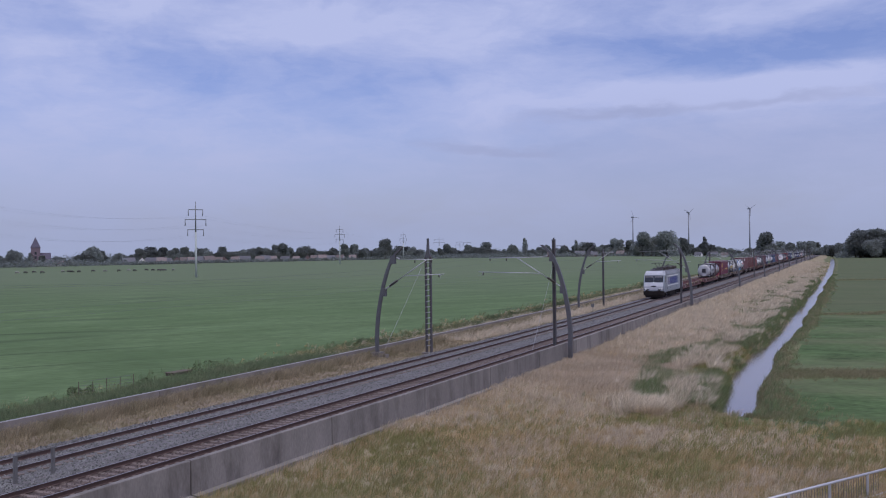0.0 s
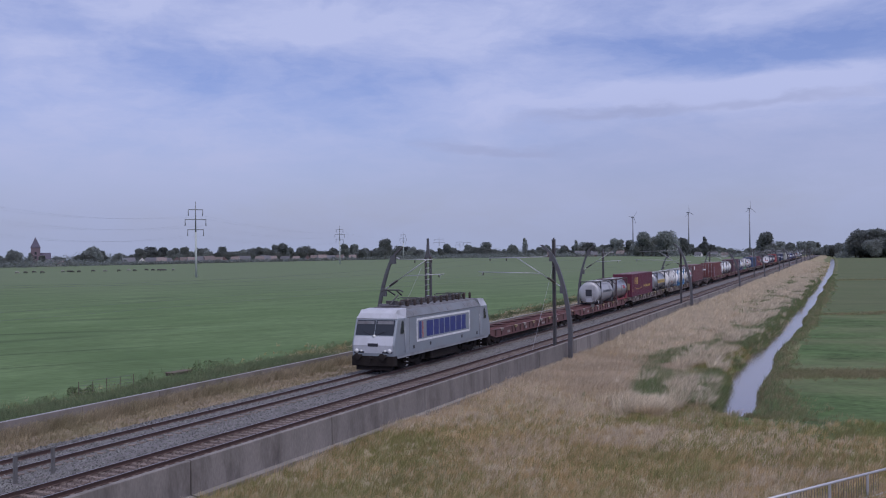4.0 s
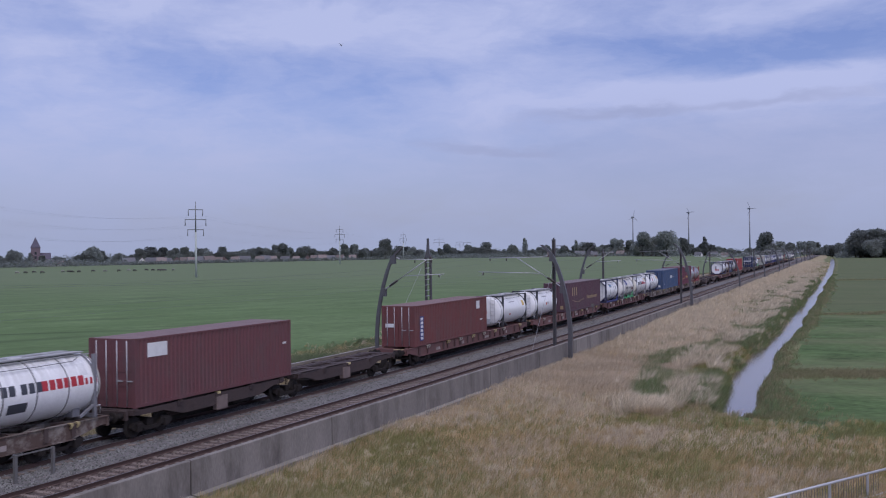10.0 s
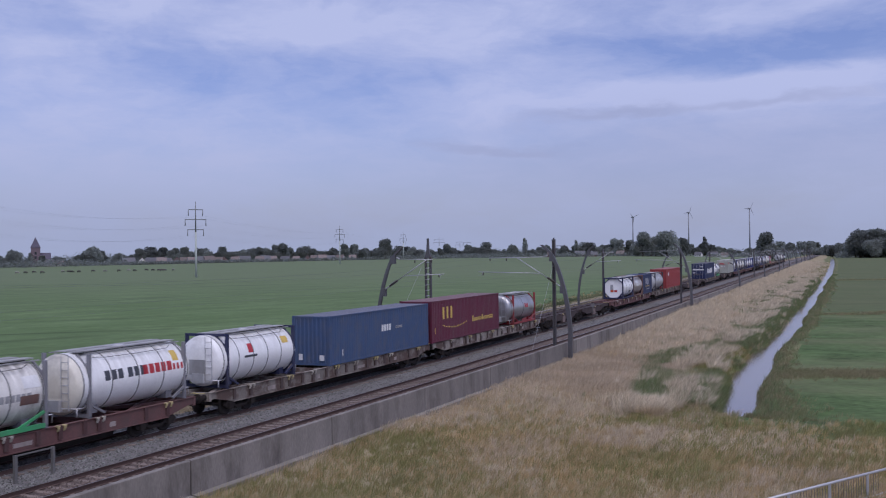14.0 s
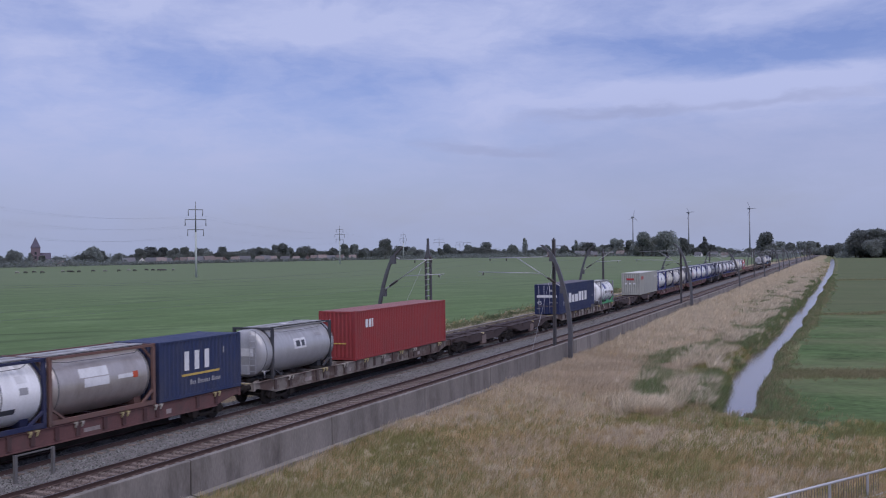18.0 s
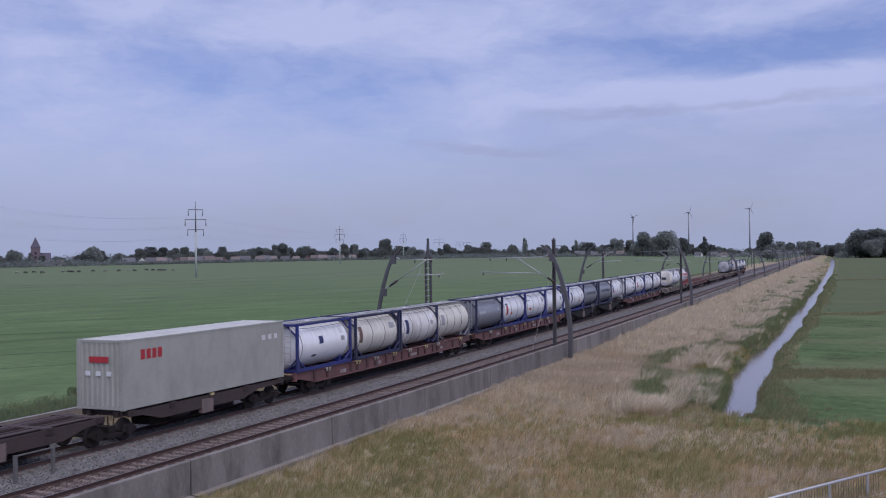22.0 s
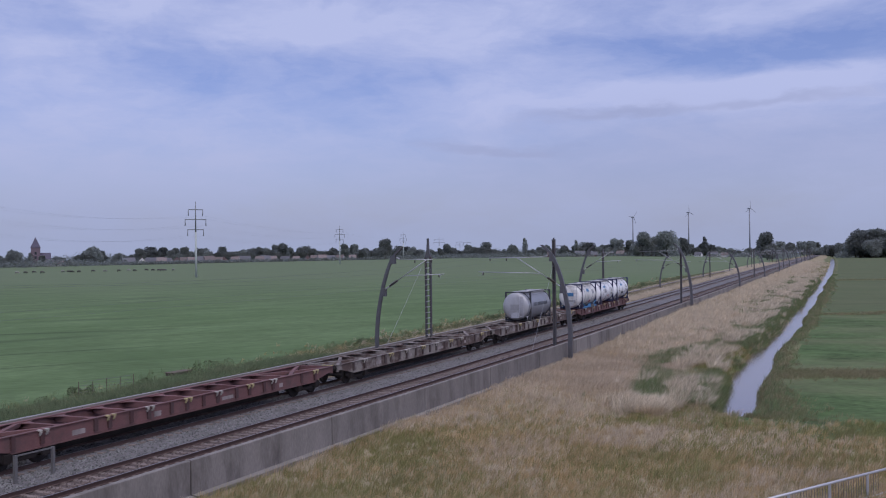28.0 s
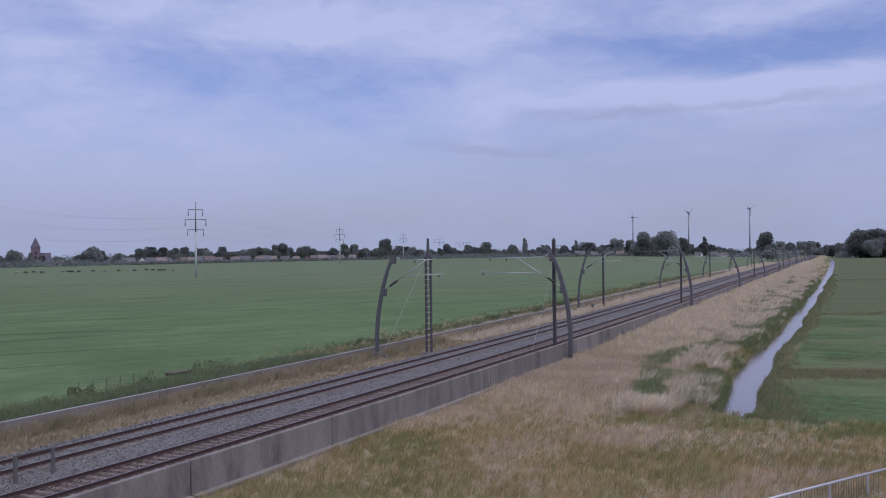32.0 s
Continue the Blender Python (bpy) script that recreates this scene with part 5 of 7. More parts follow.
def wagon_flat(m, label, length=26.4):
    """Skeleton container wagon: deep outer sills, cross members, diagonal end braces, stake brackets."""
    ob = thing("container_wagon", label, "wagon", "wagons of the train")
    h = length / 2 - 0.62
    for s in (-1, 1):
        x0 = 1.13 * s
        ring = [(x0, -h, DECK - 0.34), (x0, -h + 0.5, DECK - 0.36), (x0, -h + 1.9, DECK - 0.64), (x0, h - 1.9, DECK - 0.64), (x0, h - 0.5, DECK - 0.36), (x0, h, DECK - 0.34), (x0, h, DECK - 0.05), (x0, -h, DECK - 0.05)]
        sill = part("side_sill", Shape().prism(ring, (-0.05 * s, 0, 0)), m, ob)
        sh = Shape().box(min(x0 - 0.14 * s, x0 + 0.05 * s), max(x0 - 0.14 * s, x0 + 0.05 * s), -h, h, DECK - 0.05, DECK - 0.02)
        sh.box(min(x0 - 0.1 * s, x0 + 0.06 * s), max(x0 - 0.1 * s, x0 + 0.06 * s), -h + 1.9, h - 1.9, DECK - 0.68, DECK - 0.643)
        part("flange", sh, m, sill)
        k = 0
        for y in (-10.6, -9.2, -6.4, -5.6, -4.3, -3.2, -1.7, -0.6, 0.6, 1.7, 3.2, 4.3, 5.6, 6.4, 9.2, 10.6):
            k += 1
            part("stiffener", Shape().box(min(x0, x0 + 0.07 * s), max(x0, x0 + 0.07 * s), y - 0.1, y + 0.1, DECK - 0.55, DECK - 0.06), paint("stake_dark", (0.075, 0.05, 0.045), 0.85, 0.5) if m is M_wagon_grey else paint("stake_red", (0.075, 0.034, 0.033), 0.85, 0.5), sill)
            if s > 0 and k % 2 == 0:
                br = Shape()
                for e in (-0.2, 0.14):
                    br.prism([(1.19, y + e, DECK - 0.24), (1.19, y + e + 0.11, DECK - 0.24), (1.26, y + e + 0.11, DECK - 0.12), (1.26, y + e, DECK - 0.12)], (0, 0, 0.07))
                    br.box(1.08, 1.26, y + e - 0.02, y + e + 0.13, DECK - 0.07, DECK - 0.015)
                part("spigot_bracket", br, M_yellow if k % 4 == 0 else paint("bracket_pale", (0.46, 0.42, 0.36), 0.7, 0.6), sill, "folding container spigot in worn paint")
    for s in (-1, 1):
        y0 = s * h
        part("end_beam", Shape().box(-1.15, 1.15, min(y0, y0 - 0.16 * s), max(y0, y0 - 0.16 * s), DECK - 0.42, DECK - 0.02), m, ob)
        for a, b in (((-1.05, 0.1), (0, 2.4)), ((1.05, 0.1), (0, 2.4)), ((0, 2.4), (-1.05, 4.4)), ((0, 2.4), (1.05, 4.4))):
            part("brace", Shape().bar((a[0], y0 - s * a[1], DECK - 0.12), (b[0], y0 - s * b[1], DECK - 0.12), 0.2, 0.14), m, ob)
        buffers_into(ob, y0, s)
        bogie_into(ob, y0 - s * 2.65)
    for y in (-8.0, -6.2, -4.0, -2.0, 0.0, 2.0, 4.0, 6.2, 8.0):
        sh = Shape().box(-1.1, 1.1, y - 0.09, y + 0.09, DECK - 0.3, DECK - 0.06)
        for s in (-1, 1):
            sh.prism([(s * 1.07, y - 0.62, DECK - 0.085), (s * 1.07, y + 0.62, DECK - 0.085), (s * 0.86, y + 0.24, DECK - 0.085), (s * 0.5, y + 0.1, DECK - 0.085), (s * 0.5, y - 0.1, DECK - 0.085), (s * 0.86, y - 0.24, DECK - 0.085)], (0, 0, 0.029))
        part("cross_member", sh, m, ob)
    part("centre_sill", Shape().box(-0.16, 0.16, -h, h, DECK - 0.55, DECK - 0.31), m, ob)
    # added dark box that blocks light and view beneath the wagon, no real gear
    part("underframe_gear", Shape().box(-0.55, 0.55, -h + 4.6, h - 4.6, 0.25, 0.78, 0.06), M_bogie, ob, "black box added under the frame to deepen the shade")
    part("brake_box", Shape().box(-0.5, 0.5, -1.6, -0.2, DECK - 0.75, DECK - 0.5), M_bogie, ob)
    part("air_tank", Shape().tube([(0.4, 1, DECK - 0.62), (0.4, 2.2, DECK - 0.62)], 0.17, 10), M_bogie, ob)
    for y, w, hh in ((-7.3, 0.7, 0.2), (-2.6, 0.45, 0.22), (2.5, 0.9, 0.16), (7.2, 0.35, 0.2)):
        part("marking", Shape().box(1.131, 1.136, y - w / 2, y + w / 2, DECK - 0.42 - hh / 2, DECK - 0.42 + hh / 2), paint("faded_marking", (0.33, 0.28, 0.26), 0.7, 0.7), ob, "faded pale marking panel")
    part("end_handle", Shape().tube([(0.95, -h - 0.05, DECK - 0.02), (0.95, -h - 0.32, DECK - 0.02), (0.35, -h - 0.32, DECK - 0.02), (0.35, -h - 0.05, DECK - 0.02)], 0.025, 6), M_yellow, ob, "yellow shunter's handrail")
    return ob


def wagon_low(m, label, length=26.6):
    """Articulated low wagon: two inner beams a half, bogies in the open at both ends and in the middle."""
    ob = thing("articulated_wagon", label, "wagon", "wagons of the train")
    h = length / 2 - 0.62
    for s in (-1, 1):
        for x in (-0.72, 0.72):
            ring = [(x, s * 0.5, DECK - 0.3), (x, s * 2.2, DECK - 0.32), (x, s * 3.2, DECK - 0.72), (x, s * (h - 3.4), DECK - 0.72), (x, s * (h - 2.4), DECK - 0.32), (x, s * h, DECK - 0.3), (x, s * h, DECK - 0.08), (x, s * 0.5, DECK - 0.08)]
            beam = part("main_beam", Shape().prism(ring, (0.16, 0, 0)).shift(-0.08, 0, 0), m, ob)
            part("beam_flange", Shape().box(x - 0.17, x + 0.17, min(s * 0.5, s * h), max(s * 0.5, s * h), DECK - 0.08, DECK - 0.05), m, beam)
        for x in (-0.34, 0.34):
            part("deck_rail", Shape().box(x - 0.06, x + 0.06, min(s * 0.7, s * (h - 0.2)), max(s * 0.7, s * (h - 0.2)), DECK - 0.14, DECK - 0.045), m, ob)
        for k, y in enumerate((0.9, 3.6, 6.4, 9.2, h - 0.5)):
            part("outrigger", Shape().box(-1.22, 1.22, s * y - 0.2, s * y + 0.2, DECK - 0.26, DECK - 0.04), m, ob)
            part("spigot_bracket", Shape().box(1.06, 1.26, s * y - 0.12, s * y + 0.12, DECK - 0.12, DECK - 0.02), M_yellow if k == 2 else m, ob)
        part("equipment_box", Shape().box(0.95, 1.22, s * 6.1 - 0.42, s * 6.1 + 0.42, 0.42, 1.05, 0.03), paint("equipment_grey", (0.19, 0.14, 0.125), 0.8, 0.8), ob, "weathered equipment box")
        part("air_tank", Shape().lathe([(-0.7, 0.0), (-0.65, 0.16), (0.65, 0.16), (0.7, 0.0)], 12, "y").shift(0.95, s * 4.3, 0.62), M_bogie, ob)
        part("end_beam", Shape().box(-1.1, 1.1, min(s * h, s * (h - 0.15)), max(s * h, s * (h - 0.15)), DECK - 0.42, DECK - 0.05), m, ob)
        buffers_into(ob, s * h, s)
        bogie_into(ob, s * (h - 1.7))
        # same added box per half, keeps the space below the beams dark
        part("underframe_gear", Shape().box(-0.55, 0.55, min(s * 2.9, s * (h - 3.6)), max(s * 2.9, s * (h - 3.6)), 0.3, 0.62, 0.05), M_bogie, ob, "black box added under the frame to deepen the shade")
        for x in (-1.17, 1.12):
            ring = [(x, s * 1.6, DECK - 0.32), (x, s * 2.9, DECK - 0.64), (x, s * (h - 3.7), DECK - 0.64), (x, s * (h - 2.4), DECK - 0.32), (x, s * (h - 0.6), DECK - 0.3), (x, s * (h - 0.6), DECK - 0.08), (x, s * 0.7, DECK - 0.08), (x, s * 0.7, DECK - 0.3)]
            part("side_beam", Shape().prism(ring, (0.05, 0, 0)), m, ob)
        part("end_ladder", Shape().tube([(1.1, s * 0.4, 0.5), (1.1, s * 0.4, DECK)], 0.025, 6).tube([(1.1, s * 0.4, 0.5), (0.7, s * 0.4, 0.5)], 0.025, 6).tube([(0.7, s * 0.4, 0.5), (0.7, s * 0.4, DECK)], 0.025, 6), M_bogie, ob)
    bogie_into(ob, 0)
    return ob


def wagon_black():
    ob = wagon_low(M_wagon_black, "black articulated container wagon with open bogies", 26.6)
    h = 12.68
    for s in (-1, 1):
        for x in (-1.13, 1.13):
            ring = [(x, s * 3.0, DECK - 0.5), (x, s * 4.2, DECK - 0.74), (x, s * (h - 4.4), DECK - 0.74), (x, s * (h - 3.2), DECK - 0.5), (x, s * (h - 3.2), DECK - 0.28), (x, s * 3.0, DECK - 0.28)]
            part("side_panel", Shape().prism(ring, (0.05, 0, 0)), M_wagon_black, ob)
    return ob


def words(parent, x, y0, z0, h, text, m, slant=0.0, gap=0.28, side=1):
    """Writing as a row of plain bars on a flat side at x; the row runs along y."""
    y = y0
    for ch in text:
        if ch == " ":
            y += h * 0.5
            continue
        up = ch.isupper()
        w, hh = h * (0.7 if up else 0.4), h * (1.0 if up else 0.66)
        a, b = min(x, x + 0.006 * side), max(x, x + 0.006 * side)
        part("letter_bar", Shape().box(a, b, y, y + w * (0.4 if ch == "I" else 0.55 if h > 0.6 else 0.92), z0, z0 + hh), m, parent)
        y += w + h * gap * 0.6


def dusty_roof(m):
    """A container's own paint, bleached and dusty on top."""
    mix = [n for n in m.node_tree.nodes if n.type == "MIX" and n.blend_type == "MULTIPLY"][0]
    c = mix.inputs[6].default_value
    return paint(m.name + "_roof", tuple(0.55 * c[i] + (0.11, 0.10, 0.10)[i] for i in range(3)), 0.75, 0.4)


def box_container(L, H, m, label, bars=(), doors=False, corr=0.036, roof=None, pitch=0.28, end_bars=(), width=2.44, trim=None):
    ob = thing("shipping_container", label, "container", "containers on the train")
    w, h2 = width / 2, L / 2
    trim = trim or m
    for s in (-1, 1):
        # corrugated side
        prof, y = [], -h2 + 0.16
        n = int((L - 0.32) / pitch)
        p = (L - 0.32) / n
        for i in range(n):
            a = y + i * p
            prof += [(a, 0), (a + p * 0.3, 0), (a + p * 0.5, -corr), (a + p * 0.8, -corr)]
        prof.append((h2 - 0.16, 0))
        sh = Shape()
        x = w - 0.012
        vs = [(s * (x + d), yy, z) for z in (0.14, H - 0.08) for yy, d in prof]
        k = len(prof)
        sh.add(vs, [(i, i + 1, k + i + 1, k + i) for i in range(k - 1)])
        vs = [(s * (x - 0.05), yy, z) for z in (0.14, H - 0.08) for yy in (-h2 + .16, h2 - .16)]
        sh.add(vs, [(0, 1, 3, 2)])
        part("side_panel", sh, m, ob)
        part("bottom_rail", Shape().box(min(s * w, s * (w - 0.08)), max(s * w, s * (w - 0.08)), -h2 + 0.16, h2 - 0.16, 0.02, 0.15), trim, ob)
        part("top_rail", Shape().box(min(s * w, s * (w - 0.07)), max(s * w, s * (w - 0.07)), -h2 + 0.16, h2 - 0.16, H - 0.09, H - 0.02), trim, ob)
        for e in (-1, 1):
            y0, y1 = sorted((e * h2, e * (h2 - 0.17)))
            post = part("corner_post", Shape().box(min(s * w, s * (w - 0.16)), max(s * w, s * (w - 0.16)), y0, y1, 0.12, H - 0.12), trim, ob)
            for z in (0.0, H - 0.12):
                part("corner_casting", Shape().box(min(s * (w + 0.004), s * (w - 0.16)), max(s * (w + 0.004), s * (w - 0.16)), y0 - 0.004, y1 + 0.004, z, z + 0.12, 0.02), trim, post)
    # roof with shallow cross corrugation
    vs, n = [], int(L / 0.4)
    prof = []
    for i in range(n):
        a = -h2 + 0.05 + i * (L - 0.1) / n
        prof += [(a, 0), (a + 0.15, 0), (a + 0.2, 0.02), (a + 0.35, 0.02)]
    prof.append((h2 - 0.05, 0))
    k = len(prof)
    vs = [(x, y, H - 0.03 + d) for x in (-w + 0.05, w - 0.05) for y, d in prof]
    part("roof_panel", Shape().add(vs, [(i, i + 1, k + i + 1, k + i) for i in range(k - 1)]), roof or dusty_roof(m), ob)
    part("floor", Shape().box(-w + 0.05, w - 0.05, -h2 + 0.05, h2 - 0.05, 0.08, 0.16), M_dark, ob)
    for e in (-1, 1):
        y0, y1 = sorted((e * (h2 - 0.02), e * (h2 - 0.08)))
        for z0, z1 in ((0.02, 0.15), (H - 0.13, H - 0.02)):
            part("end_rail", Shape().box(-w + 0.16, w - 0.16, y0, y1, z0, z1), trim, ob)
        if e < 0 and doors:
            for s in (-1, 1):
                x0, x1 = sorted((s * 0.01, s * (w - 0.17)))
                d = part("door", Shape().box(x0, x1, -h2 + 0.03, -h2 + 0.08, 0.15, H - 0.13), m, ob)
                for zz in (0.35, 0.9, 1.5, 2.1):
                    part("door_rib", Shape().box(x0 + 0.08, x1 - 0.08, -h2 + 0.012, -h2 + 0.03, zz, zz + 0.25), m, d)
                for xx in (0.28, 0.8):
                    part("lock_rod", Shape().tube([(s * xx, -h2 - 0.01, 0.08), (s * xx, -h2 - 0.01, H - 0.1)], 0.022, 6).box(s * xx - 0.02, s * xx + 0.3 * s if s > 0 else s * xx + 0.02, -h2 - 0.03, -h2 - 0.01, 1.1, 1.15), M_galv, d, "galvanised locking rod")
        else:
            prof, n = [], 8
            p = (2 * w - 0.32) / n
            for i in range(n):
                a = -w + 0.16 + i * p
                prof += [(a, 0), (a + p * 0.3, 0), (a + p * 0.5, 0.04), (a + p * 0.8, 0.04)]
            prof.append((w - 0.16, 0))
            k = len(prof)
            part("end_panel", Shape().add([(x, e * (h2 - 0.02 - d), z) for z in (0.14, H - 0.12) for x, d in prof], [(i, i + 1, k + i + 1, k + i) for i in range(k - 1)]), m, ob)
    for y0, z0, hh, text, mm in bars:
        words(ob, w - 0.01, y0, z0, hh, text, mm)
    for x0, x1, z0, z1, mm in end_bars:
        part("end_marking", Shape().box(x0, x1, -h2 - 0.012, -h2 - 0.006, z0, z1), mm, ob, "plain painted marking on the end")
    return ob


def patch(parent, y0, y1, a0, a1, r, m, name="marking", label="plain painted marking", cz=1.32):
    """A thin painted field on a tank's side; angles in degrees over the horizontal."""
    sh, vs, n = Shape(), [], max(2, int(abs(a1 - a0) / 8) + 1)
    for i in range(n + 1):
        a = radians(a0 + (a1 - a0) * i / n)
        vs += [((r + 0.006) * math.cos(a), y, cz + (r + 0.006) * math.sin(a)) for y in (y0, y1)]
    sh.add(vs, [(2 * i, 2 * i + 1, 2 * i + 3, 2 * i + 2) for i in range(n)], True)
    return part(name, sh, m, parent, label)


def tank_words(parent, y0, a, h, text, m, r):
    da = math.degrees(h / r)
    y = y0
    for ch in text:
        if ch == " ":
            y += h * 0.5
            continue
        w, k = (h * 0.8, 1.0) if ch.isupper() else (h * 0.5, 0.66)
        fields = [(0, w * (0.95 if ch.isupper() else 0.75), 0, 1)]
        for ya, yb, fa, fb in fields:
            vs = []
            for f in (fa, (fa + fb) / 2, fb):
                t = radians(a + da * k * f)
                vs += [((r + 0.006) * math.cos(t), yy, 1.32 + (r + 0.006) * math.sin(t)) for yy in (y + ya, y + yb)]
            part("letter_bar", Shape().add(vs, [(0, 1, 3, 2), (2, 3, 5, 4)], True), m, parent)
        y += w + h * 0.17


def tank_container(tank, frame, label, style="frame", end="dish", r=1.21, L=6.06, over=(0.0, 0.0), bands=5, H=2.6, marks=(), text=(), end_marks=(), band_m=None, tail=None, ladder=True, head=None, beam=None):
    """Tank in a frame. style: frame (full box), beam (low side beams), open (end frames only). over: how far the tank stands out of the frame."""
    ob = thing("tank_container", label, "tank container", "tank containers on the train")
    beam = beam or frame
    h2, cz, w = L / 2, 1.32, 1.219
    y0, y1 = -h2 + 0.12 - over[0], h2 - 0.12 + over[1] + (0.28 if style == "open" else 0.0)
    d = 0.34 if end == "dish" else 0.12
    prof = [(y0 + d, r), (y1 - d, r)]
    part("tank", Shape().lathe(prof, 40).shift(0, 0, cz), tank, ob)
    for s, yy in ((-1, y0), (1, y1)):
        dome = [(yy - s * d, r), (yy - s * d * 0.62, r * 0.965), (yy - s * d * 0.3, r * 0.85), (yy - s * d * 0.1, r * 0.6), (yy, r * 0.25), (yy, 0.0)]
        part("tank_head", Shape().lathe(dome, 40).shift(0, 0, cz), head or tank, ob)
    n = bands
    for i in range(n):
        y = y0 + d + 0.02 + (y1 - y0 - 2 * d - 0.04) * i / max(1, n - 1)
        part("band", Shape().lathe([(y - 0.03, r), (y - 0.025, r + 0.01), (y + 0.025, r + 0.01), (y + 0.03, r)], 40).shift(0, 0, cz), band_m or M_band, ob, "strap round the tank cladding")
    # end frames
    for s in (-1, 1):
        ye = s * (h2 - 0.075)
        fr = part("end_sill", Shape().box(-w, w, ye - 0.06, ye + 0.06, 0.02, 0.16), frame, ob)
        if style == "frame" or frame.name in ("dark_frame", "navy_frame"):
            part("end_header", Shape().box(-w, w, ye - 0.06, ye + 0.06, H - 0.14, H - 0.02), frame, fr)
        for x in (-w + 0.075, w - 0.075):
            part("post", Shape().box(x - 0.075, x + 0.075, ye - 0.075, ye + 0.075, 0.0, H if style == "frame" else H - 0.1, 0.015), frame, fr)
            sx = 1 if x > 0 else -1
            for za, zb in ((0.12, 0.75), (H - 0.12, H - 0.72)):
                part("gusset", Shape().bar((x, ye, zb), (x - sx * 0.62, ye, za), 0.08, 0.08), frame, fr)
        if end == "oct" and s < 0:
            ring = [(r * 1.02 * math.cos(radians(22.5 + 45 * k)), ye + 0.05, cz + r * 1.02 * math.sin(radians(22.5 + 45 * k))) for k in range(8)]
            part("end_plate", Shape().prism(ring, (0, 0.05, 0)), head or tank, ob, "octagonal end plate")
    for s in (-1, 1):
        x = s * (w - 0.06)
        if style in ("frame", "beam"):
            part("bottom_rail", Shape().box(x - 0.06, x + 0.06, -h2 + 0.15, h2 - 0.15, 0.03, 0.2), beam, ob)
        if style == "frame":
            part("top_side_rail", Shape().box(x - 0.05, x + 0.05, -h2 + 0.15, h2 - 0.15, H - 0.12, H - 0.02), frame, ob)
        for e in (-1, 1):
            k = 1.5 if style == "beam" else 0.9
            part("strut", Shape().bar((x, e * (h2 - 0.15), 0.62 if style != "open" else 0.5), (x, e * (h2 - k), 0.12), 0.09, 0.09), beam, ob)
        if style == "beam":
            part("support_plate", Shape().prism([(x - 0.02, -0.7, 0.1), (x - 0.02, 0.7, 0.1), (x - 0.02, 0.45, 0.42), (x - 0.02, -0.45, 0.42)], (0.04, 0, 0)), beam, ob)
    for e in (-1, 1):
        part("saddle", Shape().box(-0.8, 0.8, e * (h2 - 0.7) - 0.2, e * (h2 - 0.7) + 0.2, 0.1, 0.5), frame, ob)
    # walkway, manholes
    wk = part("walkway", Shape().box(-0.62, -0.1, -h2 + 0.1, h2 - 0.1, H - 0.05, H - 0.01), M_aluminium, ob, "ribbed aluminium walkway along the top")
    part("walkway", Shape().box(0.12, 0.64, -h2 + 0.1, h2 - 0.1, H - 0.05, H - 0.01), M_aluminium, ob, "ribbed aluminium walkway along the top")
    for x in (-0.9, 0.9):
        part("walkway_bearer", Shape().bar((x, -h2 + 0.1, H - 0.09), (x, h2 - 0.1, H - 0.09), 0.04, 0.05), M_aluminium, wk)
    part("manhole", Shape().lathe([(2.44, 0.0), (2.44, 0.28), (2.62, 0.28), (2.64, 0.0)], 16, "z"), M_galv, ob, "round steel manhole lid")
    part("hose_rail", Shape().tube([(0.55, -h2 + 0.4, H - 0.25), (0.95, -h2 + 1.2, H - 0.32), (0.9, 0.2, H - 0.34), (0.95, h2 - 1.0, H - 0.3), (0.6, h2 - 0.4, H - 0.22)], 0.014, 5), M_band, ob, "dark vapour pipe")
    if ladder:
        sh = Shape()
        yl = y0 - 0.02 if over[0] > 0.1 else -h2 - 0.02
        for x in (0.42, 0.78):
            sh.tube([(x, yl, 0.35), (x, yl, H - 0.1)], 0.018, 5)
        for i in range(7):
            sh.tube([(0.42, yl, 0.45 + 0.3 * i), (0.78, yl, 0.45 + 0.3 * i)], 0.014, 5)
        part("ladder", sh, M_galv, ob, "steel access ladder")
    if over[0] > 0.1:
        part("guard_rail", Shape().tube([(-1.0, -h2, 0.42), (-1.0, -h2 - 0.45, 0.42), (1.0, -h2 - 0.45, 0.42), (1.0, -h2, 0.42)], 0.03, 6).tube([(1.0, -h2 - 0.45, 0.1), (1.0, -h2 - 0.45, 0.42)], 0.03, 6).tube([(1.0, h2, 0.42), (1.0, h2 + 0.4, 0.42), (1.0, h2 + 0.4, 0.1)], 0.03, 6), M_galv, ob, "pale steel bumper rail")
        part("discharge_box", Shape().box(-0.35, 0.35, y0 - 0.06, y0 + 0.2, 0.3, 0.75, 0.04), M_galv, ob, "square discharge valve box")
    for i, (a, b, c, e, m) in enumerate(marks):
        patch(ob, a, b, c, e, r + 0.003 * i, m)
    for yy, a, hh, t, m in text:
        tank_words(ob, yy, a, hh, t, m, r)
    ym = (y0 if end == "dish" else -h2 + 0.1) - 0.012
    for xa, xb, za, zb, m in end_marks:
        part("end_marking", Shape().box(xa, xb, ym - 0.006, ym + (0.1 if end == "dish" else 0.0), za, zb), m, ob, "plain marking panel on the tank end")
    return ob


def place(ob, q, length, h):
    """q: where the thing's front stands along the track at the start."""
    MOVERS.append((ob, q + length / 2, h))
    return ob


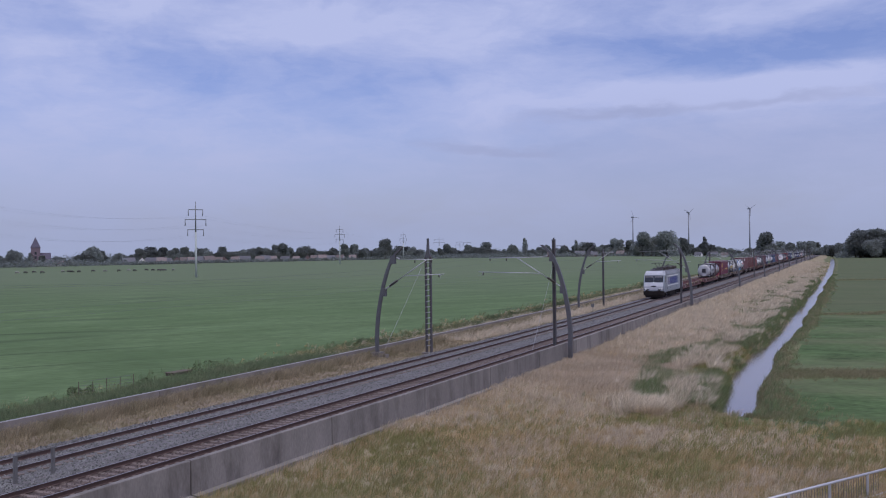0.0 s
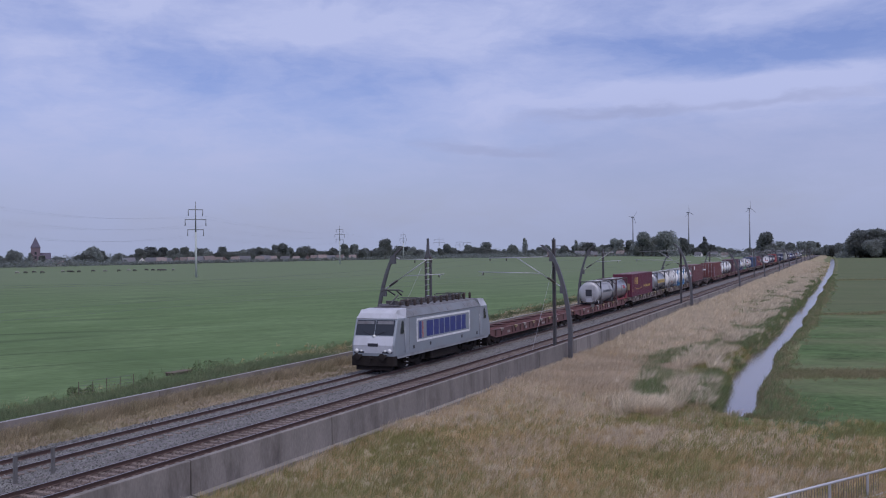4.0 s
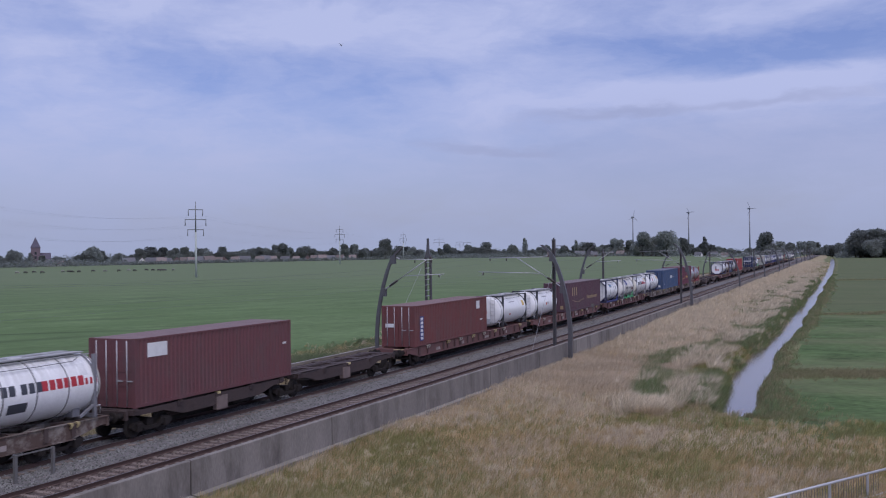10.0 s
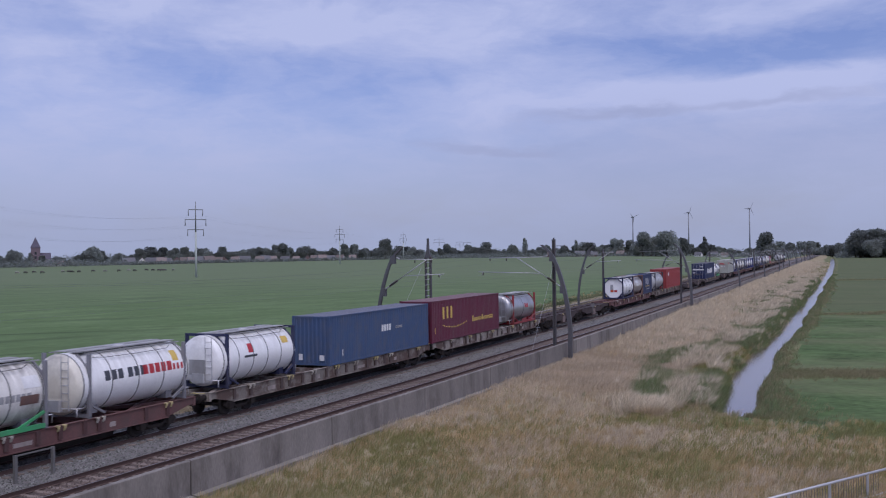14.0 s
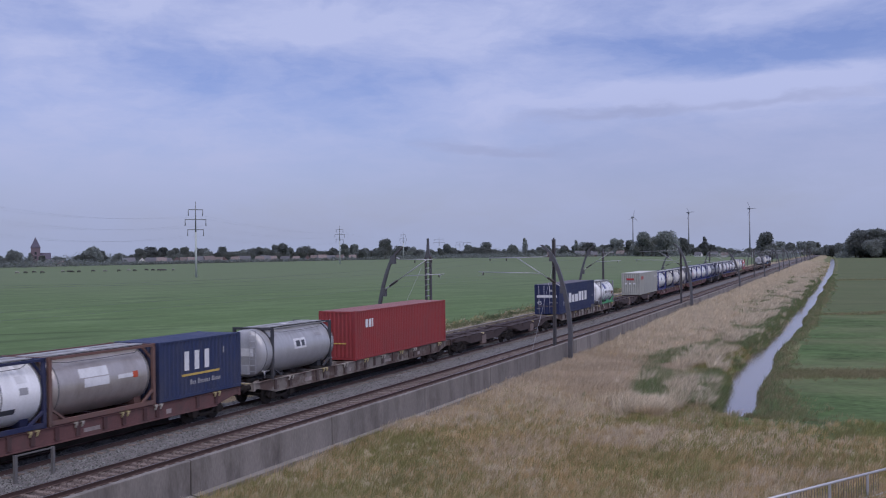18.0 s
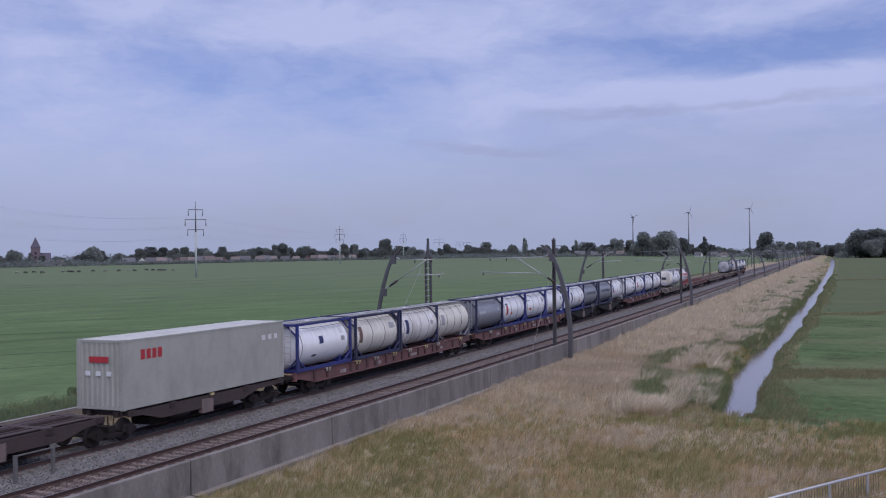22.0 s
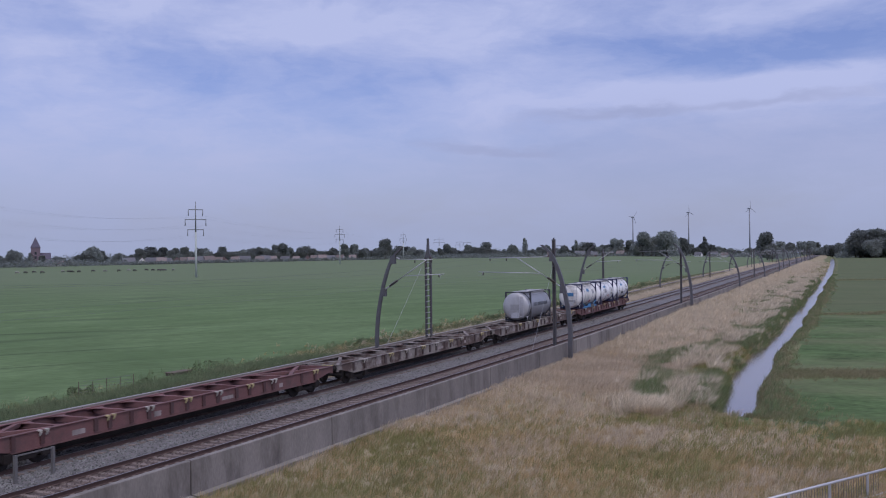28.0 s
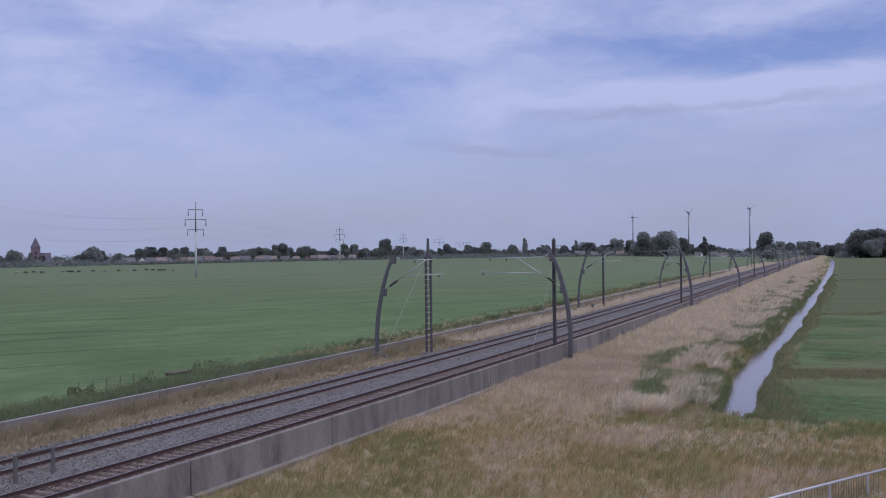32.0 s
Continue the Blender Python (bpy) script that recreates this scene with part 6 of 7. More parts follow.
def locomotive():
    ob = thing("electric_locomotive", "silver-grey electric freight locomotive with blue lettering panel", "locomotive")
    h2 = 9.3
    W2 = 1.49
    # body side profile, nose at -y and tail at +y
    side = [(-h2 + 0.05, 0.94), (-h2, 1.75), (-h2 + 0.15, 2.15), (-h2 + 0.66, 3.40), (h2 - 0.66, 3.40), (h2 - 0.15, 2.15), (h2, 1.75), (h2 - 0.05, 0.94)]
    sh = Shape().prism([(-W2, y, z) for y, z in side], (2 * W2, 0, 0))
    body = part("body", sh, M_loco, ob)
    bv = body.modifiers.new("edge", "BEVEL")
    bv.width, bv.segments, bv.limit_method = 0.07, 2, "ANGLE"
    pale = paint("cab_white_and_lit_nose", (0.50, 0.51, 0.54), 0.45, 0.25)
    ya = h2 - 2.15
    part("roof", Shape().prism([(-1.46, -ya, 3.38), (1.46, -ya, 3.38), (1.14, -ya, 3.86), (-1.14, -ya, 3.86)], (0, 2 * ya, 0)), paint("loco_roof_side", (0.185, 0.20, 0.215), 0.6, 0.4), ob, "grey sloping roof sides")
    part("roof_deck", Shape().prism([(-1.08, -ya + 0.2, 3.862), (1.08, -ya + 0.2, 3.862), (0.95, -ya + 0.2, 4.02), (-0.95, -ya + 0.2, 4.02)], (0, 2 * ya - 0.4, 0)), M_roof, ob, "sooty roof deck")
    for e in (-1, 1):
        prof = [(h2 - 0.62, 3.395), (h2 - 0.80, 3.72), (h2 - 1.05, 3.93), (h2 - 2.45, 3.98), (h2 - 2.05, 3.395)]
        n = len(prof)
        vs = [(x * (1.45 if z < 3.5 else 1.30), e * y, z) for x in (-1, 1) for y, z in prof]
        part("cab_roof", Shape().add(vs, [tuple(range(n)), tuple(range(n, 2 * n))] + [(i, (i + 1) % n, n + (i + 1) % n, n + i) for i in range(n)]), pale, ob, "pale cab roof fairing")
    for s in (-1, 1):
        part("gutter", Shape().box(min(s * 1.44, s * 1.51), max(s * 1.44, s * 1.51), -ya, ya, 3.37, 3.41), M_roof, ob, "dark gutter line")

        def slope(z, out):
            return s * (1.46 - (z - 3.38) * 0.667 + out)
        for y0 in (-ya + 0.25, -ya + 1.35, -1.2, 0.3, ya - 3.2, ya - 2.25, ya - 1.3):
            gr = part("roof_grille", Shape().add([(slope(z, o), y, z) for o in (0.0, 0.018) for z in (3.46, 3.76) for y in (y0, y0 + 0.85)], [(0, 1, 3, 2), (4, 5, 7, 6), (0, 1, 5, 4), (2, 3, 7, 6), (0, 2, 6, 4), (1, 3, 7, 5)]), paint("grille_grey", (0.23, 0.235, 0.245), 0.6, 0.4), ob, "louvred roof grille")
            for i in range(5):
                z = 3.50 + 0.055 * i
                part("slat", Shape().add([(slope(zz, o), y, zz) for o in (0.018, 0.03) for zz in (z, z + 0.02) for y in (y0 + 0.06, y0 + 0.79)], [(0, 1, 3, 2), (4, 5, 7, 6), (0, 1, 5, 4), (2, 3, 7, 6), (0, 2, 6, 4), (1, 3, 7, 5)]), M_roof, gr)
        for y0 in (-6.1, -3.2, 2.9, 6.2):
            part("filler_hatch", Shape().box(min(s * W2, s * (W2 + 0.012)), max(s * W2, s * (W2 + 0.012)), y0 - 0.13, y0 + 0.13, 1.30, 1.52), M_dark, ob, "small dark hatch")
        for y0 in (-h2 + 2.1, h2 - 2.1):
            for dy in (-0.21, 0.19):
                part("step_bracket", Shape().box(min(s * 1.36, s * 1.45), max(s * 1.36, s * 1.45), y0 + dy, y0 + dy + 0.02, 0.28, 0.96), M_bogie, ob)
        part("skirt", Shape().box(min(s * W2, s * (W2 - 0.06)), max(s * W2, s * (W2 - 0.06)), -h2 + 0.6, h2 - 0.6, 0.88, 1.08), paint("loco_skirt", (0.30, 0.31, 0.33), 0.6, 0.5), ob)
        for y0 in (-h2 + 2.1, h2 - 2.1):
            e = -1 if y0 < 0 else 1
            x0, x1 = sorted((s * (W2 + 0.004), s * (W2 - 0.01)))
            door = part("cab_door", Shape().box(x0, x1, y0 - 0.35, y0 + 0.35, 1.2, 3.36), paint("door_grey", (0.275, 0.30, 0.325), 0.5, 0.3), ob)
            part("handrail", Shape().tube([(s * (W2 + 0.05), y0 - 0.45, 1.2), (s * (W2 + 0.05), y0 - 0.45, 2.8)], 0.02, 6), M_galv, door)
            yc = y0 + e * 0.84
            for grow, out, mm, lb in ((0.05, 0.012, paint("window_rubber", (0.16, 0.16, 0.17), 0.7, 0.3), "grey window surround"), (0.0, 0.022, M_glass, "dark cab side window")):
                ring = [(yc - e * 0.26, 2.42), (yc + e * 0.20, 2.42), (yc + e * 0.28, 2.52), (yc + e * 0.06, 3.10), (yc - e * 0.02, 3.2), (yc - e * 0.20, 3.2), (yc - e * 0.27, 3.1)]
                ring = [(s * (W2 - 0.01), yc + (y - yc) * (1 + grow * 3), 2.81 + (z - 2.81) * (1 + grow * 2.5)) for y, z in ring]
                part("side_window", Shape().prism(ring, (s * (out + 0.01), 0, 0)), mm, ob, lb)
            for dy in (-0.37, 0.37):
                part("door_seal", Shape().box(min(s * W2, s * (W2 + 0.007)), max(s * W2, s * (W2 + 0.007)), y0 + dy - 0.015, y0 + dy + 0.015, 1.2, 3.36), M_roof, door)
            for k in range(3):
                part("step", Shape().box(min(s * 1.34, s * 1.47), max(s * 1.34, s * 1.47), y0 - 0.19, y0 + 0.19, 0.30 + 0.24 * k, 0.33 + 0.24 * k), M_galv, ob, "pale step edge")
        # lettering panel: white border, bars
        x0, x1 = sorted((s * (W2 + 0.002), s * (W2 + 0.008)))
        pan = part("livery_panel", Shape().box(x0, x1, -5.6, 4.6, 1.68, 3.22), M_white, ob, "white-edged livery panel")
        x0, x1 = sorted((s * (W2 + 0.006), s * (W2 + 0.012)))
        part("panel_field", Shape().box(x0, x1, -5.45, 4.45, 1.82, 3.08), M_loco, pan)
        x0, x1 = sorted((s * (W2 + 0.011), s * (W2 + 0.018)))
        sh = Shape()
        widths = [1.2, 0.9, 0.85, 0.95, 1.05, 1.0, 0.85]
        y = -3.9
        for wd in widths:
            part("letter_bar", Shape().box(x0, x1, y, y + wd * 0.98, 1.93, 2.97), M_logo_blue, pan)
            y += wd + 0.14
        part("stripe", Shape().box(x0, x1, -5.2, -4.8, 1.9, 3.0), M_logo_blue, pan)
        part("stripe", Shape().box(x0, x1, -4.62, -4.5, 1.9, 3.0), M_logo_red, pan)
    for e in (-1, 1):
        yb = e * h2
        # windscreen on the sloping nose
        def nose(z):
            return e * (h2 - 0.15 - (z - 2.15) * 0.407 + 0.012)
        for s in (-1, 1):
            x0, x1 = sorted((s * 0.02, s * 1.34))
            part("windscreen", Shape().add([(x0, nose(2.36), 2.36), (x1, nose(2.36), 2.36), (x1, nose(3.3), 3.3), (x0, nose(3.3), 3.3), (x0, nose(2.36) - e * .05, 2.36), (x1, nose(2.36) - e * .05, 2.36), (x1, nose(3.3) - e * .05, 3.3), (x0, nose(3.3) - e * .05, 3.3)],
                                          [(0, 1, 2, 3), (4, 5, 6, 7), (0, 1, 5, 4), (2, 3, 7, 6), (1, 2, 6, 5), (0, 3, 7, 4)]), M_glass, ob, "dark raked windscreen pane")
            part("sun_blind", Shape().add([(x0 + .1 * (s > 0), nose(3.05) + e * .006, 3.05), (x1 - .1, nose(3.05) + e * .006, 3.05), (x1 - .1, nose(3.24) + e * .006, 3.24), (x0 + .1 * (s > 0), nose(3.24) + e * .006, 3.24)], [(0, 1, 2, 3)]), M_roof, ob, "pale sun blind")
            part("wiper", Shape().tube([(s * 0.15, nose(2.4) + e * .03, 2.38), (s * 0.75, nose(2.62) + e * .03, 2.62)], 0.02, 5), M_dark, ob)
            part("headlight", Shape().lathe([(0, 0.0), (0, 0.13), (0.05, 0.14), (0.06, 0.0)], 14, "y").shift(s * 1.16, yb - e * 0.04 + (0 if e > 0 else -0.05), 1.38), M_lamp, ob, "round clear headlight")
            part("lamp_housing", Shape().box(s * 1.0 - 0.36, s * 1.0 + 0.36, min(yb - e * 0.06, yb - e * 0.02), max(yb - e * 0.06, yb - e * 0.02), 1.24, 1.52, 0.0), M_dark, ob, "dark lamp housing")
            part("tail_light", Shape().lathe([(0, 0.0), (0, 0.07), (0.05, 0.08), (0.06, 0.0)], 12, "y").shift(s * 0.84, yb - e * 0.04 + (0 if e > 0 else -0.05), 1.38), M_lamp, ob)
        part("top_headlight", Shape().lathe([(-0.04, 0.0), (-0.04, 0.1), (0.05, 0.1), (0.06, 0.0)], 12, "y").shift(0, nose(2.3) , 2.3), M_lamp, ob, "clear headlight under the windscreen")
        part("number_panel", Shape().box(-0.36, 0.36, yb - 0.02, yb + 0.02, 1.66, 1.86), M_dark, ob, "dark plate with plain bar")
        # nose coloured paler than the sides: light on the front put into the paint
        part("nose_panel", Shape().add([(-1.38, nose(2.3), 2.3), (1.38, nose(2.3), 2.3), (1.38, nose(2.18), 2.18), (-1.38, nose(2.18), 2.18), (-1.38, yb + e * 0.012, 1.74), (1.38, yb + e * 0.012, 1.74), (1.38, yb + e * -0.03, 1.24), (-1.38, yb + e * -0.03, 1.24)], [(0, 1, 2, 3), (3, 2, 5, 4), (4, 5, 6, 7)]), pale, ob, "nose panel under the windscreen, coloured paler as the lit front")
        part("buffer_beam", Shape().box(-1.5, 1.5, min(yb + e * 0.06, yb - e * 0.5), max(yb + e * 0.06, yb - e * 0.5), 0.45, 1.06, 0.06), M_bogie, ob)
        part("plough", Shape().prism([(-1.25, yb - e * 0.1, 0.16), (1.25, yb - e * 0.1, 0.16), (1.3, yb - e * 0.25, 0.62), (-1.3, yb - e * 0.25, 0.62)], (0, -e * 0.08, 0)), M_bogie, ob)
        buffers_into(ob, yb, e)
        # locomotive bogies
        b = bogie_into(ob, e * 5.2)
        b.scale = (1.05, 1.45, 1.3)
    part("transformer_box", Shape().box(-1.3, 1.3, -2.6, 2.6, 0.3, 1.05, 0.08), M_bogie, ob)
    # roof gear
    for y in (-5.9, -4.9, -2.2, -1.0, 0.4, 1.5, 2.6, 4.6, 6.0):
        part("roof_insulator", Shape().lathe([(4.03, 0.06), (4.1, 0.1), (4.14, 0.06), (4.18, 0.1), (4.22, 0.06), (4.26, 0.1), (4.36, 0.05), (4.4, 0.0)], 10, "z").shift(0.45, y, 0), M_insul, ob)
    for k in range(22):
        y = -6.3 + k * 0.6
        part("roof_fitting", Shape().box(-0.95 + 0.25 * (k % 3), -0.35 + 0.4 * (k % 2), y, y + 0.4, 4.04, 4.2 + 0.06 * (k * 7 % 4), 0.04), M_dark_mast if k % 4 else M_roof, ob)
        if k % 2:
            part("roof_insulator", Shape().lathe([(4.03, 0.07), (4.12, 0.13), (4.18, 0.07), (4.24, 0.13), (4.3, 0.07), (4.36, 0.12), (4.5, 0.05), (4.52, 0.0)], 8, "z").shift(0.9, y, 0), M_insul, ob)
    part("roof_conductor", Shape().tube([(0.45, -5.9, 4.4), (0.45, 6.0, 4.4)], 0.03, 6), M_insul, ob)
    sh = Shape().box(-0.55, 0.55, -6.9, -5.9, 4.05, 4.13).tube([(0, -6.6, 4.16), (0, -5.2, 4.75)], 0.05, 6).tube([(0.25, -5.2, 4.75), (0.3, -6.2, 5.1)], 0.05, 6).tube([(-0.25, -5.2, 4.75), (-0.3, -6.2, 5.1)], 0.05, 6)
    sh.tube([(-0.8, -6.2, 5.0), (-0.55, -6.2, 5.12), (0.55, -6.2, 5.12), (0.8, -6.2, 5.0)], 0.05, 6)
    part("pantograph", sh, M_dark_mast, ob, "raised dark pantograph")
    for y, up in ((5.3, 0.0), (-3.1, 0.0), (3.1, 0.0)):
        e = 1 if y < 0 else -1
        sh = Shape().box(-0.55, 0.55, y - 0.5, y + 0.5, 4.05, 4.13)
        for s in (-1, 1):
            sh.tube([(s * 0.4, y - 0.4 * e, 4.16), (s * 0.3, y + 1.4 * e, 4.34)], 0.03, 6)
            sh.tube([(s * 0.3, y + 1.4 * e, 4.34), (s * 0.5, y - 0.3 * e, 4.46)], 0.025, 6)
        sh.tube([(-0.85, y - 0.3 * e, 4.42), (-0.6, y - 0.3 * e, 4.5), (0.6, y - 0.3 * e, 4.5), (0.85, y - 0.3 * e, 4.42)], 0.03, 6)
        part("pantograph", sh, M_dark_mast, ob, "folded dark pantograph")
    return ob


def build_train():
    red = wagon_flat(M_wagon_red, "rust-red skeleton container wagon")
    grey = wagon_flat(M_wagon_grey, "weathered grey-brown skeleton container wagon")
    low = wagon_low(M_wagon_dark, "dark brown low articulated container wagon")
    black = wagon_black()
    plan = [(178.5, red), (205.6, red), (232.6, grey), (259.9, grey), (286.2, low), (313.2, red), (340.1, red), (366.9, red), (393.1, grey), (418.9, grey), (445.1, low), (471.8, red), (498.1, grey),
            (523.8, low), (550.3, grey), (577.0, low), (603.4, red), (629.7, red), (655.5, black), (682.1, red), (708.6, grey), (734.3, red), (760.0, grey), (785.7, grey), (811.3, red)]
    used = set()
    for q, w in plan:
        ob = w if w not in used else copy_thing(w, Matrix())
        used.add(w)
        place(ob, q, 26.4, 0.0)
    loco = locomotive()
    loco.scale = (1.0, 0.94, 1.0)
    place(loco, 159.7, 18.9, 0.0)

    maroon, faded = paint("maroon_box", (0.115, 0.018, 0.04), 0.5, 0.25), paint("faded_maroon_box", (0.095, 0.045, 0.062), 0.65, 0.5)
    brown, rust = paint("red_brown_box", (0.135, 0.05, 0.055), 0.6, 0.4), paint("orange_brown_box", (0.145, 0.046, 0.044), 0.6, 0.4)
    blue, bred, navy = paint("blue_box", (0.045, 0.08, 0.165), 0.65, 0.55, (0.10, 0.10, 0.115), dscale=1.6), paint("bright_red_box", (0.27, 0.035, 0.035), 0.5, 0.25), paint("navy_box", (0.014, 0.022, 0.075), 0.5, 0.2)
    lblue, lgrey = paint("dark_blue_box", (0.024, 0.036, 0.095), 0.55, 0.35), paint("light_grey_box", (0.365, 0.365, 0.32), 0.6, 0.25)
    roof_grey = paint("roof_light_grey", (0.50, 0.50, 0.47), 0.7, 0.25)
    gold = paint("gold_paint", (0.60, 0.42, 0.10), 0.55, 0.3)
    dimgold = paint("faded_gold_paint", (0.33, 0.24, 0.13), 0.6, 0.5)
    lab, dlab = paint("label_white", (0.70, 0.70, 0.70), 0.5, 0.3), paint("label_grey", (0.35, 0.35, 0.36), 0.6, 0.4)

    def curve_dots(ob, w, y0, y1, z0, sag, m):
        n = 16
        for i in range(n):
            f = i / (n - 1)
            y, z = y0 + (y1 - y0) * f, z0 - sag * 4 * f * (1 - f)
            part("letter_bar", Shape().box(w - 0.012, w - 0.004, y, y + 0.14, z, z + 0.1), m, ob)

    def ecs(m, g, label, plain=False):
        ob = box_container(13.7, 2.9, m, label, [(-4.9, 1.55, 0.85, "ECS", g), (0.9, 1.0, 0.42, "EuropeanContainers", g), (-6.3, 0.6, 0.4, "I", g)], corr=0.02 if not plain else 0.036,
                           end_bars=[(-0.95, -0.3, 0.85, 1.7, dimgold if g is gold else g), (-0.05, 0.45, 0.85, 1.7, dimgold if g is gold else g), (0.62, 0.95, 0.85, 1.7, dimgold if g is gold else g), (-0.9, 0.2, 0.35, 0.6, dimgold)] if not plain else [(0.5, 0.8, 0.3, 0.65, g)])
        curve_dots(ob, 1.22, -4.9, -0.4, 1.05, 0.22, g)
        return ob

    ob = ecs(maroon, gold, "glossy maroon forty-five foot container with gold lettering")
    place(ob, 234.2, 13.7, DECK)
    place(copy_thing(ob, Matrix()), 419.2, 13.7, DECK)
    place(ecs(faded, dimgold, "faded maroon ribbed container with worn gold lettering", True), 352.0, 13.7, DECK)
    ob = box_container(12.19, 2.9, brown, "plain red-brown forty foot container with double doors", [(5.3, 1.7, 0.1, "AAAA", lab)], doors=True)
    part("label_panel", Shape().box(1.212, 1.218, -5.3, -4.0, 2.05, 2.65), lab, ob, "white square label")
    place(ob, 287.2, 12.19, DECK)
    ob = box_container(13.7, 2.75, rust, "orange-brown forty-five foot container with doors at its end", [(5.4, 1.0, 0.1, "AAAAAA", lab)], doors=True, end_bars=[(-0.95, -0.3, 1.3, 1.55, lab)])
    part("label_panel", Shape().box(1.212, 1.217, -6.0, -5.4, 0.35, 2.0), M_logo_blue, ob, "upright blue label")
    sh = Shape()
    for i in range(6):
        part("letter_bar", Shape().box(1.217, 1.221, -5.9, -5.5, 0.42 + 0.26 * i, 0.6 + 0.26 * i), lab, ob)
    part("label_panel", Shape().box(1.212, 1.217, 4.6, 5.3, 1.9, 2.5), lab, ob, "white angled label")
    place(ob, 315.0, 13.7, DECK)
    ob = box_container(13.7, 2.8, blue, "dull blue ribbed forty-five foot container", [(-0.3, 1.45, 0.4, "AAAA", lab), (1.7, 1.5, 0.25, "aaaaaaa", dlab), (-5.4, 0.45, 0.35, "I", lab)], end_bars=[(-0.8, -0.55, 0.3, 0.65, lab), (0.55, 0.85, 0.3, 0.6, lab)])
    place(ob, 404.9, 13.7, DECK)
    ob = box_container(6.06, 2.6, lblue, "dark blue twenty foot container with white lettering", [(-1.3, 1.2, 0.85, "AAA", M_white), (-0.9, 0.55, 0.22, "Aaa Aaaaaaa Aaaaa", dlab), (1.6, 1.75, 0.3, "I", dlab)], roof=lblue)
    part("underline", Shape().box(1.212, 1.217, -1.5, 1.3, 0.95, 1.05), gold, ob, "thin gold line")
    place(ob, 491.5, 6.06, DECK)
    ob = box_container(13.716, 2.9, bred, "bright red forty-five foot container", [(-5.5, 1.85, 0.5, "AAI", M_white)], doors=False, corr=0.022, pitch=0.25, end_bars=[(-0.9, 0.6, 0.95, 1.02, gold), (-0.5, -0.42, 0.6, 2.4, lab)])
    place(ob, 509.3, 13.716, DECK)
    ob = box_container(13.716, 2.9, navy, "dark navy forty-five foot container with white lettering", [(5.9, 1.2, 0.12, "AAAA", dlab), (-5.3, 0.75, 0.42, "I", lab)], doors=True, corr=0.02, pitch=0.3, width=2.5,
                       end_bars=[(-1.02, 1.02, 1.62, 1.86, lab), (-1.0, -0.7, 0.5, 0.6, dlab), (0.3, 0.9, 2.2, 2.4, dlab), (-0.9, 0.9, 0.78, 0.82, dimgold)])
    y = -3.4
    for wd, z0, z1 in ((1.05, 0.95, 1.9), (0.95, 0.95, 1.7), (1.35, 0.95, 1.7), (1.05, 0.95, 1.9), (0.75, 0.95, 1.9), (0.3, 0.95, 1.9), (0.8, 0.95, 1.9)):
        part("letter_bar", Shape().box(1.244, 1.252, y, y + wd * 0.9, z0, z1), M_white, ob, "large white bar")
        y += wd + 0.14
    cu = bpy.data.curves.new("size_figure", "FONT")
    cu.body, cu.size, cu.extrude = "45", 0.5, 0.004
    tmp = bpy.data.objects.new("size_figure", cu)
    me = bpy.data.meshes.new_from_object(tmp)
    me.materials.append(lab)
    fig = part("size_figure", me, lab, ob, "white figures 45")
    fig.matrix_basis = pose(-1.02, -6.858 - 0.014, 0.95, 90, 0, 0)
    bpy.data.objects.remove(tmp)
    place(ob, 551.8, 13.716, DECK)
    ob = box_container(12.19, 2.9, lgrey, "light grey smooth-sided forty foot container with red lettering", [(-5.0, 2.0, 0.42, "AAAA", M_logo_red)], corr=0.006, pitch=0.6, roof=roof_grey,
                       end_bars=[(-0.55, 0.45, 1.95, 2.2, M_logo_red), (-0.75, -0.5, 1.4, 1.6, lab), (-0.2, 0.05, 1.4, 1.6, lab), (0.35, 0.6, 1.4, 1.6, lab)])
    for y in (4.1, 4.65, 5.2):
        part("label_panel", Shape().box(1.212, 1.218, y, y + 0.3, 2.05, 2.3), lab, ob, "small white label")
    place(ob, 590.6, 12.19, DECK)

    # tank containers
    w1, w2, cream = paint("white_tank", (0.85, 0.85, 0.85), 0.3, 0.2, (0.45, 0.43, 0.41)), paint("soiled_white_tank", (0.74, 0.72, 0.68), 0.5, 0.75, (0.27, 0.24, 0.21), dscale=1.3), paint("cream_tank", (0.74, 0.71, 0.62), 0.45, 0.45, (0.4, 0.36, 0.3))
    g1, g2 = paint("light_grey_tank", (0.46, 0.46, 0.47), 0.4, 0.4, (0.27, 0.26, 0.26), 0.3), paint("mid_grey_tank", (0.30, 0.31, 0.34), 0.4, 0.35, (0.18, 0.18, 0.19), 0.3)
    for m, amount in ((w1, 0.5), (w2, 0.85), (cream, 0.7), (g1, 0.6), (g2, 0.5), (M_steel, 0.6)):
        grubby(m, (0.20, 0.185, 0.17), amount)
    fd, fn, fb, fl = paint("dark_frame", (0.035, 0.037, 0.045), 0.6, 0.4), paint("navy_frame", (0.018, 0.023, 0.07), 0.55, 0.35), paint("blue_frame", (0.022, 0.032, 0.17), 0.5, 0.3), paint("light_blue_frame", (0.045, 0.19, 0.38), 0.5, 0.3)
    fg, fr, fgr, fbr = paint("green_frame", (0.05, 0.30, 0.12), 0.5, 0.3), paint("red_frame", (0.27, 0.03, 0.035), 0.55, 0.45), paint("grey_frame", (0.20, 0.20, 0.22), 0.6, 0.4), paint("brown_frame", (0.16, 0.085, 0.07), 0.7, 0.5)
    brt = paint("brown_steel_tank", (0.50, 0.46, 0.43), 0.35, 0.6, (0.30, 0.24, 0.20), 0.5)
    dk = paint("dark_lettering", (0.05, 0.055, 0.07), 0.5, 0.2)
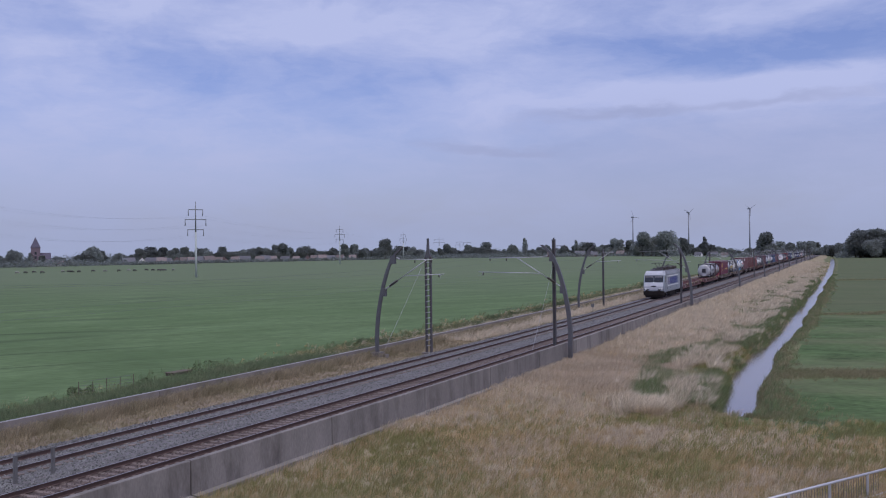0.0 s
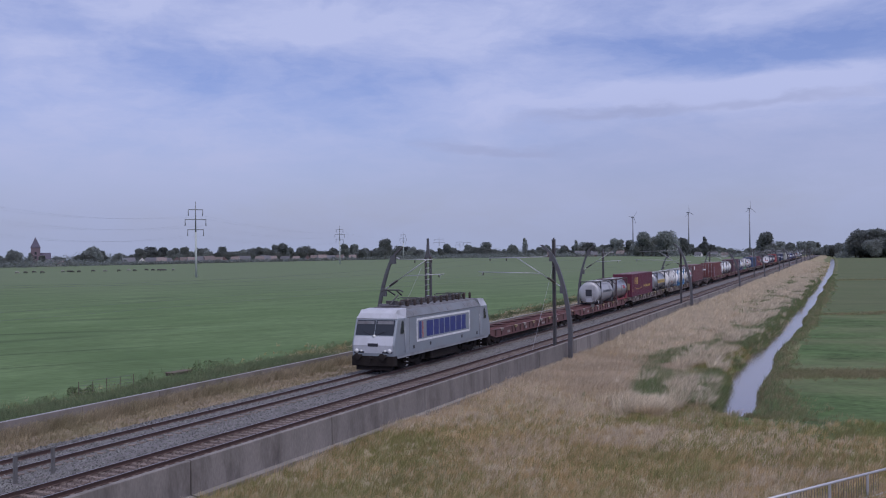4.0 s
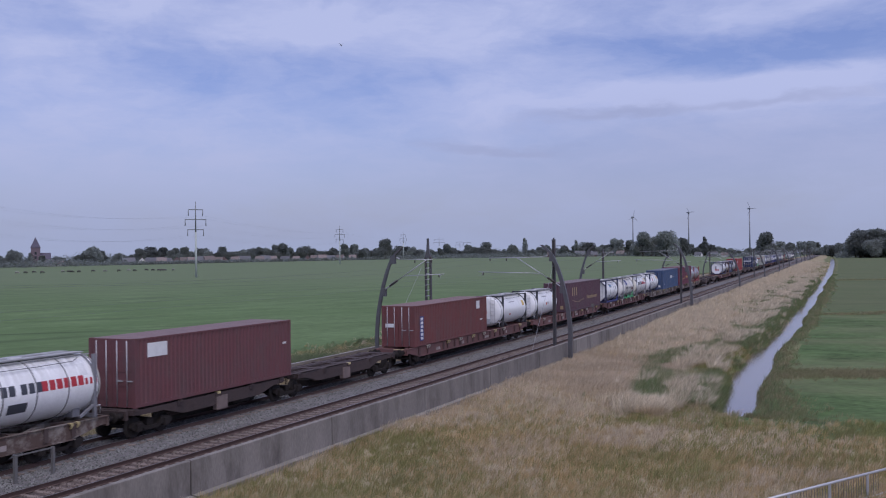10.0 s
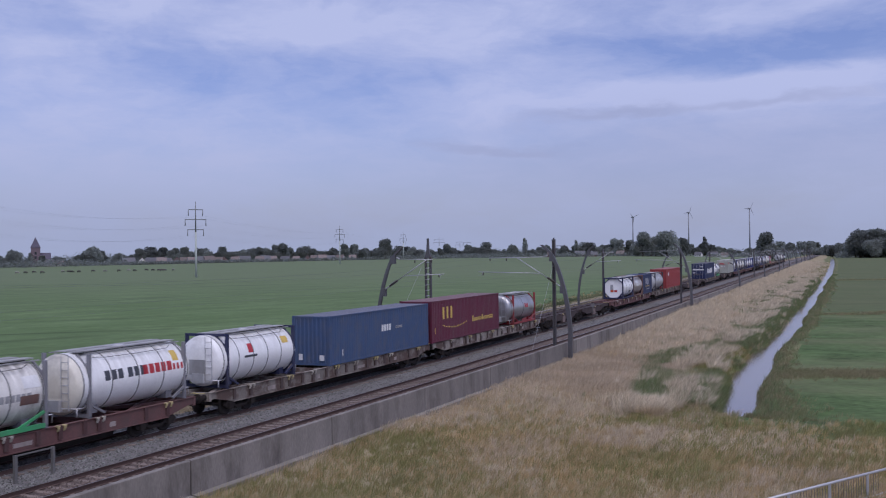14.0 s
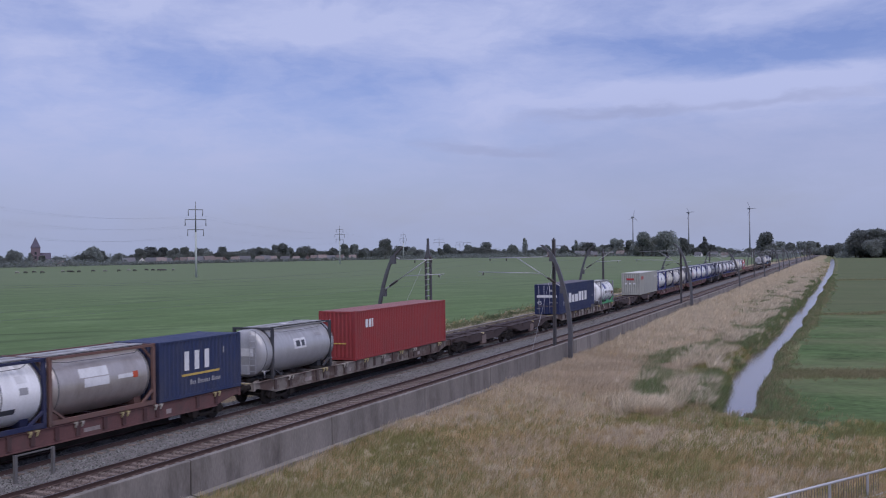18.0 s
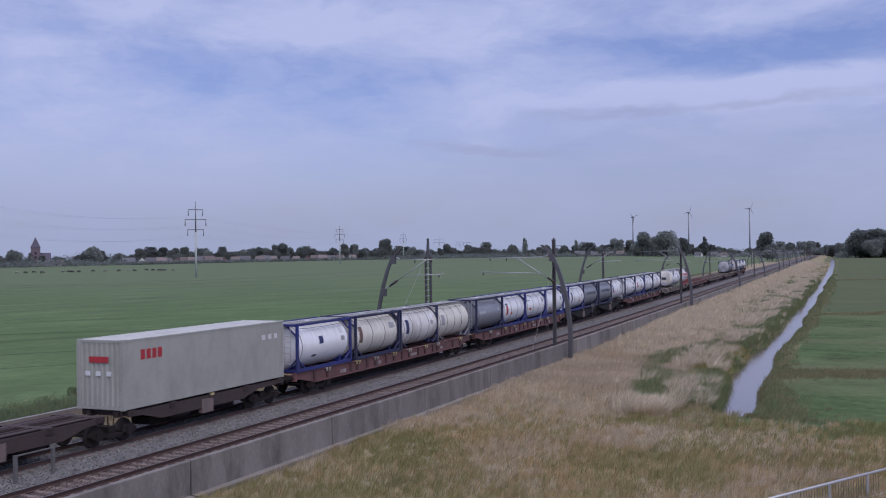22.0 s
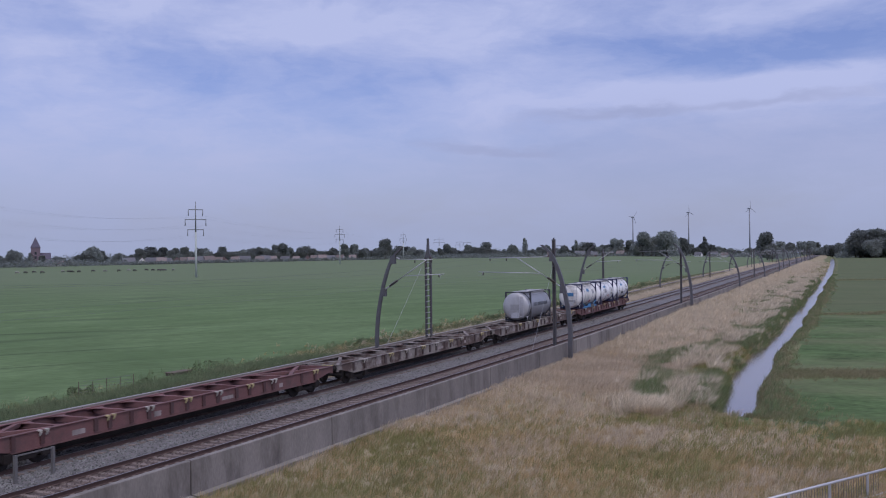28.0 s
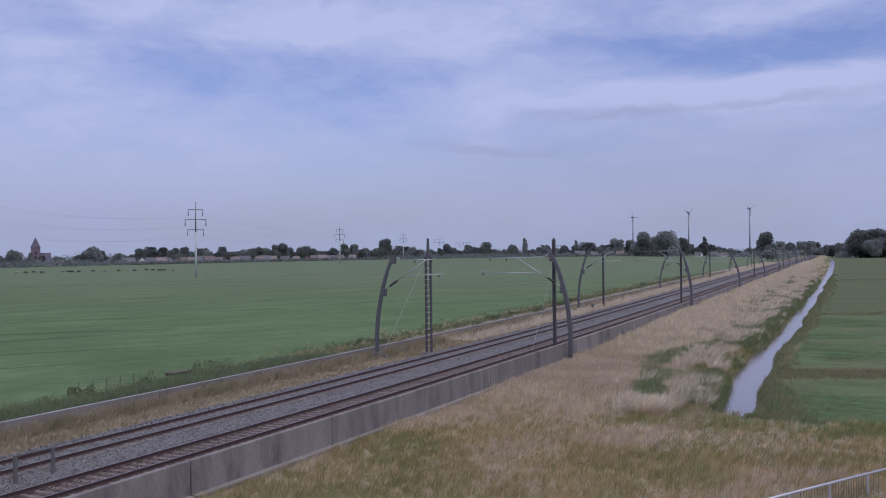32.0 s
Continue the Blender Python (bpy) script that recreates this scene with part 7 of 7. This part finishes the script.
    labs = [(1.7, 2.2, 22, 36, lab), (1.75, 2.15, 2, 14, dlab)]

    def t(q, tank, frame, label, **kw):
        L = kw.get("L", 6.06)
        return place(tank_container(tank, frame, label, **kw), q, L, DECK)

    t(217.3, g1, fd, "grey swap-body tank with dark frame and domed end", style="open", over=(1.0, 0.45), bands=2, L=5.85, text=[(-1.9, -2, 0.28, "A AAA AAAAAAAAAA", dk)], marks=[(1.0, 1.9, 8, 30, dlab)], end_marks=[(-0.35, 0.35, 0.95, 1.7, M_dark)])
    t(225.3, M_steel, paint("dark_brown_frame", (0.075, 0.042, 0.042), 0.7, 0.4), "bare steel tank in a dark frame on a red base", style="frame", beam=fr, over=(0.0, 0.0), bands=3, text=[(0.4, 0, 0.4, "AAA", M_logo_red)], marks=[(-0.6, 0.1, -6, 22, dlab)], ladder=False)
    t(252.3, M_steel, fd, "steel tank with a broad yellow stripe", style="open", over=(0.9, 0.35), bands=2, marks=[(-2.9, 2.7, -12, 10, gold), (-2.6, -0.6, -18, -13, lab)], text=[(-2.4, -5, 0.24, "AAAAAAA A AAAAAAAAA", dk)])
    t(262.2, w2, fgr, "soiled white tank with rust stains in a grey frame", style="open", over=(0.85, 0.25), bands=5, marks=[(0.7, 1.1, 6, 24, dk), (1.25, 1.5, 8, 22, dk), (-0.6, -0.2, -30, -16, M_orange), (0.2, 0.6, -32, -20, M_orange)], end_marks=[(-0.7, 0.6, 1.0, 1.25, dk)])
    t(270.7, w1, fl, "white tank on a light blue beam frame", style="beam", over=(0.55, 0.1), bands=5, marks=labs + [(-1.4, -0.5, 0, 30, dlab)])
    t(278.9, w1, fgr, "white tank with cream end in a grey frame", style="open", over=(0.7, 0.3), bands=5, text=[(-2.1, 2, 0.38, "AAA AAA", dk), (0.2, 2, 0.38, "AAAAAAaaa", M_logo_red)], marks=[(-1.4, -0.5, -30, -12, dk), (2.2, 2.6, 20, 44, lab)], head=cream)
    t(332.7, w1, fd, "clean white swap-body tank with dark end frames", style="open", over=(1.0, 0.4), bands=2, marks=[(-1.2, 0.2, 30, 34, dlab), (-1.4, -1.1, -20, -12, M_orange), (2.0, 2.5, 10, 32, gold)], end_marks=[(-0.6, -0.4, 1.15, 1.35, dk), (-0.3, 0.1, 1.15, 1.35, M_orange)])
    t(342.1, w1, fd, "clean white swap-body tank with dark end frames", style="open", over=(1.0, 0.4), bands=2, marks=[(-1.2, 0.2, 30, 34, dlab), (-0.4, -0.1, -6, 4, M_orange), (0.1, 0.35, -4, 6, dk), (2.0, 2.4, 10, 30, gold)], end_marks=[(-0.6, -0.4, 0.95, 1.15, dk), (-0.3, 0.1, 0.95, 1.15, M_orange)])
    t(368.7, w1, fn, "white tank with octagonal end in a dark blue frame", end="oct", bands=4, marks=[(-1.1, 0.0, 18, 40, dlab), (-1.0, -0.1, 24, 32, fl), (1.6, 2.0, 4, 24, dlab)], end_marks=[(-0.35, 0.35, 1.0, 1.5, dlab)], beam=fb)
    for q in (377.7, 569.0):
        t(q, w1 if q > 400 else w2, fgr, "white tank on a green beam frame", style="beam", beam=fg, over=(0.8, 0.25), bands=5, text=[(-1.3, -8, 0.3, "AAA", dk), (0.0, -8, 0.26, "AAAAAAAAA", dlab)], marks=[(-1.3, -0.5, 16, 48, M_logo_blue), (1.9, 2.7, 12, 34, lab), (1.7, 2.6, -16, 0, fbr)], end_marks=[(-0.5, 0.1, 0.95, 1.4, dlab)])
    t(385.9, w1, fgr, "white tank with cream end in a grey frame", style="open", over=(0.75, 0.3), bands=5, text=[(-2.1, 2, 0.4, "AAA AAA", dk), (0.2, 2, 0.4, "AAAAAaaa", M_logo_red)], marks=[(2.2, 2.6, 20, 44, gold)], head=cream)
    t(395.1, w1, fn, "white tank with stained end in a dark frame", style="open", over=(0.75, 0.15), bands=6, marks=[(-1.2, -0.8, 10, 32, M_logo_red), (-1.6, -0.5, 0, 5, dk), (1.9, 2.5, 20, 38, gold)], end_marks=[(-0.5, 0.4, 0.7, 1.4, dlab)])
    t(436.7, M_steel, fr, "bare steel tank in a red frame", style="beam", over=(0.9, 0.1), bands=3, text=[(0.0, 0, 0.35, "AAA", M_logo_red)])
    t(479.0, w1, fn, "white tank with octagonal end in a navy frame", end="oct", bands=4, text=[(-2.6, 34, 0.22, "Aaaaa", dk)], marks=labs + [(0.6, 1.6, -30, -20, dk)], end_marks=[(-0.4, -0.05, 1.1, 1.75, dlab), (-0.4, 0.0, 0.85, 1.1, M_orange), (0.1, 0.45, 0.85, 1.1, M_logo_red)], ladder=False)
    t(485.2, brt, fbr, "brownish steel tank in a brown frame", bands=2, marks=[(-1.4, 0.2, 14, 32, lab), (-1.2, 0.2, -4, 12, lab), (0.7, 1.6, 2, 10, lab), (1.6, 1.9, 0, 12, M_orange)], ladder=False)
    t(500.4, g1, fd, "smooth silver-grey swap-body tank with dark end frames", style="open", over=(1.0, 0.4), bands=2, marks=[(-0.9, 0.3, 0, 26, lab), (-0.7, -0.3, 5, 20, dk), (-0.15, 0.15, 5, 20, dk), (1.4, 2.1, 25, 34, dlab)], end_marks=[(-0.1, 0.6, 1.2, 1.6, lab)])
    t(604.2, w1, fb, "white tank in a bright blue frame", bands=2, marks=[(-0.7, -0.25, 2, 22, M_navy), (-1.4, -0.9, -30, -24, dk)] + labs)
    t(610.8, cream, fn, "cream tank in a navy frame", bands=4, marks=[(-2.5, -2.15, -16, 30, fbr), (1.5, 2.3, 12, 30, dlab)], ladder=False)
    t(617.0, w2, fn, "off-white tank in a navy frame", style="open", bands=5, marks=[(-2.2, -1.75, -16, 28, M_navy)] + labs, ladder=False)
    t(623.0, cream, fgr, "cream tank between plain grey end frames", style="open", bands=5, marks=[(-2.3, -1.7, -10, 25, dlab), (1.4, 1.6, -16, -8, dk)], ladder=False)
    t(630.7, g2, fn, "plain grey tank in a navy frame", bands=2, text=[(-1.0, 22, 0.25, "Aaaaaaaa", g1)], marks=[(-2.3, -1.0, 4, 14, g1), (1.8, 2.0, 10, 16, lab)])
    t(636.7, w1, fb, "white tank with red label in a blue frame", bands=4, marks=[(-2.1, -1.65, -18, 18, M_logo_red), (-2.2, -1.6, 20, 28, dk), (-1.0, -0.6, -18, -8, M_orange), (1.6, 2.3, 0, 32, lab)], ladder=False)
    t(642.8, w1, fb, "white tank in a blue frame", bands=4, text=[(-2.5, 22, 0.22, "aaaaaa", dk)], marks=[(-2.0, -1.5, -16, -6, M_orange), (1.7, 2.2, 8, 30, dlab)], ladder=False)
    t(648.9, w1, fb, "white tank in a blue frame with round emblem", bands=2, marks=[(-0.5, 0.05, 0, 24, M_navy), (-1.7, -1.3, -30, -22, M_orange), (1.6, 2.2, 4, 20, dlab)] , ladder=False)
    t(656.8, w1, fb, "white tank with octagonal end in a blue frame", end="oct", bands=4, marks=[(-2.0, -1.55, -22, 30, M_navy), (1.0, 1.4, -22, -14, M_orange)] + labs, end_marks=[(-0.1, 0.4, 0.9, 1.15, M_navy)], ladder=False)
    t(662.7, g2, fn, "grey tank with dark lettering in a navy frame", bands=2, text=[(-2.2, 2, 0.3, "A AAA AAAAAAAAAA", dk)], ladder=False)
    t(669.5, g2, fn, "grey tank with dark lettering in a navy frame", bands=2, text=[(-2.2, 2, 0.3, "A AAA AAAAAAAAAA", dk)], marks=[(1.9, 2.5, 6, 30, dlab)], ladder=False)
    t(675.5, w1, fgr, "white tank with upright blue label, slim grey frame", style="open", bands=5, marks=[(-2.3, -1.85, -14, 30, M_logo_blue), (-1.5, -1.1, -12, -2, M_orange), (1.6, 2.5, 0, 26, dlab)], ladder=False)
    t(683.1, w1, fn, "white tank with octagonal end in a navy frame", end="oct", bands=4, marks=[(-2.1, -1.85, -16, 22, fbr), (1.6, 2.3, 8, 28, dlab), (1.8, 2.2, -10, 2, dk)], ladder=True)
    t(689.2, w1, fb, "white tank with red label in a blue frame", style="beam", bands=4, marks=[(-1.9, -1.45, -14, 20, M_logo_red), (0.9, 1.4, 24, 34, dk), (1.0, 1.4, -20, -12, M_orange)], ladder=False)
    t(695.3, w1, fn, "white tank in a navy frame", bands=4, marks=[(-2.3, -1.8, -20, 28, dlab), (-1.0, -0.6, 8, 20, dlab), (1.0, 1.3, -18, -8, M_orange)], ladder=False)
    t(701.4, w1, fn, "white tank in a navy frame with round emblem", bands=3, marks=[(-0.2, 0.25, 4, 24, M_navy), (-1.9, -1.5, 10, 20, dlab), (0.9, 1.2, 10, 20, dlab)], ladder=False)
    t(718.7, w1, fgr, "white tank with cream domed end on a pale green frame", style="beam", beam=paint("pale_green_frame", (0.16, 0.24, 0.15), 0.6, 0.5), over=(1.6, 0.95), bands=4, marks=[(-1.0, -0.2, 28, 52, dk), (-0.85, -0.35, 32, 48, w1), (0.9, 1.7, -6, 16, dk), (0.4, 1.5, 30, 38, dlab)], end_marks=[(-0.4, 0.3, 1.1, 1.5, dk)], head=cream)
    t(726.9, w1, fr, "white tank with red lettering in a red frame", style="beam", over=(0.0, 0.75), bands=5, text=[(-2.3, 4, 0.46, "AAA AAAAAAAA", M_logo_red)], marks=[(-2.3, 0.3, -10, -5, dk), (0.9, 2.6, 22, 40, lab), (0.4, 2.6, -14, -2, dlab)], ladder=False)
    t(796.3, g2, fd, "grey swap-body tank with dark lettering and domed end", style="open", over=(1.0, 0.4), bands=2, text=[(-2.2, -2, 0.3, "AAAA AAAAAAAAAA", dk)], marks=[(2.0, 2.5, 8, 24, dlab)], end_marks=[(-0.4, 0.4, 1.0, 1.5, dlab)], head=g1)
    t(814.1, w2, fn, "off-white tank with printed end on a light blue frame", style="beam", beam=fl, over=(0.75, 0.2), bands=5, marks=[(-0.9, 0.1, 18, 34, fl), (1.2, 2.0, 4, 26, dlab), (0.1, 0.9, -38, -26, M_logo_red)], end_marks=[(-0.5, 0.45, 1.35, 1.7, fl), (-0.6, 0.6, 0.65, 0.95, dlab)])
    t(822.3, w1, fn, "white tank with blue print between navy end frames", style="open", over=(0.75, 0.2), bands=5, marks=[(-1.3, -0.3, 22, 34, fl), (-1.3, -0.3, -4, 18, dlab), (0.5, 0.9, -26, -16, M_logo_red), (1.8, 2.3, 0, 22, dlab), (1.8, 2.2, -16, -6, dk)])
    t(830.5, w1, fn, "white tank with blue print between navy end frames", style="open", over=(0.75, 0.2), bands=5, marks=[(-1.0, 0.0, 18, 32, fl), (-0.5, 0.5, -30, -16, M_dark), (1.7, 2.3, 4, 22, dlab), (1.7, 2.2, -14, -6, dk)])


build_train()


# ---- bird ----
M_bird = mat("bird_grey", (0.17, 0.17, 0.18), 0.8)


FLIGHT = [(7.5, -3.0, 51.0, 17.3), (8, -8.2, 53.3, 18.2), (8.5, -14.0, 55.2, 18.6), (9, -20.7, 57.1, 20.0), (9.5, -29.9, 63.8, 22.2), (10, -43.3, 76.8, 25.6), (10.5, -63.5, 96.9, 30.0), (11, -88.5, 118.3, 33.5), (11.5, -115.7, 134.9, 35.8), (12, -141.4, 145.4, 37.5), (13, -200.6, 162.4, 39.0)]


def bird_pose(t):
    """It crosses the view, then turns away and dwindles over the field."""
    for p, q in zip(FLIGHT, FLIGHT[1:]):
        if t < q[0] or q is FLIGHT[-1]:
            break
    f = (t - p[0]) / (q[0] - p[0])
    a, b = Vector(p[1:]), Vector(q[1:])
    d = b - a
    return pose(*(a + d * f), 0, 0, 180 - math.degrees(math.atan2(d.x, d.y)))


def build_bird():
    ob = thing("bird", "dark grey bird flying with beating wings", "bird")
    part("body", Shape().lathe([(-0.24, 0.0), (-0.2, 0.035), (-0.08, 0.07), (0.08, 0.06), (0.2, 0.02), (0.22, 0.0)], 10), M_bird, ob)
    part("tail", Shape().prism([(-0.02, 0.16, 0.0), (0.02, 0.16, 0.0), (0.07, 0.34, 0.0), (-0.07, 0.34, 0.0)], (0, 0, 0.012)), M_bird, ob)
    part("head", Shape().lathe([(-0.36, 0.0), (-0.29, 0.015), (-0.25, 0.045), (-0.18, 0.045), (-0.15, 0.0)], 8), M_bird, ob)
    ob.scale = (0.65, 0.65, 0.65)
    wings = []
    for s in (-1, 1):
        w = part("wing", Shape().prism([(s * 0.03, -0.1, 0.02), (s * 0.22, -0.15, 0.03), (s * 0.5, -0.02, 0.02), (s * 0.24, 0.07, 0.02), (s * 0.03, 0.1, 0.02)], (0, 0, 0.012)), M_bird, ob)
        wings.append((w, s))
    return ob, wings


BIRD = build_bird()


# ---- what moves ----
def slack(t):
    """Metres by which the train trails its later steady speed, while it still gathers way."""
    t = max(0.0, min(9.0, t))
    return 2.74 * t - 0.1525 * t * t


def motions():
    for ob, q, h in MOVERS:
        late = slack((q - 45) / SPEED)
        rows = []
        for k in range(0, 33):
            y = q - SPEED * k + slack(k) - late
            if k % 4 == 0 or k == 32 or k < 11 or (-60 < y < 420 and k % 2 == 0):
                rows.append((float(k), track_pose(0.0, y, h)))
        walk(ob, rows)
    # turbine rotors, clockwise, 75 degrees a second
    for rotor, hub, left_at in ROTORS:
        walk(rotor, [(float(k), pose(0, 0, hub, 0, 75.0 * (k - left_at), 0)) for k in range(0, 33)])
    # the bird crosses the sky from right to left
    if BIRD:
        bird, wings = BIRD
        rows = [(float(t), bird_pose(t)) for t in (0, 4, 6, 7, 7.5, 8, 8.5, 9, 9.5, 10, 10.5, 11, 11.5, 12, 13, 16, 24, 32)]
        walk(bird, rows)
        for wing, s in wings:
            flap = [(0.0, pose(0, 0, 0, 0, -s * 20, 0))]
            flap += [(6.8 + 0.1 * k, pose(0, 0, 0, 0, s * (-12 + 38 * math.sin(k * 1.9)), 0)) for k in range(55)]
            flap.append((32.0, pose(0, 0, 0, 0, -s * 20, 0)))
            walk(wing, flap)


motions()
